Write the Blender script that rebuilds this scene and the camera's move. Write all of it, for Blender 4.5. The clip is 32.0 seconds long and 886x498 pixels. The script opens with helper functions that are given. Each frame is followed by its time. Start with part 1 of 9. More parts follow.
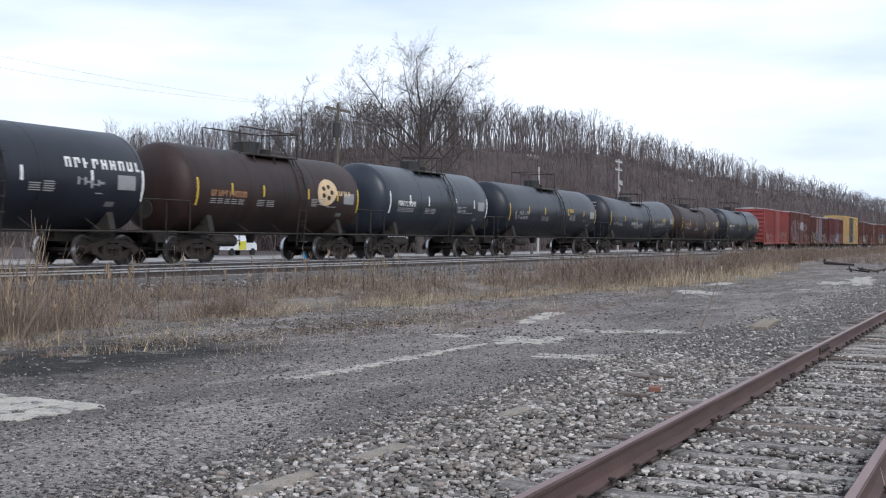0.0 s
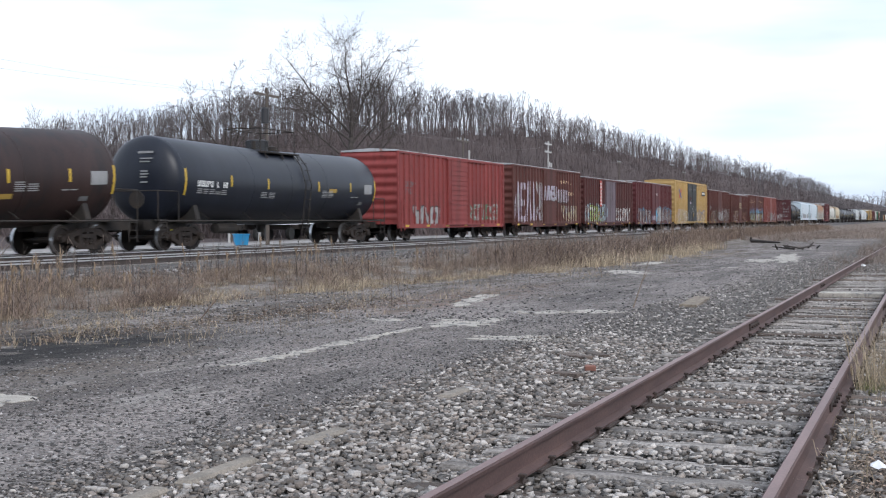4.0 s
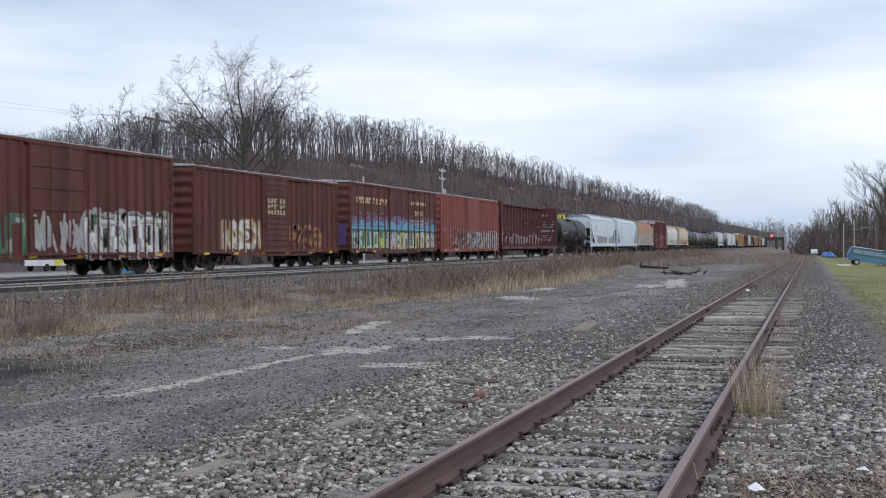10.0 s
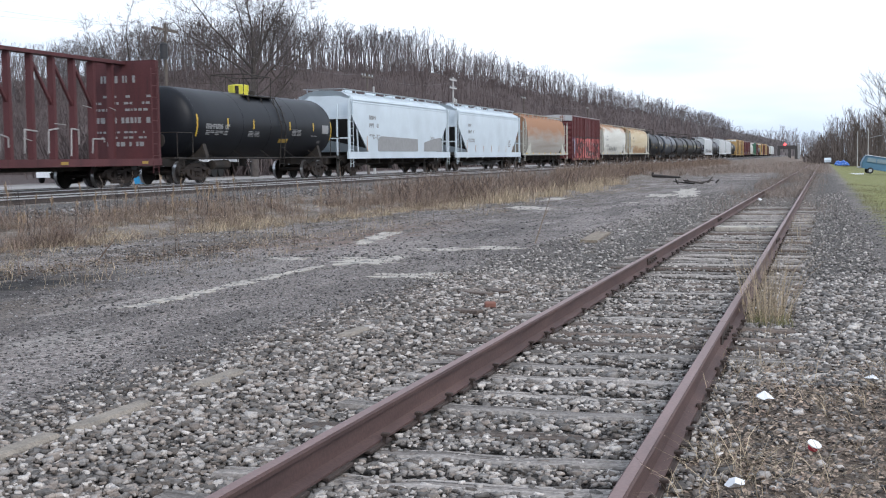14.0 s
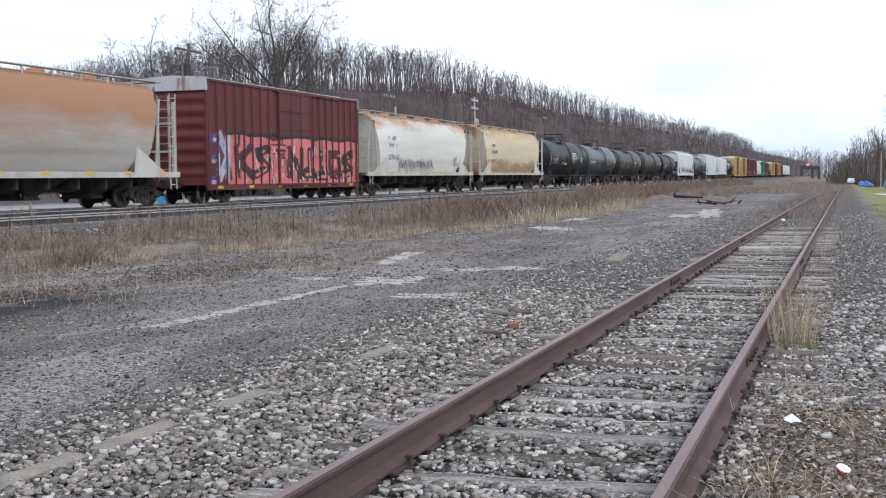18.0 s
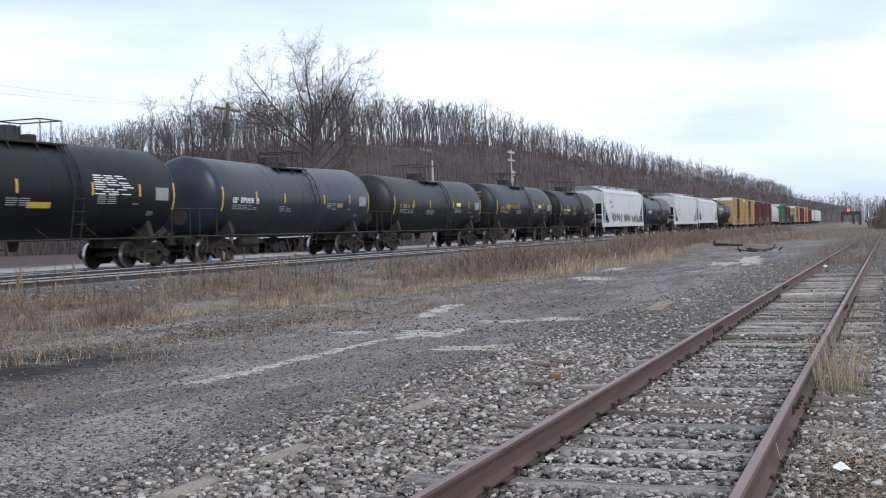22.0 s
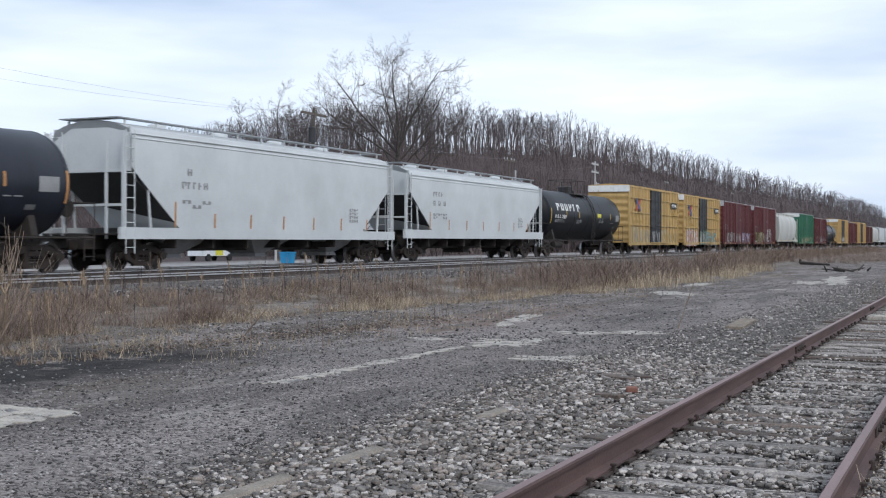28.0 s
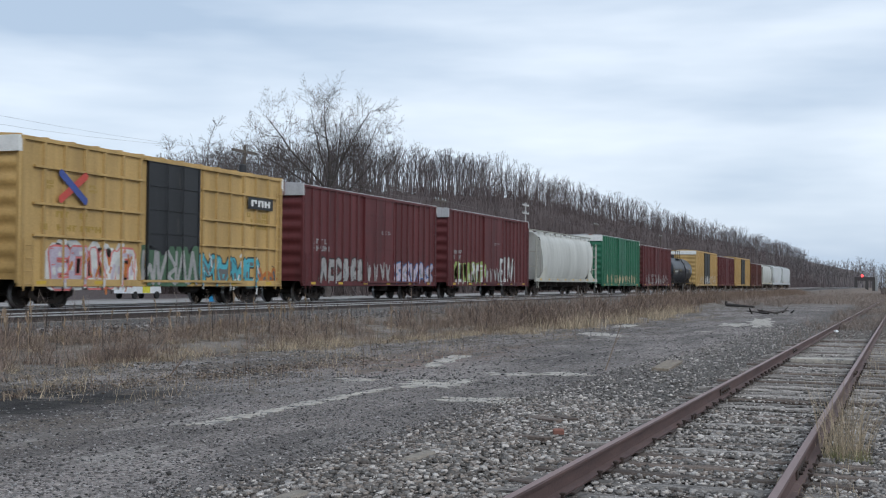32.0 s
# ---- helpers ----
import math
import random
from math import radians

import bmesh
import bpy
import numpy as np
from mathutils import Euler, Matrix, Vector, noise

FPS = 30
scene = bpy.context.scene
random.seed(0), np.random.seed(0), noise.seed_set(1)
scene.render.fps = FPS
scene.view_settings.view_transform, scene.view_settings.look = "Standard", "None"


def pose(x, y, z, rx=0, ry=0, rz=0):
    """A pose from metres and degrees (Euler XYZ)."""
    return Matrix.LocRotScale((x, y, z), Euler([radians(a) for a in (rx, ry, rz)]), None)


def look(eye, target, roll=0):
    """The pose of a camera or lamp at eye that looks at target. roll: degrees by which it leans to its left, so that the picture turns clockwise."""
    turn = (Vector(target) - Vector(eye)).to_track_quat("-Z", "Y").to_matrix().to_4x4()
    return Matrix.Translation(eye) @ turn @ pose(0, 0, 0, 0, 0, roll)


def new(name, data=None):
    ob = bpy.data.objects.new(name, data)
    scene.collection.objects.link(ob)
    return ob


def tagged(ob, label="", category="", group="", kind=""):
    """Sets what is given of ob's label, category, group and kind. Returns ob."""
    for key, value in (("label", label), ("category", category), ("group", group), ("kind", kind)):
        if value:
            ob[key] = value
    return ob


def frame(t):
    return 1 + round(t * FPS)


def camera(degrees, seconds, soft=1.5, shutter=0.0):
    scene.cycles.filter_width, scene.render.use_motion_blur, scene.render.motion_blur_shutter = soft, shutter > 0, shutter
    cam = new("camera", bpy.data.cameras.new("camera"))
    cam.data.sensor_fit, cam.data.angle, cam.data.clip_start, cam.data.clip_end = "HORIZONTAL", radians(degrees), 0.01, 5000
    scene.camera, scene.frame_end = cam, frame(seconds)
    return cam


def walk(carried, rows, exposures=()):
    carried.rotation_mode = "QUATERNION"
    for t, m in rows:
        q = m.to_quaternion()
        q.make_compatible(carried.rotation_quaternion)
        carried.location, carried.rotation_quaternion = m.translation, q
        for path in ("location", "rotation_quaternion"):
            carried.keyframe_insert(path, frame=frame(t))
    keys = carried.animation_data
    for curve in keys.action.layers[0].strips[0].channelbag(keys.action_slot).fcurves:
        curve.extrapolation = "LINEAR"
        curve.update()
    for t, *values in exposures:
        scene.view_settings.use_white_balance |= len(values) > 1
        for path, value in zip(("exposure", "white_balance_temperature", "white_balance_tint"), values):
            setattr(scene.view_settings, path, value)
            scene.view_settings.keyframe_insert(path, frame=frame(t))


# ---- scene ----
cam = camera(39.98, 32.0, 1.1, 0.14)
PATH = [
    (0, (-0.008, -0.011, 1.451), (-0.8521, 1.8027, 1.4375), 0.70),
    (0.5, (-0.004, -0.036, 1.447), (-0.8467, 1.7783, 1.4312), 0.86),
    (1, (-0.011, -0.023, 1.442), (-0.8512, 1.7921, 1.4215), 0.74),
    (1.5, (-0.005, -0.032, 1.436), (-0.8355, 1.7877, 1.4098), 0.58),
    (2, (0.001, -0.033, 1.441), (-0.8202, 1.7902, 1.4082), 0.71),
    (2.5, (-0.006, -0.032, 1.433), (-0.8072, 1.8008, 1.4004), 0.57),
    (3, (-0.007, -0.031, 1.440), (-0.7961, 1.8063, 1.4050), 0.42),
    (3.5, (-0.024, -0.03, 1.442), (-0.8024, 1.8123, 1.4042), 0.08),
    (4, (-0.04, -0.031, 1.442), (-0.7804, 1.8268, 1.4031), -0.25),
    (4.5, (-0.028, -0.043, 1.441), (-0.7055, 1.8386, 1.4094), -0.55),
    (6.5, (-0.004, -0.042, 1.466), (-0.7073, 1.8303, 1.4796), -0.26),
    (7, (-0.002, -0.038, 1.465), (-0.73, 1.8245, 1.488), 0.29),
    (7.5, (-0.001, -0.053, 1.464), (-0.739, 1.8055, 1.4908), 0.47),
    (8, (-0.004, -0.055, 1.464), (-0.7342, 1.8069, 1.4925), 0.49),
    (8.5, (0.003, -0.061, 1.464), (-0.6873, 1.8162, 1.491), 0.40),
    (9, (0.003, -0.051, 1.467), (-0.6402, 1.8428, 1.4873), 0.35),
    (9.5, (0.008, -0.038, 1.464), (-0.5915, 1.8702, 1.477), 0.07),
    (10, (0.015, -0.03, 1.457), (-0.5624, 1.8845, 1.4601), -0.35),
    (10.5, (0.013, -0.027, 1.459), (-0.5499, 1.8914, 1.4239), -0.67),
    (11, (0.014, -0.017, 1.463), (-0.5476, 1.9019, 1.4122), -0.48),
    (11.5, (0.013, 0.007, 1.462), (-0.5532, 1.9242, 1.3943), -0.40),
    (12, (0.015, 0.013, 1.454), (-0.5495, 1.9293, 1.3656), 0.28),
    (12.5, (0.013, 0.017, 1.451), (-0.5537, 1.9312, 1.3384), 0.35),
    (13, (0.01, 0.006, 1.455), (-0.5637, 1.9176, 1.323), 0.00),
    (13.5, (0.008, 0.009, 1.458), (-0.5772, 1.9164, 1.3153), -0.13),
    (14, (0.016, 0.009, 1.457), (-0.5791, 1.9132, 1.313), -0.58),
    (14.5, (0.015, 0.012, 1.454), (-0.5937, 1.9124, 1.3138), -0.87),
    (16.5, (-0.012, 0.026, 1.455), (-0.6646, 1.911, 1.3117), -0.23),
    (17, (-0.007, 0.023, 1.459), (-0.6376, 1.9162, 1.3256), -0.09),
    (17.5, (-0.008, 0.026, 1.458), (-0.6312, 1.9226, 1.3362), -0.26),
    (18, (-0.008, 0.022, 1.461), (-0.6363, 1.9172, 1.35), -0.52),
    (18.5, (-0.02, 0.014, 1.46), (-0.6638, 1.9049, 1.3581), -0.75),
    (19, (-0.019, 0.013, 1.458), (-0.6754, 1.9007, 1.3718), -1.14),
    (19.5, (-0.008, 0.017, 1.455), (-0.6709, 1.903, 1.3816), -1.04),
    (20, (-0.009, 0.005, 1.453), (-0.6733, 1.8902, 1.3909), -1.09),
    (20.5, (-0.012, 0.008, 1.456), (-0.6836, 1.8913, 1.4151), -1.18),
    (21, (-0.009, 0.004, 1.454), (-0.6896, 1.885, 1.4321), -1.25),
    (21.5, (-0.012, 0.007, 1.456), (-0.6963, 1.8859, 1.4364), -1.37),
    (22, (-0.013, 0.01, 1.453), (-0.7009, 1.8883, 1.4297), -1.59),
    (22.5, (-0.016, 0.012, 1.459), (-0.6995, 1.8911, 1.4301), -1.54),
    (23, (-0.011, 0.025, 1.458), (-0.6973, 1.9028, 1.4233), -0.11),
    (23.5, (-0.009, 0.029, 1.463), (-0.7148, 1.9002, 1.4172), -0.64),
    (24, (-0.017, 0.05, 1.467), (-0.7484, 1.9112, 1.4232), -1.12),
    (24.5, (-0.04, 0.039, 1.474), (-0.8634, 1.862, 1.468), -0.43),
    (26.5, (-0.044, 0.015, 1.433), (-1.017, 1.7627, 1.429), 2.54),
    (27, (-0.025, 0.016, 1.43), (-0.9159, 1.8067, 1.4213), 1.90),
    (27.5, (-0.008, 0.013, 1.436), (-0.8428, 1.8299, 1.4249), 0.62),
    (28, (-0.003, 0.012, 1.438), (-0.8133, 1.8401, 1.4311), 0.16),
    (28.5, (0.009, 0.005, 1.44), (-0.7877, 1.8396, 1.44), 0.09),
    (29, (0.011, 0.011, 1.441), (-0.7762, 1.8495, 1.4438), -0.01),
    (29.5, (0.013, 0.012, 1.447), (-0.7716, 1.8515, 1.4487), 0.11),
    (30, (0.02, 0.018, 1.452), (-0.7608, 1.859, 1.4523), 0.46),
    (30.5, (0.019, 0.03, 1.46), (-0.7476, 1.8769, 1.4662), 0.60),
    (31, (0.055, 0.054, 1.472), (-0.6958, 1.9073, 1.498), 1.37),
    (31.5, (0.051, 0.041, 1.463), (-0.6764, 1.9039, 1.5059), 0.57),
    (32, (0.02, 0.02, 1.458), (-0.6857, 1.8901, 1.5164), 0.64),
]
walk(cam, [(t, look(eye, target, roll)) for t, eye, target, roll in PATH], exposures=[
    (0.0, 0.33, 6230, 12.0), (4.0, 0.47, 6280, 12.2), (6.5, 0.10, 6300, 11.2), (9.0, 0.05, 6250, 10.0), (10.0, 0.08, 6230, 10.6), (11.5, 0.33, 6200, 11.8), (13.0, 0.48, 6240, 11.8),
    (18.0, 0.52, 6250, 12.0), (20.0, 0.39, 6220, 11.8), (23.0, 0.33, 6220, 12.0), (28.0, 0.19, 6180, 11.2), (30.0, 0.13, 6220, 10.6), (32.0, -0.02, 6140, 8.5)])

# ---- world and light: bright, even overcast ----
SUN_EL, SUN_AZ = 36.0, 128.0
world = bpy.data.worlds.new("overcast_sky")
scene.world = world
world.use_nodes = True
wn, wl = world.node_tree.nodes, world.node_tree.links
wn.clear()
w_out = wn.new("ShaderNodeOutputWorld")
w_bg = wn.new("ShaderNodeBackground")
w_sky = wn.new("ShaderNodeTexSky")
w_sky.sky_type = "NISHITA"
w_sky.sun_disc = False
w_sky.sun_elevation, w_sky.sun_rotation = radians(SUN_EL), radians(SUN_AZ)
w_sky.air_density, w_sky.dust_density = 1.0, 2.0
w_gain = wn.new("ShaderNodeVectorMath")
w_gain.operation = "SCALE"
w_gain.inputs["Scale"].default_value = 0.10
w_tc = wn.new("ShaderNodeTexCoord")
w_map = wn.new("ShaderNodeMapping")
w_map.inputs["Scale"].default_value = (1.0, 1.0, 5.5)
w_map.inputs["Rotation"].default_value = (0.0, 0.0, 0.4)
w_noise = wn.new("ShaderNodeTexNoise")
w_noise.inputs["Scale"].default_value = 1.7
w_noise.inputs["Detail"].default_value = 5.0
w_noise.inputs["Roughness"].default_value = 0.5
w_ramp = wn.new("ShaderNodeValToRGB")
w_ramp.color_ramp.elements[0].position, w_ramp.color_ramp.elements[0].color = 0.40, (0.54, 0.645, 0.785, 1)
w_ramp.color_ramp.elements[1].position, w_ramp.color_ramp.elements[1].color = 0.67, (1.04, 1.09, 1.15, 1)
w_mix = wn.new("ShaderNodeMixRGB")
w_mix.inputs["Fac"].default_value = 0.88
wl.new(w_tc.outputs["Generated"], w_map.inputs["Vector"])
wl.new(w_map.outputs["Vector"], w_noise.inputs["Vector"])
wl.new(w_noise.outputs["Fac"], w_ramp.inputs["Fac"])
wl.new(w_sky.outputs["Color"], w_gain.inputs[0])
wl.new(w_gain.outputs["Vector"], w_mix.inputs["Color1"])
wl.new(w_ramp.outputs["Color"], w_mix.inputs["Color2"])
wl.new(w_mix.outputs["Color"], w_bg.inputs["Color"])
w_bg.inputs["Strength"].default_value = 1.0
wl.new(w_bg.outputs["Background"], w_out.inputs["Surface"])

sun_data = bpy.data.lights.new("sun", "SUN")
sun_data.energy, sun_data.angle, sun_data.color = 1.45, radians(25), (1.0, 0.97, 0.92)
sun = new("sun", sun_data)
_az, _el = radians(SUN_AZ), radians(SUN_EL)
sun.matrix_world = look((0, 0, 0), (-math.sin(_az) * math.cos(_el), -math.cos(_az) * math.cos(_el), -math.sin(_el)))
sun.location = (0, -20, 60)

# ---- materials ----
def mat(name, base, alt=None, rough=0.8, metal=0.0, scale=3.0, fine=40.0, fine_amt=0.25, bump=0.15, stretch=(1, 1, 1),
        rnd=0.0, island=False, spots=None, spot_cut=0.6, spec=0.5, spot_scale=None):
    """Two-scale procedural surface: base to alt by a broad noise, fine grain over it, stains with a shape of their own."""
    m = bpy.data.materials.new(name)
    m.use_nodes = True
    n, l = m.node_tree.nodes, m.node_tree.links
    b = n["Principled BSDF"]
    b.inputs["Roughness"].default_value, b.inputs["Metallic"].default_value = rough, metal
    b.inputs["Specular IOR Level"].default_value = spec
    alt = alt or tuple(c * 0.75 for c in base)
    tc, mp = n.new("ShaderNodeTexCoord"), n.new("ShaderNodeMapping")
    mp.inputs["Scale"].default_value = stretch
    l.new(tc.outputs["Object"], mp.inputs["Vector"])
    big, fin = n.new("ShaderNodeTexNoise"), n.new("ShaderNodeTexNoise")
    big.inputs["Scale"].default_value, big.inputs["Detail"].default_value = scale, 6.0
    big.inputs["Roughness"].default_value = 0.62
    fin.inputs["Scale"].default_value, fin.inputs["Detail"].default_value = fine, 3.0
    l.new(mp.outputs["Vector"], big.inputs["Vector"])
    l.new(tc.outputs["Object"], fin.inputs["Vector"])
    ramp = n.new("ShaderNodeValToRGB")
    ramp.color_ramp.elements[0].position, ramp.color_ramp.elements[0].color = 0.36, (*base, 1)
    ramp.color_ramp.elements[1].position, ramp.color_ramp.elements[1].color = 0.66, (*alt, 1)
    l.new(big.outputs["Fac"], ramp.inputs["Fac"])
    col = ramp.outputs["Color"]
    if spots:
        sp, cut, mx = n.new("ShaderNodeTexNoise"), n.new("ShaderNodeMapRange"), n.new("ShaderNodeMixRGB")
        sp.inputs["Scale"].default_value, sp.inputs["Detail"].default_value = spot_scale or scale * 1.7, 8.0
        sp.inputs["Roughness"].default_value = 0.7
        l.new(mp.outputs["Vector"], sp.inputs["Vector"])
        cut.inputs["From Min"].default_value, cut.inputs["From Max"].default_value = spot_cut, spot_cut + 0.08
        l.new(sp.outputs["Fac"], cut.inputs["Value"])
        l.new(cut.outputs["Result"], mx.inputs["Fac"])
        l.new(col, mx.inputs["Color1"])
        mx.inputs["Color2"].default_value = (*spots, 1)
        col = mx.outputs["Color"]
    mr = n.new("ShaderNodeMapRange")
    mr.inputs["From Min"].default_value, mr.inputs["From Max"].default_value = 0.25, 0.75
    mr.inputs["To Min"].default_value, mr.inputs["To Max"].default_value = 1 - fine_amt, 1 + fine_amt
    l.new(fin.outputs["Fac"], mr.inputs["Value"])
    val = mr.outputs["Result"]
    if rnd:
        src = n.new("ShaderNodeNewGeometry").outputs["Random Per Island"] if island else n.new("ShaderNodeObjectInfo").outputs["Random"]
        r2, mu = n.new("ShaderNodeMapRange"), n.new("ShaderNodeMath")
        if isinstance(rnd, tuple):  # darkest, lightest, and how rare the light ones are
            pw = n.new("ShaderNodeMath")
            pw.operation = "POWER"
            l.new(src, pw.inputs[0])
            pw.inputs[1].default_value = rnd[2]
            src = pw.outputs["Value"]
            r2.inputs["To Min"].default_value, r2.inputs["To Max"].default_value = rnd[0], rnd[1]
        else:
            r2.inputs["To Min"].default_value, r2.inputs["To Max"].default_value = 1 - rnd, 1 + rnd
        l.new(src, r2.inputs["Value"])
        mu.operation = "MULTIPLY"
        l.new(val, mu.inputs[0])
        l.new(r2.outputs["Result"], mu.inputs[1])
        val = mu.outputs["Value"]
    sc = n.new("ShaderNodeVectorMath")
    sc.operation = "SCALE"
    l.new(col, sc.inputs[0])
    l.new(val, sc.inputs["Scale"])
    l.new(sc.outputs["Vector"], b.inputs["Base Color"])
    if bump:
        bp = n.new("ShaderNodeBump")
        bp.inputs["Strength"].default_value, bp.inputs["Distance"].default_value = bump, 0.01
        l.new(fin.outputs["Fac"], bp.inputs["Height"])
        l.new(bp.outputs["Normal"], b.inputs["Normal"])
    return m


def paint(name, base, rust=None, cut=0.62, rough=0.5, dirt=0.7, streak=True, spec=0.35):
    return mat(name, base, tuple(c * dirt * 0.9 for c in base), rough, 0.0, 1.1 if streak else 0.5, 14.0, 0.12 if streak else 0.03, 0.03 if streak else 0.0,
               (1.0, 1.0, 0.14) if streak else (1, 1, 1), spots=rust, spot_cut=cut - 0.03, spot_scale=2.2, spec=spec)


def rusted(name, base, low, rust, full, none, edge=None):
    """Faded paint in long level bands, rust taking over from one height to another and running in from the roof's edge."""
    m = mat(name, base, low, 0.72, 0.0, 0.9, 12.0, 0.08, 0.04, (1.0, 0.10, 1.5), spec=0.3)
    n, l = m.node_tree.nodes, m.node_tree.links
    b = n["Principled BSDF"]
    src = b.inputs["Base Color"].links[0].from_socket
    tc, sep = n.new("ShaderNodeTexCoord"), n.new("ShaderNodeSeparateXYZ")
    l.new(tc.outputs["Object"], sep.inputs["Vector"])

    def smear(stretch, scale, amount):
        mp, t, r = n.new("ShaderNodeMapping"), n.new("ShaderNodeTexNoise"), n.new("ShaderNodeMapRange")
        mp.inputs["Scale"].default_value = stretch
        t.inputs["Scale"].default_value, t.inputs["Detail"].default_value, t.inputs["Roughness"].default_value = scale, 7.0, 0.65
        l.new(tc.outputs["Object"], mp.inputs["Vector"])
        l.new(mp.outputs["Vector"], t.inputs["Vector"])
        r.inputs["From Min"].default_value, r.inputs["From Max"].default_value = 0.3, 0.7
        r.inputs["To Min"].default_value, r.inputs["To Max"].default_value = -amount, amount
        l.new(t.outputs["Fac"], r.inputs["Value"])
        return r.outputs["Result"]

    def over(color, height, a, c, alpha):
        add, r, mx = n.new("ShaderNodeMath"), n.new("ShaderNodeMapRange"), n.new("ShaderNodeMixRGB")
        l.new(sep.outputs["Z"], add.inputs[0])
        l.new(height, add.inputs[1])
        r.inputs["From Min"].default_value, r.inputs["From Max"].default_value = a, c
        r.inputs["To Max"].default_value = alpha
        l.new(add.outputs["Value"], r.inputs["Value"])
        l.new(r.outputs["Result"], mx.inputs["Fac"])
        l.new(color, mx.inputs["Color1"])
        mx.inputs["Color2"].default_value = (*rust, 1)
        return mx.outputs["Color"]
    col = over(src, smear((1, 0.22, 0.8), 1.4, 0.55), none, full, 0.9)
    if edge:
        col = over(col, smear((1, 1.0, 0.15), 2.2, 0.7), edge, edge + 0.5, 0.85)
    l.new(col, b.inputs["Base Color"])
    return m


def plain(name, base, rough=0.6, metal=0.0):
    return mat(name, base, tuple(c * 0.85 for c in base), rough, metal, 4.0, 30.0, 0.08, 0.02)


def spray(name, base):
    """Sprayed paint: cloudy, thin in places, with darker flecks where it has worn."""
    return mat(name, base, tuple(c * 0.66 for c in base), 0.65, 0.0, 2.4, 26.0, 0.16, 0.02, (1, 1, 0.6), spots=tuple(c * 0.38 + 0.02 for c in base), spot_cut=0.60, spot_scale=3.4)


def glow(name, color, strength):
    m = bpy.data.materials.new(name)
    m.use_nodes = True
    b = m.node_tree.nodes["Principled BSDF"]
    b.inputs["Base Color"].default_value = (*color, 1)
    b.inputs["Emission Color"].default_value = (*color, 1)
    b.inputs["Emission Strength"].default_value = strength
    return m


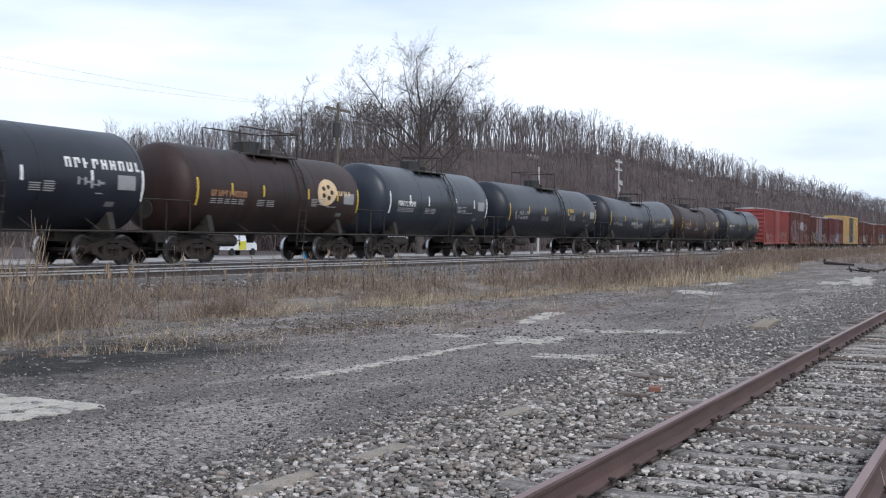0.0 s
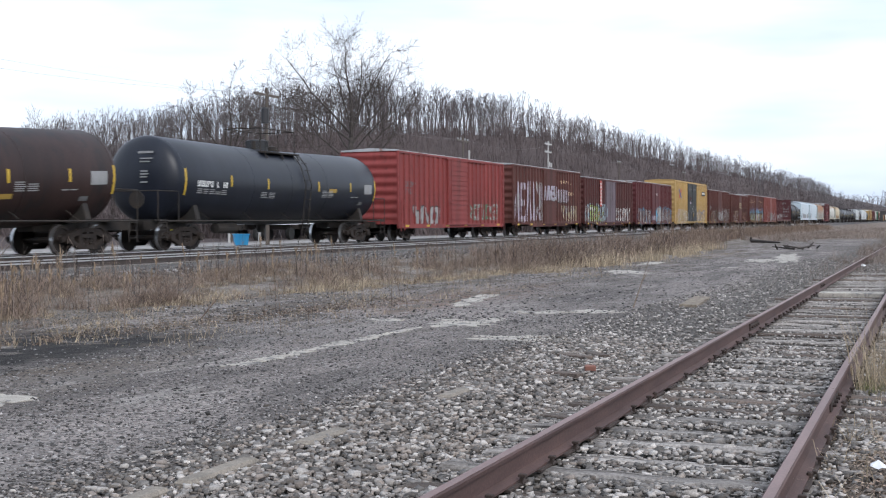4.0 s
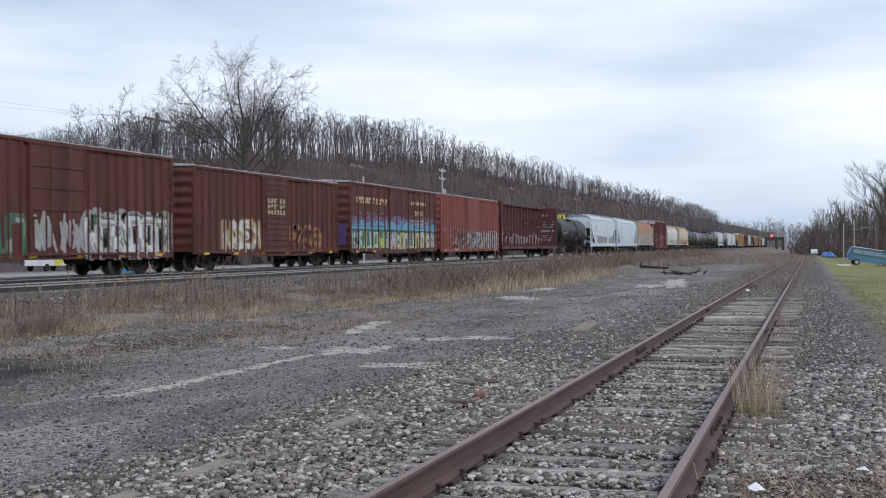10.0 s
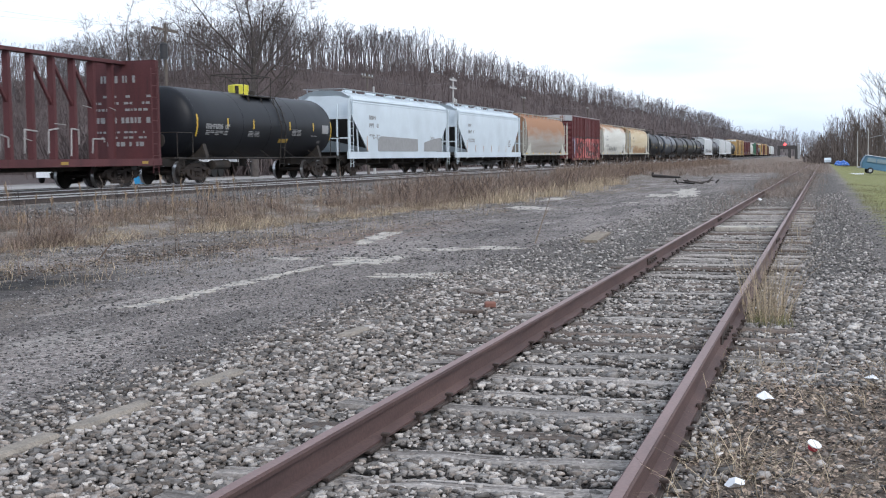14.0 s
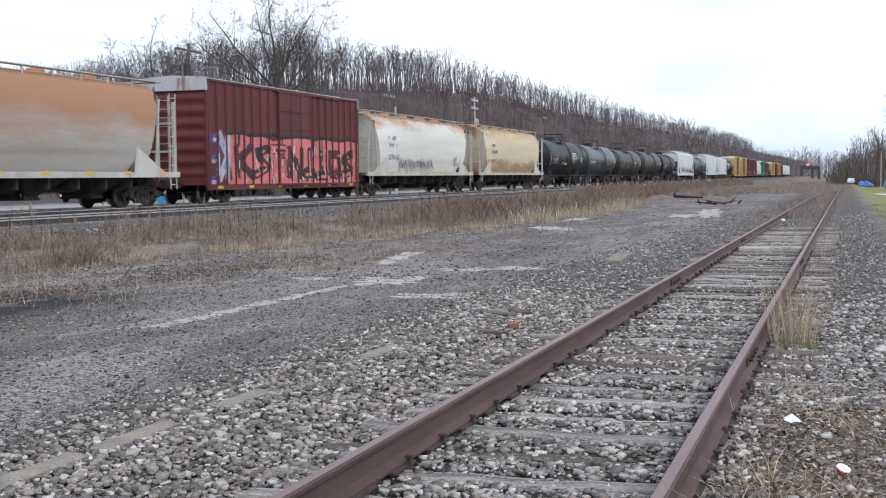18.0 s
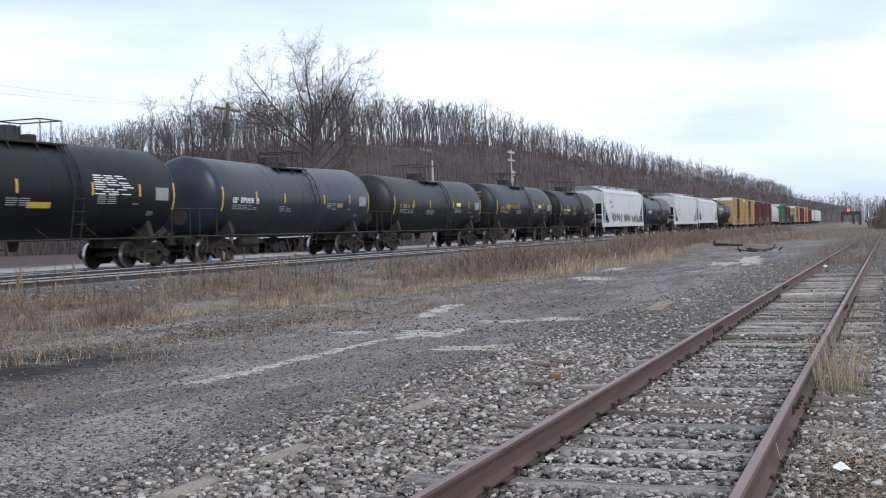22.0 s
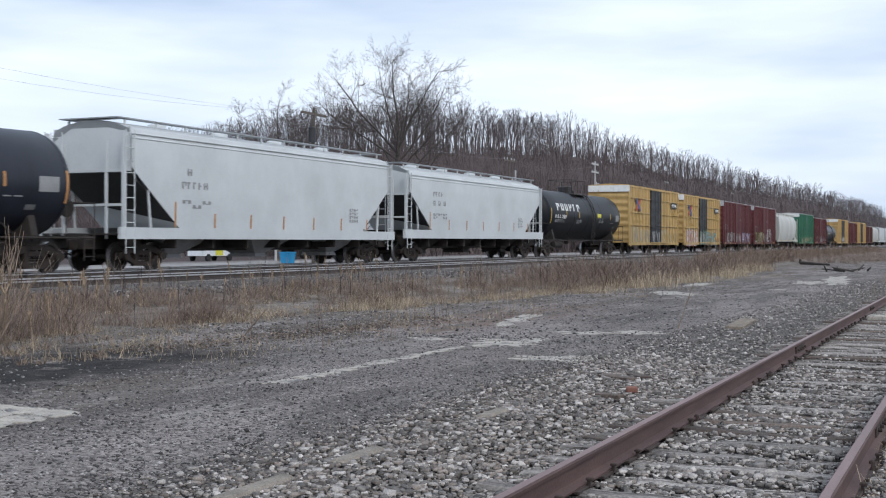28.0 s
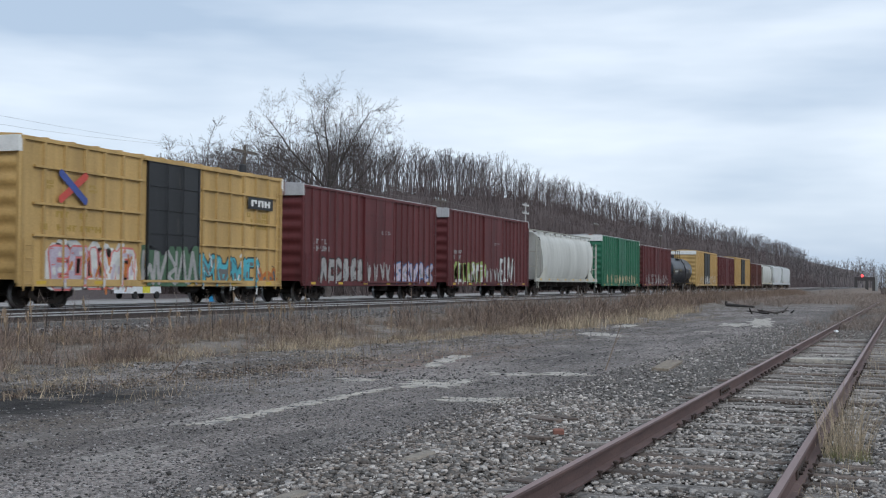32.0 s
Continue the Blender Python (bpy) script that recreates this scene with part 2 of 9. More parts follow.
M = {
    "black": paint("tank_black", (0.010, 0.0115, 0.0155), (0.022, 0.019, 0.018), 0.68, 0.45, 0.7, True, 0.2),
    "bluegrey": paint("tank_blue_grey", (0.026, 0.033, 0.046), (0.015, 0.016, 0.019), 0.66, 0.36, 0.7),
    "slate": paint("tank_slate", (0.0135, 0.0165, 0.0260), (0.020, 0.019, 0.020), 0.68, 0.40, 0.7),
    "charcoal": paint("tank_charcoal", (0.0125, 0.0138, 0.0155), (0.024, 0.021, 0.019), 0.66, 0.45, 0.75),
    "brown": paint("tank_brown", (0.034, 0.0165, 0.0140), (0.014, 0.010, 0.010), 0.56, 0.55, 0.6),
    "under": mat("underframe_black", (0.018, 0.016, 0.015), (0.035, 0.026, 0.02), 0.85, 0.0, 2.0, 30, 0.3, 0.1),
    "truck": mat("truck_rusty_steel", (0.017, 0.0125, 0.0105), (0.034, 0.0235, 0.018), 0.85, 0.2, 3.0, 30, 0.3, 0.1),
    "wheel": mat("wheel_steel", (0.020, 0.016, 0.014), (0.038, 0.029, 0.024), 0.6, 0.4, 5.0, 30, 0.2, 0.05),
    "tread": plain("wheel_bright_tread", (0.55, 0.55, 0.56), 0.3, 0.9),
    "red": paint("box_red", (0.262, 0.050, 0.046), (0.13, 0.034, 0.030), 0.62, 0.6, 0.72),
    "tuscan": paint("box_tuscan", (0.098, 0.030, 0.027), (0.055, 0.021, 0.019), 0.60, 0.65, 0.65),
    "maroon": paint("box_maroon", (0.118, 0.028, 0.030), (0.068, 0.021, 0.022), 0.62, 0.6, 0.7),
    "oxide": paint("box_oxide", (0.120, 0.041, 0.033), (0.062, 0.024, 0.020), 0.58, 0.7, 0.65),
    "salmon": paint("box_salmon", (0.245, 0.074, 0.062), (0.17, 0.050, 0.038), 0.62, 0.6, 0.75),
    "yellow": paint("box_yellow", (0.49, 0.325, 0.125), (0.33, 0.21, 0.09), 0.64, 0.55, 0.78),
    "lumber": paint("flatcar_dark_red", (0.095, 0.030, 0.032), (0.05, 0.022, 0.022), 0.62, 0.65, 0.75),
    "green": paint("box_green", (0.03, 0.15, 0.085), (0.03, 0.08, 0.05), 0.64, 0.55, 0.75),
    "doorblack": paint("door_black", (0.022, 0.023, 0.026), (0.07, 0.06, 0.05), 0.66, 0.5, 0.8),
    "doorgrey": paint("door_grey", (0.17, 0.13, 0.15), (0.12, 0.08, 0.08), 0.62, 0.65, 0.75),
    "roof": paint("roof_galvanised", (0.42, 0.42, 0.43), (0.22, 0.12, 0.09), 0.60, 0.55, 0.75),
    "hwhite": paint("hopper_white", (0.55, 0.57, 0.575), (0.43, 0.42, 0.40), 0.70, 0.55, 0.95, False),
    "hblue": paint("hopper_pale_blue_grey", (0.56, 0.63, 0.68), (0.47, 0.50, 0.52), 0.70, 0.55, 0.96, False),
    "hgrey": rusted("hopper_grey_rusty", (0.64, 0.63, 0.58), (0.50, 0.49, 0.44), (0.38, 0.19, 0.09), 4.45, 3.8),
    "hclean": paint("hopper_dull_white", (0.52, 0.52, 0.49), (0.36, 0.33, 0.29), 0.66, 0.6, 0.85),
    "hplain": paint("hopper_grey_end", (0.46, 0.45, 0.40), (0.30, 0.16, 0.08), 0.64, 0.65, 0.8),
    "htan": rusted("hopper_tan_rusty", (0.56, 0.49, 0.36), (0.48, 0.38, 0.24), (0.32, 0.19, 0.095), 1.70, 2.30, 3.95),
    "horange": rusted("hopper_orange_rust", (0.38, 0.36, 0.33), (0.28, 0.24, 0.205), (0.33, 0.165, 0.085), 3.45, 2.35),
    "hshade": plain("hopper_slope_shade", (0.05, 0.05, 0.05), 0.8),
    "white": plain("marking_white", (0.72, 0.72, 0.70), 0.6),
    "grime": plain("marking_grey", (0.28, 0.28, 0.28), 0.7),
    "dim": plain("marking_dull", (0.13, 0.13, 0.13), 0.7),
    "yel": plain("stripe_yellow", (0.55, 0.36, 0.03), 0.5),
    "yel2": plain("panel_yellow", (0.65, 0.60, 0.05), 0.5),
    "ylet": plain("lettering_ochre", (0.34, 0.22, 0.04), 0.6),
    "orange": plain("stripe_orange", (0.45, 0.22, 0.08), 0.6),
    "cream": plain("emblem_cream", (0.62, 0.45, 0.27), 0.6),
    "tanlet": plain("lettering_tan", (0.30, 0.15, 0.07), 0.6),
    "blk": plain("marking_black", (0.02, 0.02, 0.02), 0.6),
    "xred": plain("cross_red", (0.50, 0.07, 0.05), 0.6),
    "xblue": plain("cross_blue", (0.05, 0.08, 0.28), 0.6),
    "g_pink": spray("spray_pink", (0.62, 0.17, 0.16)),
    "g_cyan": spray("spray_cyan", (0.08, 0.38, 0.46)),
    "g_blue": spray("spray_blue", (0.05, 0.15, 0.33)),
    "g_sky": spray("spray_light_blue", (0.12, 0.36, 0.52)),
    "g_white": spray("spray_white", (0.62, 0.62, 0.60)),
    "g_grey": spray("spray_silver", (0.36, 0.35, 0.34)),
    "g_green": spray("spray_green", (0.32, 0.42, 0.12)),
    "g_dgreen": spray("spray_dark_green", (0.07, 0.14, 0.08)),
    "g_lime": spray("spray_pale_yellow", (0.50, 0.50, 0.16)),
    "g_lav": spray("spray_lavender", (0.48, 0.42, 0.50)),
    "g_pale": spray("spray_pale_blue", (0.38, 0.52, 0.58)),
    "g_dusk": spray("spray_dusky_blue", (0.16, 0.13, 0.24)),
    "g_or": spray("spray_orange", (0.50, 0.16, 0.03)),
    "g_purple": spray("spray_purple", (0.10, 0.06, 0.20)),
    "g_buff": spray("spray_buff_overpaint", (0.44, 0.36, 0.22)),
    # rust, coloured slightly darker for the shade on the rail's sides
    "rail": mat("rail_rust_shaded", (0.064, 0.036, 0.033), (0.108, 0.062, 0.054), 0.72, 0.1, 6.0, 60, 0.2, 0.1, (1, 0.15, 1)),
    "railtop": mat("rail_head_rust", (0.160, 0.098, 0.088), (0.23, 0.145, 0.132), 0.5, 0.2, 5.0, 60, 0.15, 0.06, (1, 0.1, 1)),
    "mainrail": mat("rail_main", (0.040, 0.030, 0.027), (0.07, 0.053, 0.045), 0.6, 0.2, 3.0, 40, 0.15, 0.05),
    "railshine": plain("rail_polished", (0.50, 0.49, 0.49), 0.34, 0.35),
    "tierot": mat("tie_rotten", (0.125, 0.098, 0.082), (0.060, 0.046, 0.039), 0.95, 0.0, 9.0, 45, 0.4, 0.8, (0.10, 2.2, 2.2), rnd=0.35, spots=(0.22, 0.19, 0.16), spot_cut=0.62, spot_scale=12.0),
    "tie": mat("tie_weathered", (0.285, 0.262, 0.242), (0.085, 0.072, 0.064), 0.95, 0.0, 9.0, 45, 0.4, 0.7, (0.10, 2.2, 2.2), rnd=0.35, spots=(0.03, 0.026, 0.024), spot_cut=0.56, spot_scale=14.0),
    "iron": mat("spike_iron", (0.035, 0.026, 0.023), (0.06, 0.04, 0.032), 0.85, 0.1, 10, 60, 0.25, 0.2),
    "stonebrown": mat("ballast_stone_brown", (0.160, 0.135, 0.118), (0.245, 0.212, 0.186), 0.95, 0.0, 9.0, 90, 0.3, 0.2, rnd=0.6, island=True),
    "stone": mat("ballast_stone", (0.196, 0.178, 0.164), (0.285, 0.264, 0.245), 0.95, 0.0, 9.0, 90, 0.3, 0.2, rnd=(0.42, 2.25, 1.8), island=True),
    "pebble": mat("lot_pebble", (0.140, 0.131, 0.127), (0.22, 0.208, 0.200), 0.95, 0.0, 9.0, 90, 0.25, 0.2, rnd=(0.25, 2.1, 1.9), island=True),
    "concrete": mat("concrete_old", (0.44, 0.40, 0.345), (0.30, 0.278, 0.245), 0.95, 0.0, 3.0, 60, 0.28, 0.3, spots=(0.15, 0.145, 0.14), spot_cut=0.52, spot_scale=4.0),
    "kerb": mat("kerb_brown_concrete", (0.27, 0.235, 0.195), (0.18, 0.158, 0.132), 0.95, 0.0, 5.0, 70, 0.3, 0.5),
    "brick": plain("brick_red", (0.22, 0.10, 0.075), 0.9),
    "wood": mat("plank_grey", (0.24, 0.20, 0.155), (0.15, 0.12, 0.09), 0.9, 0.0, 5, 50, 0.3, 0.4, (3, 0.3, 3)),
    "bark": mat("bark", (0.056, 0.047, 0.044), (0.098, 0.084, 0.076), 0.95, 0.0, 3, 25, 0.3, 0.5),
    "twig": mat("twigs", (0.058, 0.047, 0.042), (0.088, 0.073, 0.065), 0.95, 0.0, 0.3, 10, 0.2, 0.0),
    "woods": mat("bare_woods", (0.108, 0.095, 0.097), (0.180, 0.160, 0.160), 0.95, 0.0, 0.03, 2, 0.2, 0.0, rnd=0.40, island=True),
    "haze": mat("twig_haze", (0.090, 0.069, 0.067), (0.126, 0.101, 0.099), 0.95, 0.0, 0.03, 2, 0.2, 0.0, rnd=0.30, island=True),
    "hedge": mat("roadside_twigs", (0.094, 0.073, 0.064), (0.138, 0.112, 0.099), 0.95, 0.0, 0.05, 2, 0.2, 0.0, rnd=0.35, island=True),
    "brush": mat("red_brown_brush", (0.140, 0.098, 0.076), (0.228, 0.172, 0.138), 0.95, 0.0, 0.4, 6, 0.2, 0.0, rnd=0.65, island=True),
    "weed": mat("dry_weed", (0.155, 0.108, 0.080), (0.235, 0.175, 0.135), 0.95, 0.0, 0.5, 6, 0.2, 0.0, rnd=0.6, island=True),
    "plume": mat("buff_seed_head", (0.30, 0.225, 0.155), (0.20, 0.145, 0.10), 0.95, 0.0, 9.0, 60, 0.3, 0.3, rnd=0.35, island=True),
    "pinkweed": mat("grey_pink_weed", (0.185, 0.145, 0.122), (0.27, 0.22, 0.185), 0.95, 0.0, 0.5, 6, 0.2, 0.0, rnd=0.5, island=True),
    "weed2": mat("dry_stalk", (0.17, 0.125, 0.095), (0.30, 0.235, 0.175), 0.95, 0.0, 0.5, 6, 0.2, 0.0, rnd=0.55, island=True),
    "straw": mat("straw_grass", (0.40, 0.325, 0.225), (0.26, 0.205, 0.145), 0.95, 0.0, 0.5, 6, 0.2, 0.0, rnd=0.5, island=True),
    "grass": mat("dull_grass_blades", (0.16, 0.16, 0.075), (0.25, 0.22, 0.125), 0.95, 0.0, 0.5, 6, 0.2, 0.0, rnd=0.35, island=True),
    "leaf": mat("dead_leaf", (0.185, 0.130, 0.098), (0.36, 0.285, 0.220), 0.9, 0.0, 5, 40, 0.25, 0.1, rnd=(0.35, 1.45, 1.2), island=True),
    "pole": mat("pole_wood", (0.085, 0.07, 0.06), (0.13, 0.11, 0.095), 0.95, 0.0, 3, 30, 0.3, 0.2, (3, 3, 0.3)),
    "polewhite": plain("pole_pale", (0.42, 0.41, 0.40), 0.8),
    "metalgrey": plain("galvanised", (0.38, 0.39, 0.40), 0.5, 0.4),
    "rotlog": mat("rotten_log", (0.035, 0.028, 0.025), (0.06, 0.05, 0.045), 0.95, 0.0, 3, 25, 0.3, 0.4),
    "dark": plain("dark_iron", (0.025, 0.025, 0.028), 0.6),
    "wire": plain("wire", (0.22, 0.22, 0.23), 0.6),
    "trailer": paint("trailer_white", (0.72, 0.74, 0.76), (0.5, 0.5, 0.5), 0.68, 0.5, 0.9),
    "bluepaint": paint("bin_blue", (0.03, 0.28, 0.55), (0.03, 0.18, 0.35), 0.66, 0.5, 0.85),
    "vanblue": paint("van_blue", (0.085, 0.19, 0.285), (0.06, 0.13, 0.19), 0.66, 0.4, 0.9, False),
    "glass": plain("window_dark_glass", (0.06, 0.08, 0.09), 0.12),
    # pale blue base colour stands in for sky reflected in the glass
    "vanglass": plain("window_sky_tint", (0.20, 0.27, 0.31), 0.15),
    "tyre": plain("tyre_rubber", (0.02, 0.02, 0.02), 0.85),
    "tarp": mat("tarp_blue", (0.035, 0.13, 0.50), (0.06, 0.20, 0.58), 0.5, 0.0, 1.2, 12, 0.15, 0.2, spots=(0.62, 0.66, 0.74), spot_cut=0.56, spot_scale=1.4),
    "paper": plain("litter_white", (0.75, 0.76, 0.78), 0.8),
    "cupred": plain("cup_red", (0.45, 0.05, 0.07), 0.6),
    "signal": glow("signal_red", (1.0, 0.06, 0.06), 3.5),
    "bridge": plain("bridge_dark_steel", (0.06, 0.055, 0.055), 0.8),
}

# ---- mesh helpers ----
class Geo:
    """Collects boxes, bars, sheets and turned shapes into one mesh."""

    def __init__(self):
        self.v, self.f = [], []

    def add(self, verts, faces):
        k = len(self.v)
        self.v += [tuple(p) for p in verts]
        self.f += [tuple(k + i for i in q) for q in faces]
        return self

    def box(self, x0, x1, y0, y1, z0, z1, c=0.0):
        if c <= 0:
            vs = [(x, y, z) for z in (z0, z1) for y in (y0, y1) for x in (x0, x1)]
            return self.add(vs, [(0, 2, 3, 1), (4, 5, 7, 6), (0, 1, 5, 4), (2, 6, 7, 3), (0, 4, 6, 2), (1, 3, 7, 5)])
        # chamfered along the vertical and top edges
        ring = lambda e, z: [(x0 + c + e * 0, y0, z), (x1 - c, y0, z), (x1, y0 + c, z), (x1, y1 - c, z),
                             (x1 - c, y1, z), (x0 + c, y1, z), (x0, y1 - c, z), (x0, y0 + c, z)]
        top = [(x0 + 2 * c, y0 + c, z1), (x1 - 2 * c, y0 + c, z1), (x1 - c, y0 + 2 * c, z1), (x1 - c, y1 - 2 * c, z1),
               (x1 - 2 * c, y1 - c, z1), (x0 + 2 * c, y1 - c, z1), (x0 + c, y1 - 2 * c, z1), (x0 + c, y0 + 2 * c, z1)]
        vs = ring(0, z0) + ring(0, z1 - c) + top
        fs = [tuple(range(7, -1, -1)), tuple(range(16, 24))]
        for k in (0, 8):
            fs += [(k + i, k + (i + 1) % 8, k + 8 + (i + 1) % 8, k + 8 + i) for i in range(8)]
        return self.add(vs, fs)

    def bar(self, a, b, r, n=6, r2=None):
        """A round bar from a to b, tapering to r2."""
        a, b = Vector(a), Vector(b)
        d = (b - a)
        if d.length < 1e-6:
            return self
        q = d.to_track_quat("Z", "Y").to_matrix()
        r2 = r if r2 is None else r2
        vs = []
        for p, rr in ((a, r), (b, r2)):
            vs += [p + q @ Vector((rr * math.cos(2 * math.pi * i / n), rr * math.sin(2 * math.pi * i / n), 0)) for i in range(n)]
        fs = [(i, (i + 1) % n, n + (i + 1) % n, n + i) for i in range(n)] + [tuple(range(n - 1, -1, -1)), tuple(range(n, 2 * n))]
        return self.add(vs, fs)

    def path(self, pts, r, n=6):
        for a, b in zip(pts, pts[1:]):
            self.bar(a, b, r, n)
        return self

    def beam(self, a, b, w, h):
        """A rectangular beam from a to b."""
        a, b = Vector(a), Vector(b)
        d = (b - a).normalized()
        s = d.cross(Vector((0, 0, 1)))
        s = s.normalized() if s.length > 1e-3 else Vector((1, 0, 0))
        u = s.cross(d)
        vs = [p + s * i * w / 2 + u * j * h / 2 for p in (a, b) for i, j in ((-1, -1), (1, -1), (1, 1), (-1, 1))]
        return self.add(vs, [(3, 2, 1, 0), (4, 5, 6, 7), (0, 1, 5, 4), (1, 2, 6, 5), (2, 3, 7, 6), (3, 0, 4, 7)])

    def turned(self, profile, n=32, axis="y", shift=None):
        """Rings (along, radius) turned round an axis; shift(along) moves a ring's centre in z."""
        vs, fs = [], []
        for a, r in profile:
            dz = shift(a) if shift else 0.0
            for i in range(n):
                c, s = r * math.cos(2 * math.pi * i / n), r * math.sin(2 * math.pi * i / n)
                vs.append((c, a, s + dz) if axis == "y" else ((a, c, s + dz) if axis == "x" else (c, s, a)))
        for k in range(len(profile) - 1):
            for i in range(n):
                q = (k * n + i, (k + 1) * n + i, (k + 1) * n + (i + 1) % n, k * n + (i + 1) % n)
                fs.append(q if axis == "y" else q[::-1])
        m = len(profile) - 1
        e0, e1 = tuple(range(n)), tuple(range(m * n + n - 1, m * n - 1, -1))
        fs += [e0, e1] if axis == "y" else [e0[::-1], e1[::-1]]
        return self.add(vs, fs)

    def loft(self, rings, cap=True):
        n = len(rings[0])
        vs = [p for r in rings for p in r]
        fs = [(k * n + i, k * n + (i + 1) % n, (k + 1) * n + (i + 1) % n, (k + 1) * n + i) for k in range(len(rings) - 1) for i in range(n)]
        if cap:
            fs += [tuple(range(n - 1, -1, -1)), tuple(range((len(rings) - 1) * n, len(rings) * n))]
        return self.add(vs, fs)

    def mesh(self, name, material, smooth=None):
        me = bpy.data.meshes.new(name)
        me.from_pydata(self.v, [], self.f)
        me.materials.append(material)
        if smooth:
            me.shade_smooth()
            me.set_sharp_from_angle(angle=radians(smooth))
        me.update()
        return me


def part(name, geo, material, parent, label="", smooth=None, at=None):
    me = geo.mesh(name, material, smooth) if isinstance(geo, Geo) else geo
    ob = new(name, me)
    ob.parent = parent
    if at is not None:
        ob.matrix_basis = at
    return tagged(ob, label) if label else ob


def thing(name, label, category, at=None, group="", kind=""):
    ob = new(name)
    ob.empty_display_size = 0.3
    if at is not None:
        ob.matrix_basis = at
    return tagged(ob, label, category, group, kind)


def mass(name, verts, faces, material, label="", category="", kind="", smooth=False):
    """One large mesh from arrays."""
    me = bpy.data.meshes.new(name)
    verts, faces = np.asarray(verts, np.float32), np.asarray(faces, np.int32)
    me.vertices.add(len(verts))
    me.vertices.foreach_set("co", verts.ravel())
    k = faces.shape[1]
    me.loops.add(faces.size)
    me.loops.foreach_set("vertex_index", faces.ravel())
    me.polygons.add(len(faces))
    me.polygons.foreach_set("loop_start", np.arange(0, faces.size, k, dtype=np.int32))
    me.polygons.foreach_set("loop_total", np.full(len(faces), k, np.int32))
    me.materials.append(material)
    me.update(calc_edges=True)
    if smooth:
        me.shade_smooth()
    ob = new(name, me)
    return tagged(ob, label, category, "", kind) if label else ob


# ---- the plan ----
XT = -25.5          # middle of the train's track
XE = -21.1          # middle of the empty track beside it
XS = -1.485         # middle of the siding
GRADE = 0.003


def rail_z(y):
    return 0.50 + GRADE * min(max(y, -60.0), 700.0)


def smooth01(a, b, x):
    t = np.clip((x - a) / (b - a), 0, 1)
    return t * t * (3 - 2 * t)


def ground_z(x, y):
    """The lot is level; the main line lies on a low bank that climbs gently; a long hill rises behind it."""
    x, y = np.asarray(x, float), np.asarray(y, float)
    climb = GRADE * np.clip(y, -60, 700)
    bank = smooth01(-13.0, -18.6, x) * (0.20 + climb)
    bed = 0.125 * smooth01(-18.7, -19.7, x) * smooth01(-28.4, -27.0, x)
    yard = smooth01(-28.6, -31.5, x) * 0.15
    crest = np.interp(y, [140, 193, 219, 300, 413, 1000, 1500, 2600, 4200], [0, 11, 17, 25, 33, 37, 41, 47, 58])
    hill = smooth01(-50.0, -150.0, x) * (crest + 0.8 * np.sin(y * 0.045) + 0.5 * np.sin(y * 0.13 + x * 0.08))
    hill = hill * (1 - 0.5 * smooth01(-170, -500, x))
    rise = smooth01(30, 160, x) * 6.0 - 0.72 * smooth01(0.5, 4.5, x) * smooth01(30, 150, y)
    lot = 0.022 * np.sin(x * 0.9 + 0.4 * np.sin(y * 0.23)) * np.cos(y * 0.31) * smooth01(-3.8, -5.0, x) * smooth01(60, 20, np.abs(y))
    heaped = smooth01(9.5, 7.2, y)
    pan = -0.075 * smooth01(-3.6, -2.6, x) * ((1 - heaped) * smooth01(0.7, -0.4, x) + heaped * smooth01(-0.32, -0.72, x))
    return bank + bed - yard + hill + rise + lot + pan

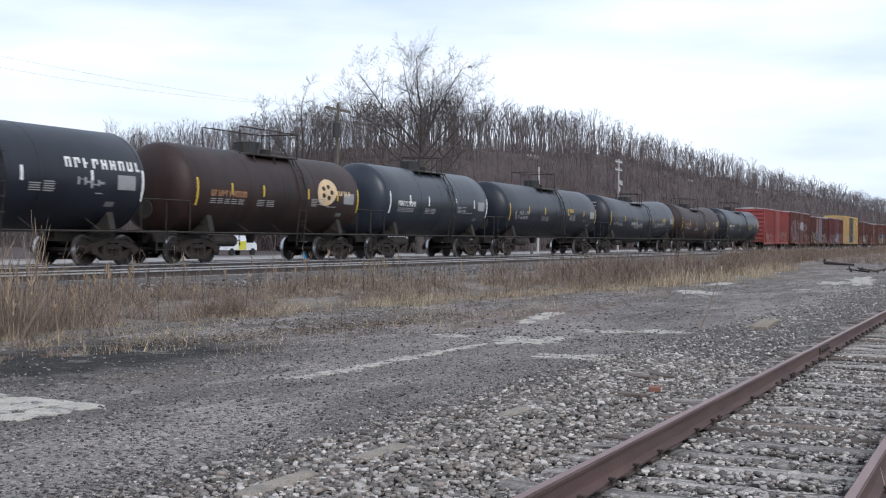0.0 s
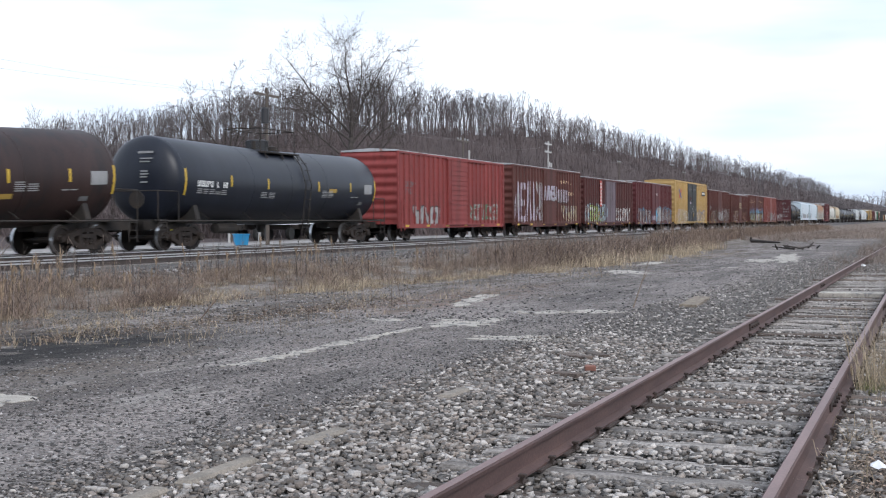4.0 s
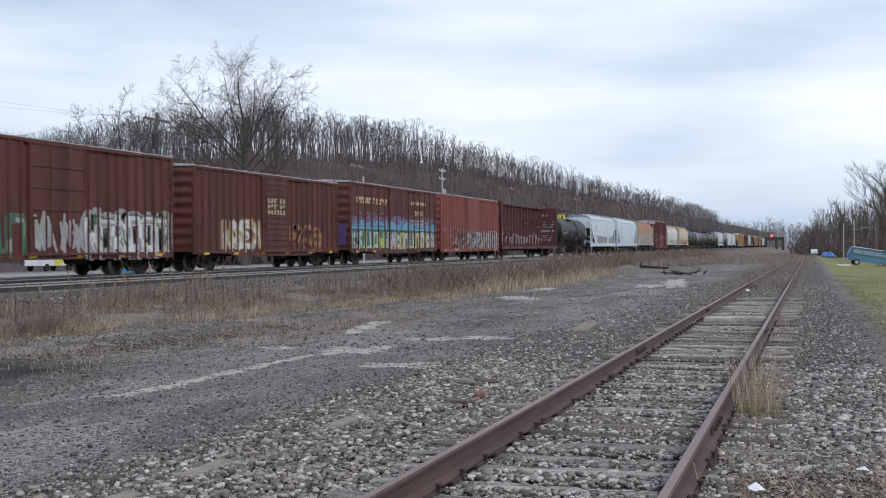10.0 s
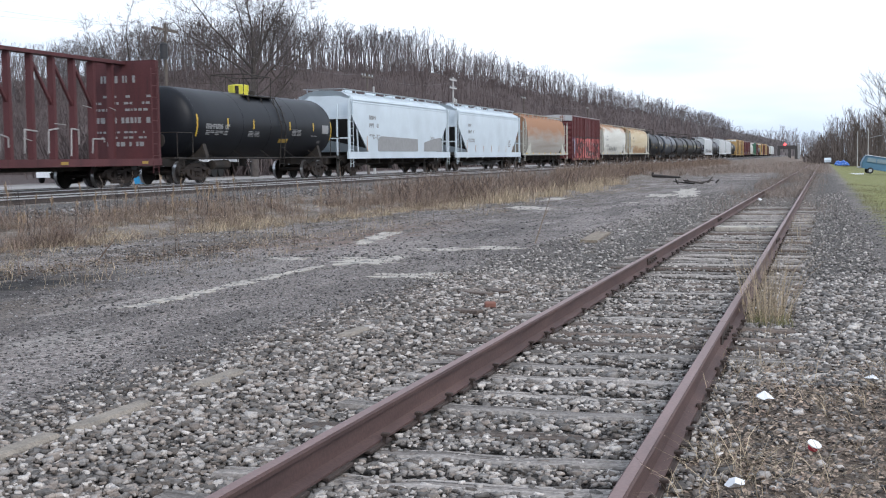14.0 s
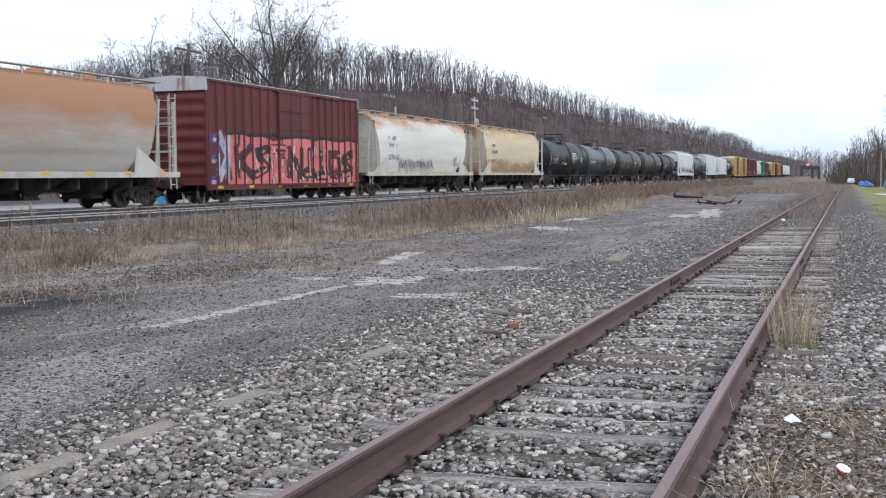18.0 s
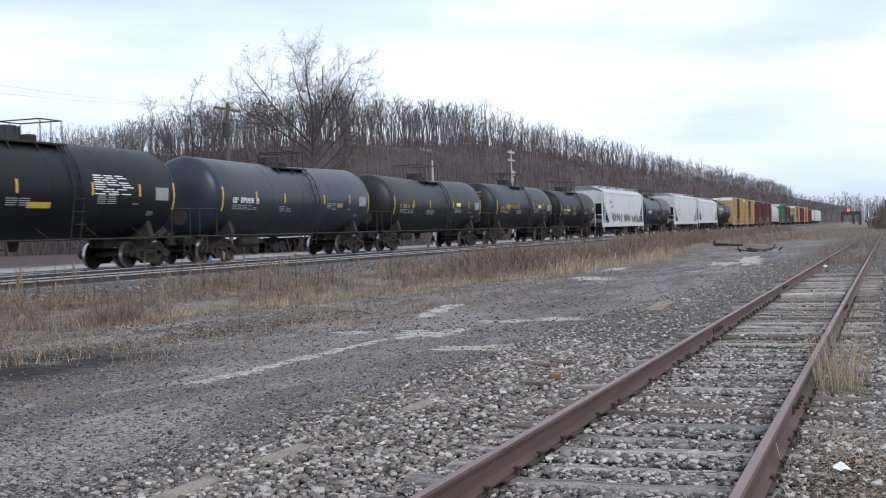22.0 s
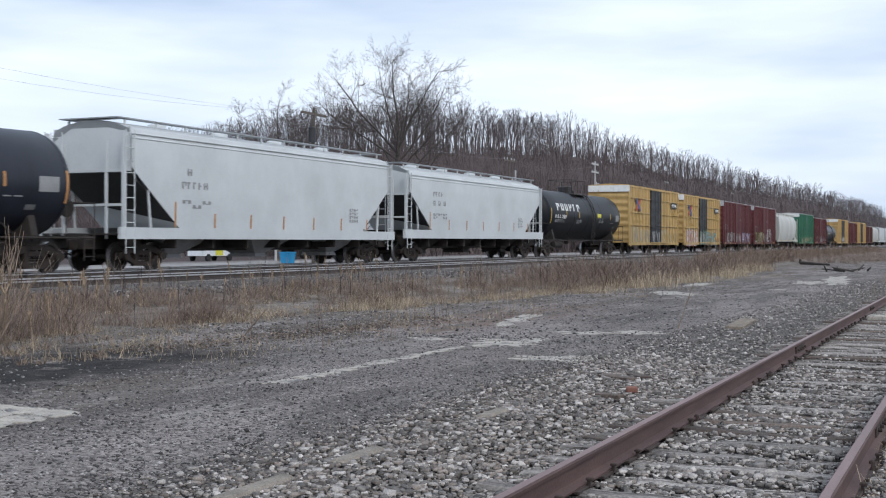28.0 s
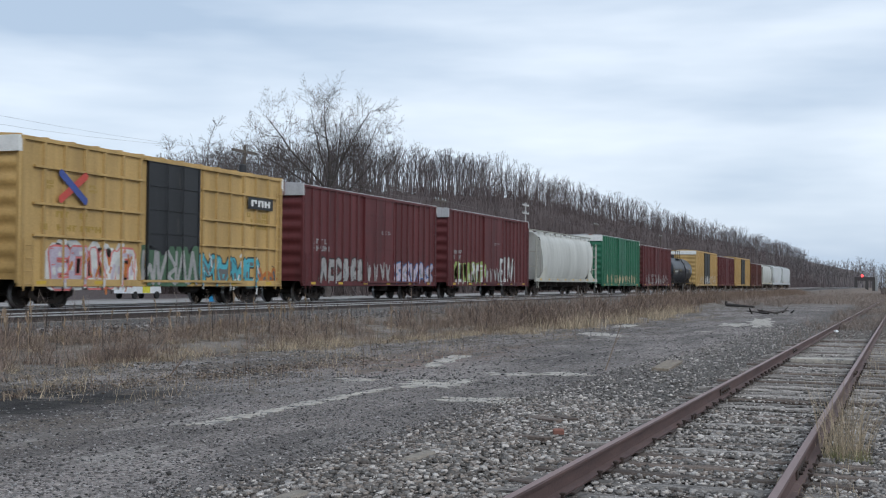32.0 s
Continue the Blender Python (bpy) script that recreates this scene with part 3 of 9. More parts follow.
# ---- the ground ----
def ground_material():
    m = bpy.data.materials.new("ground_gravel_lot")
    m.use_nodes = True
    n, l = m.node_tree.nodes, m.node_tree.links
    b = n["Principled BSDF"]
    b.inputs["Roughness"].default_value = 0.95
    b.inputs["Specular IOR Level"].default_value = 0.25
    tc = n.new("ShaderNodeTexCoord")
    sep = n.new("ShaderNodeSeparateXYZ")
    l.new(tc.outputs["Object"], sep.inputs["Vector"])

    def noise_at(scale, detail=5.0, rough=0.6, stretch=(1, 1, 1)):
        mp, t = n.new("ShaderNodeMapping"), n.new("ShaderNodeTexNoise")
        mp.inputs["Scale"].default_value = stretch
        t.inputs["Scale"].default_value, t.inputs["Detail"].default_value, t.inputs["Roughness"].default_value = scale, detail, rough
        l.new(tc.outputs["Object"], mp.inputs["Vector"])
        l.new(mp.outputs["Vector"], t.inputs["Vector"])
        return t.outputs["Fac"]

    def ramp(fac, a, b_, lo=0.35, hi=0.65):
        r = n.new("ShaderNodeValToRGB")
        r.color_ramp.elements[0].position, r.color_ramp.elements[0].color = lo, (*a, 1)
        r.color_ramp.elements[1].position, r.color_ramp.elements[1].color = hi, (*b_, 1)
        l.new(fac, r.inputs["Fac"])
        return r.outputs["Color"]

    def rng(fac, a, b_, c=0.0, d=1.0):
        r = n.new("ShaderNodeMapRange")
        r.inputs["From Min"].default_value, r.inputs["From Max"].default_value = a, b_
        r.inputs["To Min"].default_value, r.inputs["To Max"].default_value = c, d
        l.new(fac, r.inputs["Value"])
        return r.outputs["Result"]

    def op(kind, a, b_):
        o = n.new("ShaderNodeMath")
        o.operation = kind
        for s, v in zip(o.inputs, (a, b_)):
            if isinstance(v, (int, float)):
                s.default_value = v
            else:
                l.new(v, s)
        return o.outputs["Value"]

    def mix(fac, a, b_):
        x = n.new("ShaderNodeMixRGB")
        l.new(fac, x.inputs["Fac"])
        l.new(a, x.inputs["Color1"])
        l.new(b_, x.inputs["Color2"])
        return x.outputs["Color"]

    warp = rng(noise_at(0.35, 6.0), 0.25, 0.75, -2.2, 2.2)
    wx = op("ADD", sep.outputs["X"], warp)
    warp2 = rng(noise_at(1.6, 6.0), 0.25, 0.75, -0.5, 0.5)
    nx = op("ADD", sep.outputs["X"], warp2)
    # pebbles of two sizes
    vor = n.new("ShaderNodeTexVoronoi")
    vor.inputs["Scale"].default_value = 34.0
    l.new(tc.outputs["Object"], vor.inputs["Vector"])
    vor2 = n.new("ShaderNodeTexVoronoi")
    vor2.inputs["Scale"].default_value = 62.0
    l.new(tc.outputs["Object"], vor2.inputs["Vector"])
    cell = n.new("ShaderNodeSeparateColor")
    l.new(vor.outputs["Color"], cell.inputs["Color"])
    cell2 = n.new("ShaderNodeSeparateColor")
    l.new(vor2.outputs["Color"], cell2.inputs["Color"])
    gravel = ramp(cell.outputs["Red"], (0.027, 0.0245, 0.024), (0.325, 0.303, 0.290), 0.0, 1.0)
    fine = ramp(cell2.outputs["Red"], (0.031, 0.0285, 0.0285), (0.270, 0.251, 0.241), 0.0, 1.0)
    lot = mix(rng(noise_at(0.5, 5.0), 0.42, 0.58), gravel, fine)
    lot = mix(rng(cell2.outputs["Green"], 0.93, 0.96, 0.0, 0.8), lot, ramp(cell2.outputs["Blue"], (0.24, 0.24, 0.24), (0.46, 0.455, 0.445), 0.0, 1.0))
    tone = noise_at(0.18, 6.0, 0.65, (1.6, 0.5, 1))
    shade = n.new("ShaderNodeVectorMath")
    shade.operation = "SCALE"
    l.new(lot, shade.inputs[0])
    l.new(rng(tone, 0.40, 0.58, 0.60, 1.12), shade.inputs["Scale"])
    lot = shade.outputs["Vector"]
    dust = ramp(noise_at(2.4, 8.0, 0.75), (0.13, 0.127, 0.128), (0.26, 0.25, 0.24))
    lot = mix(op("MULTIPLY", rng(noise_at(0.42, 8.0, 0.68, (1.3, 0.55, 1)), 0.54, 0.66, 0.0, 0.75), rng(sep.outputs["X"], -3.5, -5.5)), lot, dust)
    # worn dark runs and pale scuffs along the lot
    runs = ramp(cell2.outputs["Red"], (0.033, 0.031, 0.031), (0.165, 0.155, 0.150), 0.0, 1.0)
    lot = mix(rng(noise_at(0.62, 7.0, 0.6, (1.6, 0.28, 1)), 0.53, 0.58, 0.0, 0.8), lot, runs)
    scuff = ramp(cell.outputs["Blue"], (0.13, 0.125, 0.122), (0.36, 0.35, 0.33), 0.0, 1.0)
    lot = mix(op("MULTIPLY", rng(noise_at(1.15, 8.0, 0.66, (1.5, 0.35, 1)), 0.57, 0.61, 0.0, 0.75), rng(sep.outputs["X"], -4.5, -6.0)), lot, scuff)
    warm = n.new("ShaderNodeVectorMath")
    warm.operation = "MULTIPLY"
    l.new(lot, warm.inputs[0])
    warm.inputs[1].default_value = (1.15, 1.085, 1.045)
    lot = warm.outputs["Vector"]
    # ballast bed round the siding is browner, darkened for shade between the stones
    bal = ramp(cell.outputs["Green"], (0.040, 0.035, 0.032), (0.175, 0.160, 0.147), 0.0, 1.0)
    near = op("MULTIPLY", rng(nx, -4.6, -3.4), rng(nx, 1.3, 0.5))
    col = mix(near, lot, bal)
    # worn concrete dust and earth towards the weeds
    earth = mix(rng(noise_at(2.6, 6.0), 0.42, 0.58), ramp(cell2.outputs["Red"], (0.065, 0.052, 0.044), (0.24, 0.205, 0.17), 0.0, 1.0), ramp(cell.outputs["Red"], (0.10, 0.088, 0.078), (0.34, 0.295, 0.24), 0.0, 1.0))
    col = mix(op("MULTIPLY", rng(wx, -11.2, -13.2), rng(noise_at(0.8, 6.0), 0.35, 0.6, 0.35, 1.0)), col, earth)
    brown = mix(rng(cell2.outputs["Green"], 0.2, 0.8), ramp(cell.outputs["Red"], (0.045, 0.036, 0.031), (0.17, 0.14, 0.115), 0.0, 1.0), ramp(cell2.outputs["Blue"], (0.05, 0.04, 0.034), (0.20, 0.165, 0.135), 0.0, 1.0))
    col = mix(op("MULTIPLY", rng(noise_at(0.9, 7.0, 0.62, (1.5, 0.40, 1)), 0.49, 0.54, 0.0, 0.92), op("MULTIPLY", rng(wx, -6.8, -8.8), rng(sep.outputs["X"], -18.0, -16.5))), col, brown)
    # matted brown leaves in a band along the weeds
    bx = op("ADD", nx, op("MULTIPLY", op("SUBTRACT", sep.outputs["Y"], 14.0), -0.1))
    matted = ramp(noise_at(9.0, 8.0, 0.8), (0.050, 0.038, 0.032), (0.150, 0.118, 0.096))
    mm = op("MULTIPLY", op("MULTIPLY", rng(bx, -11.1, -10.7), rng(bx, -9.6, -10.0)), op("MULTIPLY", rng(sep.outputs["Y"], 12.3, 13.6), rng(sep.outputs["Y"], 25.0, 20.5)))
    col = mix(op("MULTIPLY", mm, rng(noise_at(1.9, 7.0, 0.7), 0.38, 0.56, 0.05, 0.8)), col, matted)
    # dark oily stain along the edge of the lot
    stain = op("MULTIPLY", op("MULTIPLY", rng(nx, -11.9, -11.1), rng(nx, -8.3, -9.0)), op("MULTIPLY", rng(sep.outputs["Y"], 7.0, 9.0), rng(sep.outputs["Y"], 14.8, 13.0)))
    black = ramp(noise_at(3.0), (0.014, 0.013, 0.013), (0.040, 0.036, 0.034))
    col = mix(op("MULTIPLY", stain, rng(noise_at(1.4, 6.0), 0.36, 0.46)), col, black)
    # brick dust
    red = ramp(noise_at(2.0), (0.20, 0.12, 0.09), (0.17, 0.14, 0.125))
    rd = op("MULTIPLY", op("MULTIPLY", rng(nx, -10.2, -9.2), rng(nx, -7.3, -8.2)), op("MULTIPLY", rng(sep.outputs["Y"], 17, 20), rng(sep.outputs["Y"], 30, 25)))
    col = mix(op("MULTIPLY", rd, rng(noise_at(1.5, 7.0), 0.42, 0.6, 0.0, 0.8)), col, red)
    # main line ballast
    mb = ramp(cell.outputs["Blue"], (0.032, 0.030, 0.029), (0.178, 0.168, 0.160), 0.0, 1.0)
    col = mix(op("MULTIPLY", rng(nx, -17.3, -18.6), rng(nx, -30.0, -28.6)), col, mb)
    yard = ramp(noise_at(0.6, 6.0), (0.21, 0.20, 0.19), (0.36, 0.345, 0.33))
    col = mix(rng(wx, -30.5, -32.5), col, yard)
    litter = ramp(noise_at(0.25, 8.0, 0.7), (0.062, 0.045, 0.042), (0.088, 0.066, 0.061))
    col = mix(rng(wx, -44, -50), col, litter)
    soil = ramp(noise_at(7.0, 8.0, 0.75), (0.075, 0.056, 0.043), (0.185, 0.15, 0.12))
    sm = op("MULTIPLY", op("MULTIPLY", rng(nx, -0.75, -0.45), rng(nx, 1.3, 0.7)), rng(sep.outputs["Y"], 10.5, 7.0))
    col = mix(op("MULTIPLY", sm, rng(noise_at(2.0, 6.0), 0.3, 0.5, 0.4, 1.0)), col, soil)
    # grass to the other side
    lawn = ramp(noise_at(1.1, 8.0, 0.7), (0.130, 0.150, 0.052), (0.25, 0.235, 0.105))
    gx = op("ADD", sep.outputs["X"], rng(noise_at(0.9, 6.0), 0.25, 0.75, -0.45, 0.45))
    col = mix(op("MULTIPLY", rng(gx, 1.05, 1.55), rng(sep.outputs["Y"], 11, 15)), col, lawn)
    # weedy ground where the lot ends
    rank = ramp(noise_at(1.3, 8.0, 0.75), (0.105, 0.080, 0.066), (0.215, 0.175, 0.145))
    far_y = op("ADD", sep.outputs["Y"], rng(noise_at(0.12, 5.0), 0.25, 0.75, -18.0, 18.0))
    col = mix(op("MULTIPLY", op("MULTIPLY", rng(far_y, 104.0, 135.0), rng(nx, -19.0, -17.6)), rng(gx, 1.6, 0.9)), col, rank)
    # pale dusty footway along the verge
    sand = ramp(cell2.outputs["Red"], (0.17, 0.162, 0.15), (0.36, 0.345, 0.32), 0.0, 1.0)
    way = op("MULTIPLY", op("MULTIPLY", rng(gx, 0.35, 0.75), rng(gx, 1.35, 1.05)), op("MULTIPLY", rng(sep.outputs["Y"], 7.5, 9.0), rng(sep.outputs["Y"], 16.0, 12.0)))
    col = mix(op("MULTIPLY", way, rng(noise_at(1.7, 7.0, 0.7), 0.40, 0.55, 0.0, 0.85)), col, sand)
    l.new(col, b.inputs["Base Color"])
    bp = n.new("ShaderNodeBump")
    bp.inputs["Strength"].default_value, bp.inputs["Distance"].default_value = 0.9, 0.02
    h = op("ADD", op("MULTIPLY", vor.outputs["Distance"], -1.0), op("MULTIPLY", noise_at(60, 3.0), 0.4))
    l.new(h, bp.inputs["Height"])
    l.new(bp.outputs["Normal"], b.inputs["Normal"])
    return m


def steps(*stretches):
    out = []
    for a, b, d in stretches:
        out += list(np.arange(a, b, d))
    return np.array(out + [stretches[-1][1]])


gx = steps((-2600, -600, 250), (-600, -200, 40), (-200, -50, 8), (-50, -32, 3), (-32, -17, 0.5), (-17, -12, 0.6), (-12, 4, 0.35), (4, 20, 2), (20, 200, 15), (200, 2600, 300))
gy = steps((-2400, -200, 200), (-200, -20, 20), (-20, 3, 2), (3, 24, 0.5), (24, 80, 2), (80, 700, 10), (700, 4200, 100))
GX, GY = np.meshgrid(gx, gy)
GZ = ground_z(GX, GY)
_nx = len(gx)
_i = (np.arange(len(gy) - 1)[:, None] * _nx + np.arange(_nx - 1)).ravel()
mass("ground", np.stack([GX, GY, GZ], -1).reshape(-1, 3), np.stack([_i, _i + 1, _i + _nx + 1, _i + _nx], -1), ground_material(),
     "worn grey gravel lot with weedy edges and dull grass", "ground", "structure", True)


def slab_outline(rng_, cx, cy, w, l, turn, n=22, rough=0.22):
    pts = []
    for i in range(n):
        a = 2 * math.pi * i / n
        r = 1 + rng_.uniform(-rough, rough)
        sq = 1 / max(abs(math.cos(a)), abs(math.sin(a))) ** 0.6
        x, y = r * sq * w / 2 * math.cos(a), r * sq * l / 2 * math.sin(a)
        c, s = math.cos(turn), math.sin(turn)
        pts.append((cx + c * x - s * y, cy + s * x + c * y))
    return pts


def flat_patch(geo, pts, z=0.003, thick=0.03):
    vs = [(x, y, float(ground_z(x, y)) + z + 0.004 * math.sin(9 * x + 7 * y)) for x, y in pts]
    lo = [(x, y, v[2] - thick) for (x, y), v in zip(pts, vs)]
    n = len(pts)
    geo.add(vs + lo, [tuple(range(n))] + [(i, n + i, n + (i + 1) % n, (i + 1) % n) for i in range(n)])


def concrete_remains():
    r = random.Random(5)
    spots = [  # a broken kerb line, patches of an old slab
        ("kerb_strip", [(-6.72, y, 0.20 + r.uniform(-0.06, 0.05), 0.54, r.uniform(-0.06, 0.06)) for y in np.arange(11.1, 15.6, 0.56)]),
        ("concrete_patch", [(-6.4, 16.6, 0.75, 1.0, 0.5), (-6.15, 17.3, 0.4, 1.0, 0.1), (-6.75, 17.2, 0.35, 0.7, 0.9)]),
        ("concrete_patch", [(-4.9, 14.7, 1.1, 0.8, 0.1), (-4.2, 14.8, 0.6, 0.6, 0.4)]),
        ("concrete_patch", [(-5.9, 19.0, 0.9, 0.7, 0.2), (-5.1, 19.3, 0.8, 0.8, 0.0)]),
        ("concrete_patch", [(-8.3, 22.3, 0.4, 2.8, 0.12), (-8.0, 20.9, 0.3, 0.9, 0.3)]),
        ("concrete_patch", [(-7.8, 17.0, 0.55, 0.5, 0.3)]),
        ("concrete_patch", [(-8.3, 36.0, 1.2, 2.6, 0.3), (-9.0, 37.2, 0.7, 1.4, 0.1)]),
        ("concrete_patch", [(-5.6, 53.0, 1.0, 12.0, 0.08), (-6.2, 49.0, 0.8, 5.0, 0.1)]),
        ("concrete_patch", [(-6.1, 40.7, 0.5, 1.0, 0.0)]),
        ("concrete_patch", [(-9.6, 45.0, 0.7, 3.0, 0.1)]),
    ]
    for name, bits in spots:
        root = thing(name, "broken pale concrete sunk in the gravel lot", "concrete", group="broken concrete in the lot")
        for x, y, w, l, t in bits:
            g = Geo()
            flat_patch(g, slab_outline(r, x, y, w, l, t, 34, 0.45), 0.006)
            part("concrete_piece", g, M["concrete"], root)
    # cracked slab, split into many small pieces
    root = thing("cracked_slab", "pale cracked concrete slab flush with the gravel", "concrete", group="broken concrete in the lot")
    for i in range(7):
        for j in range(6):
            u, v = (i + 0.5 + r.uniform(-0.12, 0.12)) / 7, (j + 0.5 + r.uniform(-0.12, 0.12)) / 6
            x, y = -9.59 + 2.6 * u, 6.02 + 2.3 * v
            if (u + (1 - v)) > 1.45 or (1 - u) + (1 - v) > 1.75 or r.random() < 0.06:
                continue
            g = Geo()
            flat_patch(g, slab_outline(r, x, y, 0.385, 0.395, r.uniform(-0.25, 0.25), 9, 0.12), 0.008 + r.uniform(0, 0.005))
            part("slab_piece", g, M["concrete"], root)
    # half-buried kerb stones beside the siding
    root = thing("half_buried_kerb", "weathered concrete kerb sunk in the ballast", "kerb")
    for y0, y1, dx in ((4.7, 5.45, 0.0), (5.6, 6.35, 0.02), (6.9, 7.5, 0.05), (9.2, 9.75, 0.12)):
        g = Geo()
        g.box(-3.91 + dx, -3.785 + dx, y0, y1, -0.1, 0.052, 0.018)
        part("kerb_stone", g, M["kerb"], root)


concrete_remains()

# ---- tracks ----
RAIL_PROFILE = [(-0.070, 0.0), (0.070, 0.0), (0.070, 0.012), (0.012, 0.030), (0.009, 0.118), (0.034, 0.130), (0.036, 0.150), (0.030, 0.158),
                (-0.030, 0.158), (-0.036, 0.150), (-0.034, 0.130), (-0.009, 0.118), (-0.012, 0.030), (-0.070, 0.012)]


def rail_geo(x, y0, y1, z_of, step=12.0):
    g = Geo()
    ys = list(np.arange(y0, y1, step)) + [y1]
    g.loft([[(x + px, y, z_of(y) + pz) for px, pz in RAIL_PROFILE] for y in ys])
    return g


def head_geo(x, y0, y1, z_of, w=0.052, step=12.0, deep=0.0):
    """The worn running surface; deep: how far down the head's flanks it is bright."""
    g = Geo()
    ys = list(np.arange(y0, y1, step)) + [y1]
    g.loft([[(x - w / 2, y, z_of(y) + 0.1585 - deep), (x + w / 2, y, z_of(y) + 0.1585 - deep), (x + w / 2, y, z_of(y) + 0.1605), (x - w / 2, y, z_of(y) + 0.1605)] for y in ys])
    return g


TIE_Y0, TIE_STEP = 3.1, 0.55


def siding():
    r = random.Random(11)
    root = thing("siding_track", "disused siding with rusty rails on weathered ties", "railway track", kind="structure")
    z0 = lambda y: 0.002
    for x, joints in ((XS - 0.753, (16.753, 28.203)), (XS + 0.753, (9.85, 21.3))):
        stops = (-6.0, *joints, 60.0, 220.0)
        for a, b in zip(stops[:-1], stops[1:]):
            b -= 0.006
            rail = part("rail", rail_geo(x, a, b, z0), M["rail"], root, "rusty steel rail", 35)
            part("rail_head", head_geo(x, a, b, z0), M["railtop"], rail, "worn purplish rail head")
        for yj in joints:
            g = Geo()
            for s in (-1, 1):
                g.box(x + s * 0.014 - 0.012, x + s * 0.014 + 0.012, yj - 0.40, yj + 0.40, 0.034, 0.12, 0.004)
                for k in (-0.3, -0.1, 0.1, 0.3):
                    g.bar((x + s * 0.024, yj + k, 0.078), (x + s * 0.055, yj + k, 0.078), 0.017, 6)
            part("joint_bar", g, M["iron"], root, "bolted joint bar")
    plate = Geo().box(-0.095, 0.095, -0.16, 0.16, 0.0, 0.016, 0.004)
    plate_me = plate.mesh("tie_plate", M["iron"])
    sp = Geo().box(-0.010, 0.010, -0.010, 0.010, 0.0, 0.045).box(-0.026, 0.018, -0.018, 0.018, 0.040, 0.056, 0.004)
    spike_me = sp.mesh("spike", M["iron"])
    anchor = Geo().box(-0.08, 0.08, -0.016, 0.016, -0.03, 0.012, 0.005).box(0.055, 0.090, -0.02, 0.02, -0.035, 0.034, 0.008).box(-0.092, -0.06, -0.02, 0.02, -0.035, 0.03, 0.008)
    anchor_me = anchor.mesh("rail_anchor", M["iron"])
    tie_mes = []
    for k in range(9):
        g = Geo()
        w, xs = 0.105, np.linspace(-1.28, 1.28, 13)
        c0, c1, deep = r.uniform(-0.06, -0.02), r.uniform(0.02, 0.06), r.uniform(0.015, 0.045)
        rings = []
        for x in xs:
            e = 0.02 * r.uniform(-1, 1)
            zt = -0.016 + r.uniform(-0.016, 0.006)
            rings.append([(x, -w + e, -0.14), (x, -w + e, zt - 0.02), (x, -w + 0.02 + e, zt), (x, c0 - 0.010 + e, zt + 0.004), (x, c0 + e, zt - deep * r.uniform(0.3, 1.0)), (x, c0 + 0.010 + e, zt), (x, c1 - 0.008 + e, zt + r.uniform(-0.012, 0.006)), (x, c1 + e, zt - deep * r.uniform(0.0, 1.0)), (x, c1 + 0.008 + e, zt - 0.006), (x, w - 0.02 + e, zt - 0.008), (x, w + e, zt - 0.02), (x, w + e, -0.14)])
        g.loft(rings)
        tie_mes.append(g.mesh("tie", M["tierot"] if k > 5 else M["tie"]))
    k = -int((TIE_Y0 + 14.0) / TIE_STEP)
    y = TIE_Y0 + TIE_STEP * k
    while y < 38:
        dx, turn = r.uniform(-0.10, 0.08), r.uniform(-0.035, 0.035)
        tie = part("tie", tie_mes[r.randrange(9)], None, root, "", None, pose(XS + dx, y, r.uniform(-0.012, 0.004), 0, r.uniform(-0.5, 0.5), math.degrees(turn)))
        if y < 26:
            for x in (XS - 0.753, XS + 0.753):
                part("tie_plate", plate_me, None, root, "", None, pose(x, y, -0.012))
                for s in (-1, 1):
                    if r.random() < 0.35:
                        continue
                    part("spike", spike_me, None, root, "", None, pose(x + s * 0.092, y + s * 0.05, -0.004, 0, 0, 0 if s < 0 else 180))
                if r.random() < 0.3:
                    part("rail_anchor", anchor_me, None, root, "", None, pose(x, y + r.choice((-0.17, 0.17)), 0.004))
        k += 1
        y = TIE_Y0 + TIE_STEP * k + r.uniform(-0.025, 0.025)
    # far ties joined
    g = Geo()
    while y < 150:
        g.box(XS - 1.25, XS + 1.25, y - 0.10, y + 0.10, -0.16, -0.045)
        y += 0.56
    tagged(part("far_ties", g, M["tie"], root), kind="stuff")


def main_track(x, name, label, shine):
    r = random.Random(3)
    root = thing(name, label, "railway track", kind="structure")
    z0 = lambda y: rail_z(y) - 0.16
    for s in (-0.753, 0.753):
        rail = part("rail", rail_geo(x + s, -60, 700, z0, 20), M["mainrail"], root, "main line steel rail", 35)
        part("rail_head", head_geo(x + s, -60, 700, z0, 0.077, 20, 0.030), M["railshine"], rail, "polished running surface")
    me = Geo().box(-1.28, 1.28, -0.115, 0.115, -0.16, 0.0, 0.012).mesh("tie", M["tie"])
    y = 14.0
    while y < 95:
        part("tie", me, None, root, "", None, pose(x + r.uniform(-0.05, 0.05), y, rail_z(y) - 0.165))
        y += 0.53
    g = Geo()
    for a, b in ((-60, 14), (95, 420)):
        y = a
        while y < b:
            g.box(x - 1.28, x + 1.28, y - 0.11, y + 0.11, rail_z(y) - 0.3, rail_z(y) - 0.165)
            y += 0.53
    tagged(part("far_ties", g, M["tie"], root), kind="stuff")


def yard_track(x):
    root = thing("yard_track", "plain yard track on pale ground beyond the train", "railway track", kind="structure")
    z0 = lambda y: float(ground_z(x, y)) - 0.03
    for s in (-0.753, 0.753):
        part("rail", rail_geo(x + s, -40, 300, z0, 20), M["mainrail"], root, "dark rusty rail")
    g, y = Geo(), -10.0
    while y < 130:
        g.box(x - 1.28, x + 1.28, y - 0.11, y + 0.11, z0(y) - 0.15, z0(y) + 0.004)
        y += 0.54
    tagged(part("ties", g, M["tie"], root), kind="stuff")


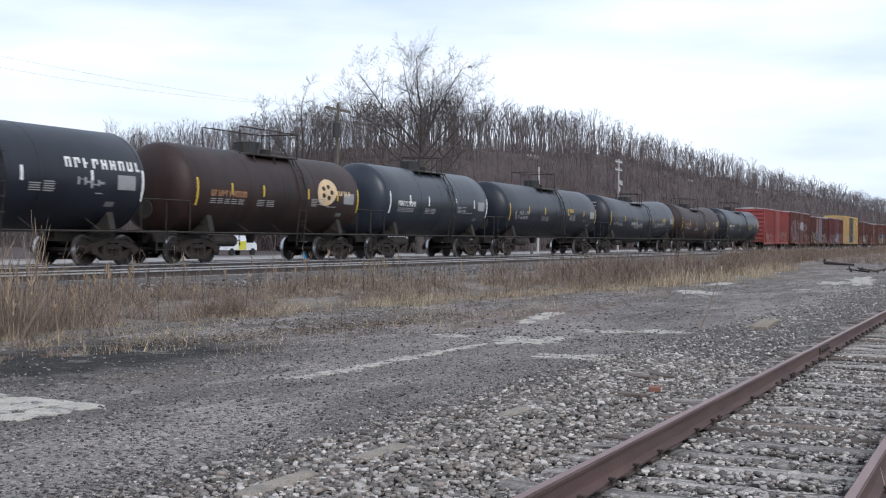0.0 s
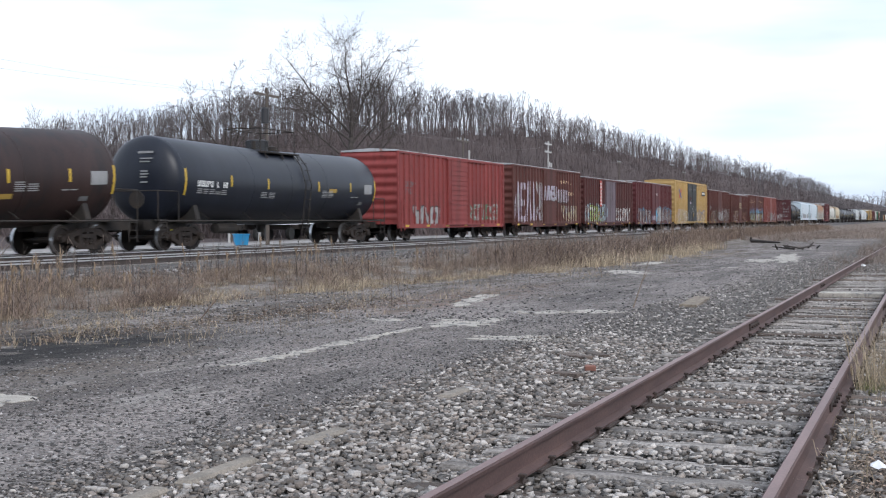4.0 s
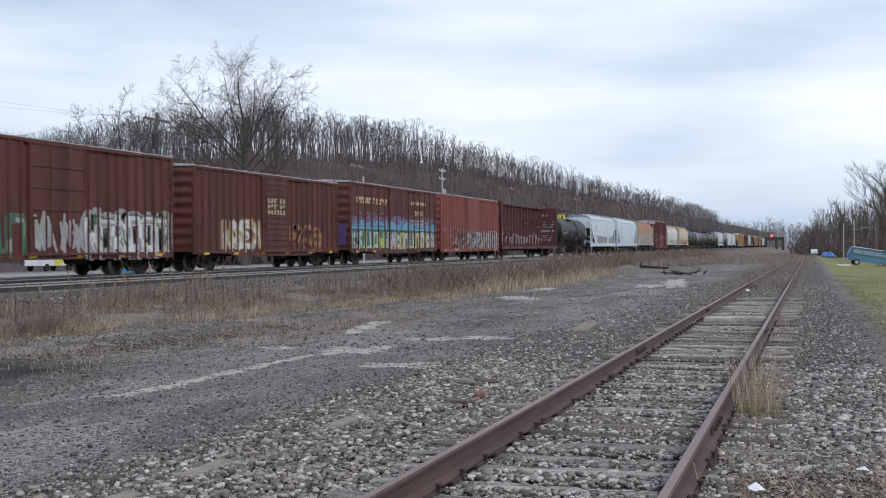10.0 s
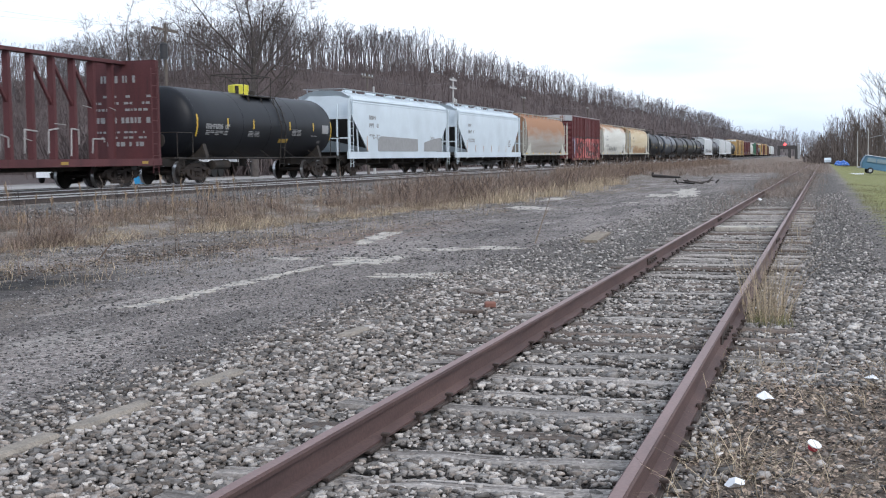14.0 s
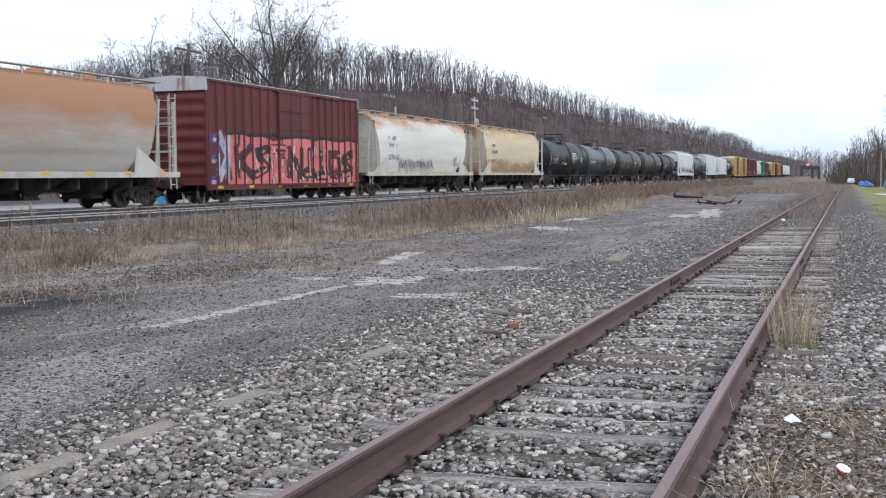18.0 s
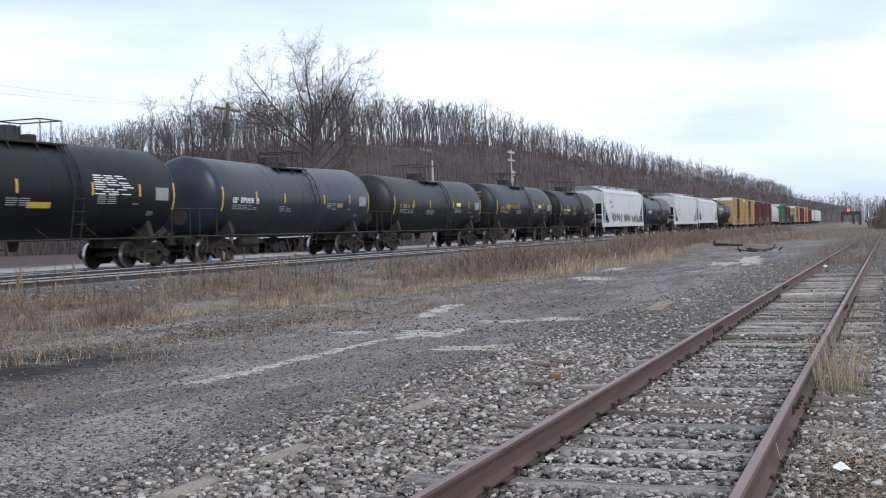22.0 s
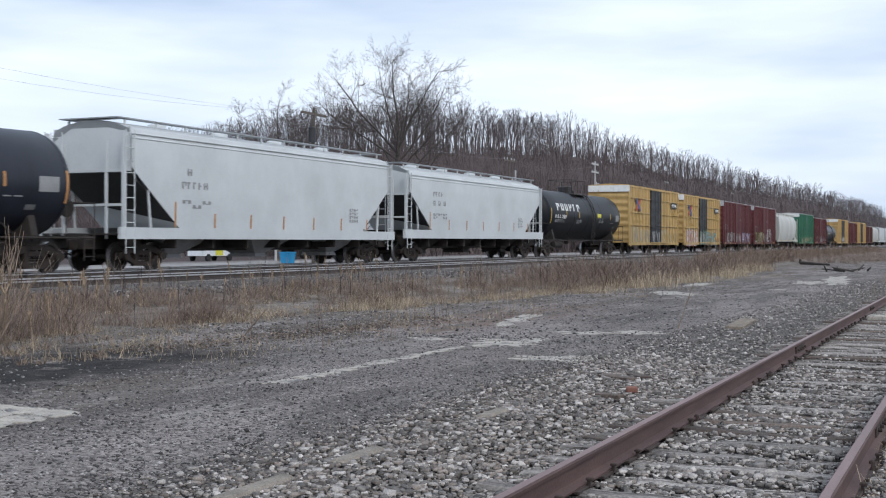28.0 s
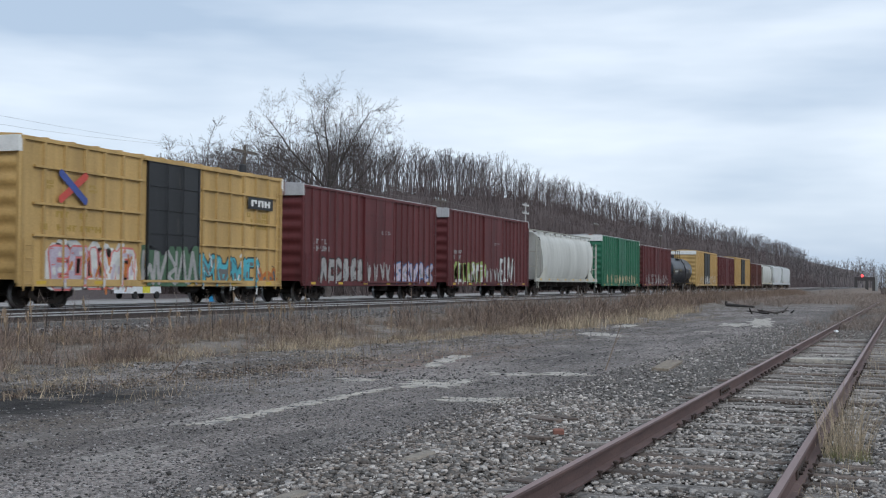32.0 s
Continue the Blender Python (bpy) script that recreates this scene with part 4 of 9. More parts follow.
siding()
main_track(XE, "empty_main_track", "empty main track on dark ballast beside the train", 1)
for _x in (-30.2, -35.4):
    yard_track(_x)
main_track(XT, "train_main_track", "main track under the passing freight train", 1)


# a crushed stone: a skewed block with uneven corners
ROCK_V = np.array([(-0.8, -0.7, -0.7), (0.9, -0.8, -0.6), (0.7, 0.9, -0.7), (-0.9, 0.7, -0.6), (-0.6, -0.8, 0.7), (0.6, -0.5, 0.9), (0.8, 0.6, 0.5), (-0.7, 0.8, 0.8)])
ROCK_F = np.array([(0, 2, 1), (0, 3, 2), (4, 5, 6), (4, 6, 7), (0, 1, 5), (0, 5, 4), (1, 2, 6), (1, 6, 5), (2, 3, 7), (2, 7, 6), (3, 0, 4), (3, 4, 7)])
OCT_V = np.array([(0, 0, -1.0), (1, 0.1, 0.1), (0.1, 1, -0.1), (-1, 0, 0.15), (0, -1, 0.1), (0.15, 0.1, 1)])
OCT_F = np.array([(0, 2, 1), (0, 3, 2), (0, 4, 3), (0, 1, 4), (5, 1, 2), (5, 2, 3), (5, 3, 4), (5, 4, 1)])


def stones(name, xy, size, material, label, z=0.0, seed=1, sink=0.25, coarse=False):
    shape_v, shape_f = (OCT_V, OCT_F) if coarse else (ROCK_V, ROCK_F)
    nv = len(shape_v)
    rs = np.random.RandomState(seed)
    n = len(xy)
    sz = size * (0.55 + 0.9 * rs.rand(n) ** 2)
    v = shape_v[None] * (1 + (0.5 if coarse else 0.34) * (rs.rand(n, nv, 1 if coarse else 3) - 0.5) * 2)
    v = v * np.stack([0.75 + 0.75 * rs.rand(n), 0.65 + 0.5 * rs.rand(n), 0.36 + 0.40 * rs.rand(n)], -1)[:, None] * sz[:, None, None] / 2
    a, t = rs.rand(n) * 6.283, (rs.rand(n) - 0.5) * 0.9
    ca, sa, ct, st = np.cos(a)[:, None], np.sin(a)[:, None], np.cos(t)[:, None], np.sin(t)[:, None]
    y1, z1 = v[..., 1] * ct - v[..., 2] * st, v[..., 1] * st + v[..., 2] * ct
    x2, y2 = v[..., 0] * ca - y1 * sa, v[..., 0] * sa + y1 * ca
    zz = ground_z(xy[:, 0], xy[:, 1]) + z + sz * (0.25 - sink * rs.rand(n)) + 0.020 * smooth01(1.25, 0.95, np.abs(xy[:, 0] - XS))
    V = np.stack([x2 + xy[:, :1], y2 + xy[:, 1:2], z1 + zz[:, None]], -1).reshape(-1, 3)
    Fc = (shape_f[None] + nv * np.arange(n)[:, None, None]).reshape(-1, 3)
    return mass(name, V, Fc, material, label, "stones", "stuff")


def scatter(n, x0, x1, y0, y1, seed, power=1.0):
    rs = np.random.RandomState(seed)
    return np.stack([x0 + (x1 - x0) * rs.rand(n), y0 + (y1 - y0) * rs.rand(n) ** power], -1)


def ballast():
    a = scatter(80000, -5.6, 1.3, 3.6, 15.0, 1, 1.55)
    keep = np.abs(a[:, 0] - XS) + 0 * a[:, 1]
    rs = np.random.RandomState(9)
    edge = np.where(a[:, 0] < -3.0, smooth01(-5.7, -3.6, a[:, 0]), np.where(a[:, 0] > 0.2, smooth01(1.5, 0.4, a[:, 0]), 1.0))
    off = np.abs((a[:, 1] - TIE_Y0 + TIE_STEP / 2) % TIE_STEP - TIE_STEP / 2)
    on_tie = (off < 0.13) & (keep < 1.25) & (rs.rand(len(a)) < 0.72)
    on_tie = on_tie | ((a[:, 0] > -0.45) & (a[:, 1] < 8.0) & (rs.rand(len(a)) < 0.90))
    ok = (rs.rand(len(a)) < edge) & (np.abs(np.abs(keep) - 0.753) > 0.06) & ~on_tie
    a, edge = a[ok], edge[ok]
    brown, near = rs.rand(len(a)) < np.where(a[:, 0] < -2.75, 0.5, 0.25), a[:, 1] < 6.2
    fine = (a[:, 0] < -3.4) & (rs.rand(len(a)) > smooth01(0.25, 0.95, edge))
    size = 0.019 + 0.017 * smooth01(0.3, 1.0, edge) + 0.016 * (rs.rand(len(a)) < 0.07)
    stones("ballast_stones", a[near & ~brown & ~fine], size[near & ~brown & ~fine], M["stone"], "grey and white crushed ballast between the siding ties", 0.020, 2)
    stones("ballast_stones", a[fine], size[fine], M["pebble"], "finer dark gravel where the ballast thins out", 0.012, 32, 0.25, True)
    far = ~near & ~brown & ~fine
    stones("ballast_stones", a[far], size[far] * 1.08, M["stone"], "grey and white crushed ballast farther along the ties", 0.020, 12, 0.25)
    stones("ballast_stones", a[brown & ~fine], size[brown & ~fine], M["stonebrown"], "brown and dark crushed ballast among the grey", 0.018, 22, 0.25)
    back = scatter(9000, -4.6, 1.1, -12.0, 3.7, 51)
    off = np.abs((back[:, 1] - TIE_Y0 + TIE_STEP / 2) % TIE_STEP - TIE_STEP / 2)
    back = back[(np.abs(np.abs(back[:, 0] - XS) - 0.753) > 0.06) & ~((off < 0.13) & (np.abs(back[:, 0] - XS) < 1.2))]
    stones("ballast_stones", back, 0.05, M["stone"], "grey crushed ballast along the nearer siding", 0.014, 52, 0.25, True)
    b = scatter(16000, -4.6, 0.8, 15.0, 52.0, 3, 1.7)
    off = np.abs((b[:, 1] - TIE_Y0 + TIE_STEP / 2) % TIE_STEP - TIE_STEP / 2)
    b = b[(np.abs(np.abs(b[:, 0] - XS) - 0.753) > 0.06) & ~((off < 0.13) & (np.abs(b[:, 0] - XS) < 1.2))]
    stones("ballast_stones", b, 0.046, M["stone"], "grey and white crushed ballast along the siding", 0.012, 4, 0.25, True)
    c = scatter(38000, -14.0, -3.9, 4.0, 18.0, 5, 1.5)
    stain = (c[:, 0] > -11.4) & (c[:, 0] < -8.7) & (c[:, 1] > 9.5) & (c[:, 1] < 13.8)
    c = c[~stain | (np.arange(len(c)) % 6 == 0)]
    stones("lot_pebbles", c, 0.027, M["pebble"], "loose grey pebbles on the lot", 0.0, 6, 0.25, True)
    d = scatter(8000, -12.5, -3.9, 17.0, 50.0, 7, 1.4)
    stones("lot_pebbles", d, 0.042, M["pebble"], "loose grey pebbles over the far lot", 0.0, 8, 0.25, True)
    e = scatter(9000, -0.4, 1.8, 4.5, 36.0, 17, 1.5)
    stones("verge_pebbles", e, 0.032, M["pebble"], "pebbles along the grassy verge", 0.0, 18, 0.25, True)
    f = scatter(6000, -19.2, -17.2, 14.0, 90.0, 27, 1.3)
    stones("shoulder_stones", f, 0.085, M["pebble"], "dark ballast on the main line shoulder", 0.0, 28, 0.25, True)


ballast()

# ---- the freight train ----
TRAIN = []          # (car, middle along the train)


def run_at(t):
    """How far the train has come at t seconds."""
    u = t / 32.0
    return 632.884 * u - 20.975 * u * u + 9.472 * u ** 3


def wheel_mesh():
    """One flanged wheel; the flange is on the -x side."""
    g = Geo().turned([(-0.10, 0.16), (-0.10, 0.478), (-0.075, 0.482), (-0.065, 0.452), (0.065, 0.446), (0.065, 0.36), (0.03, 0.33), (0.03, 0.20), (0.07, 0.16)], 28, "x")
    me = g.mesh("wheel", M["wheel"], 40)
    me.materials.append(M["tread"])
    for f in me.polygons:
        if math.hypot(f.center.y, f.center.z) > 0.43 and f.center.x > -0.07:
            f.material_index = 1
    return me


def truck_mesh():
    """A cast side frame with springs and bearings, and the bolster between two of them; the origin is at rail level."""
    g = Geo()
    for s in (1,):
        x = 0.0
        # the frame as arms round the openings
        for (a, b, h) in (((-1.2, 0.46), (-0.72, 0.60), 0.17), ((-0.74, 0.59), (-0.30, 0.73), 0.16), ((-0.36, 0.75), (0.36, 0.75), 0.15), ((0.30, 0.73), (0.74, 0.59), 0.16),
                          ((0.72, 0.60), (1.2, 0.46), 0.17), ((-0.80, 0.44), (-0.40, 0.24), 0.13), ((0.40, 0.24), (0.80, 0.44), 0.13), ((-0.46, 0.21), (0.46, 0.21), 0.12),
                          ((-0.34, 0.72), (-0.34, 0.22), 0.16), ((0.34, 0.72), (0.34, 0.22), 0.16)):
            g.beam((x, *a), (x, *b), 0.15, h)
        for y in (-0.885, 0.885):
            g.bar((x - s * 0.02, y, 0.46), (x + s * 0.17, y, 0.46), 0.135, 14)
            g.box(x - 0.09, x + 0.09, y - 0.16, y + 0.16, 0.52, 0.64)
        for y in (-0.2, 0.0, 0.2):
            for z in (0.29, 0.35, 0.41, 0.47):
                g.bar((x, y, z - 0.022), (x, y, z + 0.022), 0.085, 8, 0.07)
        g.box(x - 0.09, x + 0.09, -0.3, 0.3, 0.5, 0.64)
    b = Geo().box(-0.91, 0.91, -0.2, 0.2, 0.5, 0.70, 0.02)
    for y in (-0.45, 0.45):
        b.beam((-0.8, y, 0.42), (0.8, y, 0.42), 0.10, 0.12)
    return g.mesh("side_frame", M["truck"]), b.mesh("truck", M["truck"])


WHEEL, AXLE = wheel_mesh(), Geo().bar((-0.98, 0, 0), (0.98, 0, 0), 0.08, 12).mesh("axle", M["wheel"], 40)
SIDE_FRAME, TRUCK = truck_mesh()


def trucks(car, half):
    for y in (-half, half):
        tr = part("truck", TRUCK, None, car, "", None, pose(0, y, 0))
        for w in (-0.885, 0.885):
            part("axle", AXLE, None, tr, "", None, pose(0, w, 0.46))
            for x, turn in ((0.753, 0), (-0.753, 180)):
                part("wheel", WHEEL, None, tr, "steel wheel with bright tread", None, pose(x, w, 0.46, 0, 0, turn))
        for x, turn in ((1.0, 0), (-1.0, 180)):
            part("side_frame", SIDE_FRAME, None, tr, "", None, pose(x, 0, 0, 0, 0, turn))


def couplers(car, half, reach):
    g = Geo()
    g.box(-0.12, 0.12, half - 0.5, half + reach - 0.25, 0.72, 0.95)
    g.box(-0.19, 0.19, half + reach - 0.3, half + reach + 0.02, 0.66, 1.0, 0.03)
    g.path([(0.2, half - 0.2, 0.75), (0.28, half + reach * 0.6, 0.45), (0.2, half + reach, 0.55)], 0.025, 5)
    me = g.mesh("coupler", M["truck"])
    part("coupler", me, None, car)
    part("coupler", me, None, car, "", None, pose(0, 0, 0, 0, 0, 180))


def ladder_geo(x, y, z0, z1, w, steps_, r=0.014, along="y"):
    g = Geo()
    for s in (-1, 1):
        o = s * w / 2
        a, b = ((x, y + o, z0), (x, y + o, z1)) if along == "y" else ((x + o, y, z0), (x + o, y, z1))
        g.bar(a, b, r * 1.4, 5)
    for k in range(steps_):
        z = z0 + (z1 - z0) * (k + 0.5) / steps_
        a, b = ((x, y - w / 2, z), (x, y + w / 2, z)) if along == "y" else ((x - w / 2, y, z), (x + w / 2, y, z))
        g.bar(a, b, r, 5)
    return g


def put_on_train(car, middle):
    TRAIN.append((car, middle))


# -- tank cars --
def shell_patch(geo, y0, y1, a0, a1, radius, zc, sag, up=0.006, n=4):
    """A painted patch that follows the tank's side; angles in degrees from level, upwards."""
    vs, fs = [], []
    m = max(1, int((y1 - y0) / 0.8))
    for j in range(m + 1):
        y = y0 + (y1 - y0) * j / m
        for i in range(n + 1):
            a = radians(a0 + (a1 - a0) * i / n)
            vs.append(((radius + up) * math.cos(a), y, zc + sag(y) + (radius + up) * math.sin(a)))
    for j in range(m):
        for i in range(n):
            k = j * (n + 1) + i
            fs.append((k, k + n + 1, k + n + 2, k + 1))
    geo.add(vs, fs)


def char_bars(rnd):
    """One unreadable character as three plain bars in a unit cell: (u0, u1, v0, v1)."""
    level = rnd.choice((0.0, 0.38, 0.76))
    out = [(0.06, 0.36, 0.0, 1.0), (0.36, 0.62, level, level + 0.24)]
    if rnd.random() < 0.8:
        out.append((0.62, 0.90, 0.0 if rnd.random() < 0.7 else 0.45, 1.0))
    return out


def lettering(geo, y0, y1, a0, a1, r, zc, sag, marks, rnd):
    """Unreadable lettering as short bars of its size."""
    w = (y1 - y0) / marks
    for k in range(marks):
        if rnd.random() < 0.10:
            continue
        if a1 - a0 < 3.0:
            shell_patch(geo, y0 + k * w + w * 0.06, y0 + (k + 1) * w - w * rnd.uniform(0.06, 0.22), a0, a1, r, zc, sag, 0.006, 1)
            continue
        for u0, u1, v0, v1 in char_bars(rnd):
            shell_patch(geo, y0 + (k + u0) * w, y0 + (k + u1) * w, a0 + (a1 - a0) * v0, a0 + (a1 - a0) * v1, r, zc, sag, 0.006, 2)


def tank_car(name, s_left, s_right, color, label, dia=3.04, bottom=0.98, sag=0.0, mark="yel", letter="white", dome="dark",
             big=None, logo=False, panel=None, end_text=None, seed=1, spray=(), rail_style=0, pitch=1.0, data=True, notice=None):
    rnd = random.Random(seed)
    L, rad = s_right - s_left, dia / 2
    half, zc = L / 2, bottom + rad
    car = thing(name, label, "tank car", group="cars of the freight train")
    put_on_train(car, (s_left + s_right) / 2)
    bend = lambda y: -sag * max(0.0, 1 - abs(y) / half)
    body = M[color]
    prof = [(-half + 0.62 * (1 - math.cos(radians(90 * k / 8))), max(0.02, rad * math.sin(radians(90 * k / 8)))) for k in range(9)]
    inner = list(np.linspace(-half + 0.62, half - 0.62, 9))[1:-1]
    prof += [(y, rad) for y in inner]
    prof += [(-y, r) for y, r in reversed(prof[:9])]
    tank = Geo().turned(prof, 40, "y", bend)
    tank.v = [(x, y, z + zc) for x, y, z in tank.v]
    shell = part("tank", tank, body, car, "", 40)
    # weld seams stand a little proud
    for y in (-half + 0.66, -half * 0.36, half * 0.36, half - 0.66, -0.02):
        g = Geo().turned([(y - 0.02, rad + 0.001), (y - 0.012, rad + 0.006), (y + 0.012, rad + 0.006), (y + 0.02, rad + 0.001)], 40, "y", bend)
        g.v = [(x, yy, z + zc) for x, yy, z in g.v]
        part("seam", g, body, shell, "", 40)
    # stub sills, saddles and the low side rail
    under = M["under"]
    for s in (-1, 1):
        g = Geo()
        g.box(-0.32, 0.32, s * half - (0.0 if s > 0 else 1.1) - (1.1 if s > 0 else 0) + s * 0.75, s * half + s * 0.75 + (0.0 if s > 0 else 0) + 0.0001, 0.72, 1.02)
        y0 = s * (half - 3.0)
        g.box(-0.30, 0.30, min(y0, s * half), max(y0, s * half), 0.72, 1.05)
        g.box(-1.30, 1.30, s * (half + 0.45) - 0.32, s * (half + 0.45) + 0.32, 1.02, 1.08)
        part("stub_sill", g, under, car)
        g = Geo()
        y1 = s * (half - 1.75)
        rings = []
        for yy in (y1 - 0.13, y1 + 0.13):
            rings.append([(-1.35, yy, 0.98), (1.35, yy, 0.98), (1.38, yy, 1.10), (1.22, yy, zc - rad * 0.55), (0.7, yy, bottom + 0.22), (0.0, yy, bottom + 0.02), (-0.7, yy, bottom + 0.22), (-1.22, yy, zc - rad * 0.55), (-1.38, yy, 1.10)])
        g.loft(rings)
        part("saddle", g, under, car, "black steel saddle under the tank")
        # end handrail and brake gear
        g = Geo()
        ye = s * (half + 0.72)
        for xx in (-1.4, 1.4):
            g.bar((xx, ye, 1.05), (xx, ye, 2.05), 0.02, 5)
            g.bar((xx, ye, 2.05), (xx, s * (half - 0.5), 2.05), 0.02, 5)
            g.bar((xx, s * (half - 0.5), 2.05), (xx, s * (half - 0.5), 1.05), 0.02, 5)
        g.bar((-1.4, ye, 2.05), (1.4, ye, 2.05), 0.02, 5)
        part("end_handrail", g, under, car)
        for xx in (-1.42, 1.42):
            part("step_ladder", ladder_geo(xx, s * (half + 0.45), 0.35, 1.1, 0.42, 3), under, car)
    for xx in (-1.42, 1.42):
        g = Geo().bar((xx, -half - 0.7, 1.03), (xx, half + 0.7, 1.03), 0.032, 6)
        for y in np.linspace(-half * 0.7, half * 0.7, 5):
            g.beam((xx, y, 1.03), (xx * 0.72, y - 0.25, bottom + 0.42), 0.07, 0.02)
        part("side_rail", g, under, car, "long low handrail")
    g = Geo().turned([(0, 0.30), (0.05, 0.30)], 16, "y")
    g.v = [(x + 0.55, y - half - 0.75, z + 1.75) for x, y, z in g.v]
    part("brake_wheel", g, under, car)
    # dome, platform and railing
    top = zc + rad + bend(0)
    g = Geo()
    g.turned([(top - 0.1, 0.44), (top + 0.36, 0.44), (top + 0.40, 0.36)], 18, "z")
    for k in range(8):
        a = k * math.pi / 4
        g.bar((0.46 * math.cos(a), 0.46 * math.sin(a), top + 0.1), (0.46 * math.cos(a), 0.46 * math.sin(a), top + 0.38), 0.03, 5)
    dome_y = -0.25
    g.v = [(x, y + dome_y, z) for x, y, z in g.v]
    part("valve_dome", g, M[dome] if dome in M else M["dark"], car, "", 40)
    g = Geo()
    g.turned([(top - 0.08, 0.28), (top + 0.16, 0.28), (top + 0.19, 0.2)], 14, "z")
    g.v = [(x, y + 0.85, z) for x, y, z in g.v]
    part("manway_lid", g, under, car, "", 40)
    part("vent_pipe", Geo().bar((0.3, -1.0, top - 0.1), (0.3, -1.0, top + 0.3), 0.09, 8), under, car, "", 40)
    g = Geo()
    for s in (-1, 1):
        g.box(min(s * 0.55, s * 1.0), max(s * 0.55, s * 1.0), -1.4, 1.5, top - 0.18, top - 0.13)
        for k in range(3):
            y = -1.3 + 1.3 * k
            g.beam((s * 0.95, y, top - 0.15), (s * (rad * 0.72), y, zc + rad * 0.66), 0.04, 0.04)
    part("platform", g, under, car, "grated walkway over the tank")
    g = Geo()
    h = 0.80 if rail_style != 2 else 0.62
    ys = (-1.35, 1.45) if rail_style == 0 else ((-1.9, 1.9) if rail_style == 1 else (0.45, 1.5))
    corner = [(0.8, ys[0]), (0.8, ys[1]), (-0.8, ys[1]), (-0.8, ys[0])]
    for k, (x, y) in enumerate(corner):
        g.bar((x, y, top - 0.16), (x, y, top + h), 0.022, 5)
        x2, y2 = corner[(k + 1) % 4]
        if not (rail_style == 1 and k == 3):
            g.bar((x, y, top + h), (x2, y2, top + h), 0.022, 5)
    for x in (-0.8, 0.8):
        g.bar((x, sum(ys) / 2, top - 0.16), (x, sum(ys) / 2, top + h), 0.018, 5)
    part("railing", g, under, car, "thin black railing round the dome")
    for s in (-1, 1):
        g = Geo()
        for a in (-0.24, 0.24):
            g.path([(s * 1.42, 1.15 + a, 0.55), (s * 1.46, 1.15 + a, 1.0), (s * (rad + 0.10), 1.15 + a, zc), (s * (rad * 0.86 + 0.06), 1.15 + a, zc + rad * 0.52), (s * 0.98, 1.15 + a, top - 0.14)], 0.022, 5)
        pts = [(1.44, 0.75), (1.46, 1.05), (rad + 0.08, 1.5), (rad + 0.10, 1.9), (rad + 0.10, 2.3), (rad + 0.10, 2.7), (rad * 0.97 + 0.09, 3.1), (rad * 0.88 + 0.06, 3.4)]
        for x, z in pts:
            g.bar((s * x, 0.91, z), (s * x, 1.39, z), 0.016, 5)
        part("ladder", g, under, car, "ladder up to the dome")
    g = Geo()
    g.bar((0, 0.0, bottom + bend(0) + 0.15), (0, 0.0, bottom + bend(0) - 0.30), 0.22, 12, 0.13)
    part("outlet", g, under, car)
    g = Geo().turned([(-0.75, 0.05), (-0.7, 0.2), (0.7, 0.2), (0.75, 0.05)], 12, "y")
    g.v = [(x + 0.5, y - half * 0.42, z + 0.75) for x, y, z in g.v]
    part("air_tank", g, under, car)
    # markings on both sides: the far side is the near side turned
    def both(nm, geo, mt, lab=""):
        me = geo.mesh(nm, mt)
        part(nm, me, None, shell, lab)
        part(nm, me, None, shell, lab, None, pose(0, 0, 0, 0, 0, 180))
    for y in ((-half + 0.72, -half * 0.56, -half * 0.24, half * 0.26, half * 0.62, half - 0.66) if mark else ()):
        ends = abs(y) > half - 0.8
        g = Geo()
        shell_patch(g, y, y + 0.11, -22 if ends else -6, 13 if ends else 9, rad, zc, bend)
        both("reflector_stripe", g, M[mark], "retroreflective stripe")
    if data:
        g = Geo()
        lettering(g, -half + 1.5, -half + 1.5 + 2.1 * pitch, -9, -1, rad, zc, bend, 10, rnd)
        both("reporting_mark", g, M[letter], "painted lettering")
        g = Geo()
        for a in (-13, -15.6, -18.2):
            lettering(g, -half + 1.5, -half + 1.5 + 2.0 * pitch, a, a + 1.3, rad, zc, bend, 5, rnd)
        for a in (-12, -14.4, -16.8, -19.2):
            lettering(g, -half * 0.30, -half * 0.30 + 1.2, a, a + 1.1, rad, zc, bend, 2, rnd)
        for a in (-6, -8.4, -10.8, -13.2, -15.6):
            lettering(g, half * 0.30, half * 0.30 + 1.1, a, a + 1.2, rad, zc, bend, 2, rnd)
        lettering(g, half - 3.1, half - 2.3, -16, -14.6, rad, zc, bend, 2, rnd)
        both("small_print", g, M["grime"], "small painted print")
        g = Geo()
        shell_patch(g, half - 1.75, half - 0.95, -10, 6, rad, zc, bend)
        both("data_panel", g, M["grime"], "grey data panel")
        g = Geo()
        shell_patch(g, half - 2.15, half - 1.75, -30, -24, rad, zc, bend)
        both("placard", g, M["dim"])
    if notice:
        g = Geo()
        for k in range(notice[2]):
            lettering(g, notice[0], notice[0] + rnd.uniform(1.3, 2.3), notice[1] - 2.7 * k, notice[1] - 2.7 * k + 1.3, rad, zc, bend, 3, rnd)
        both("notice", g, M["white"], "many lines of white print")
    if panel:
        g = Geo()
        shell_patch(g, panel[0], panel[0] + panel[2], panel[1], panel[1] + panel[3], rad, zc, bend)
        both("warning_panel", g, M[panel[4]])
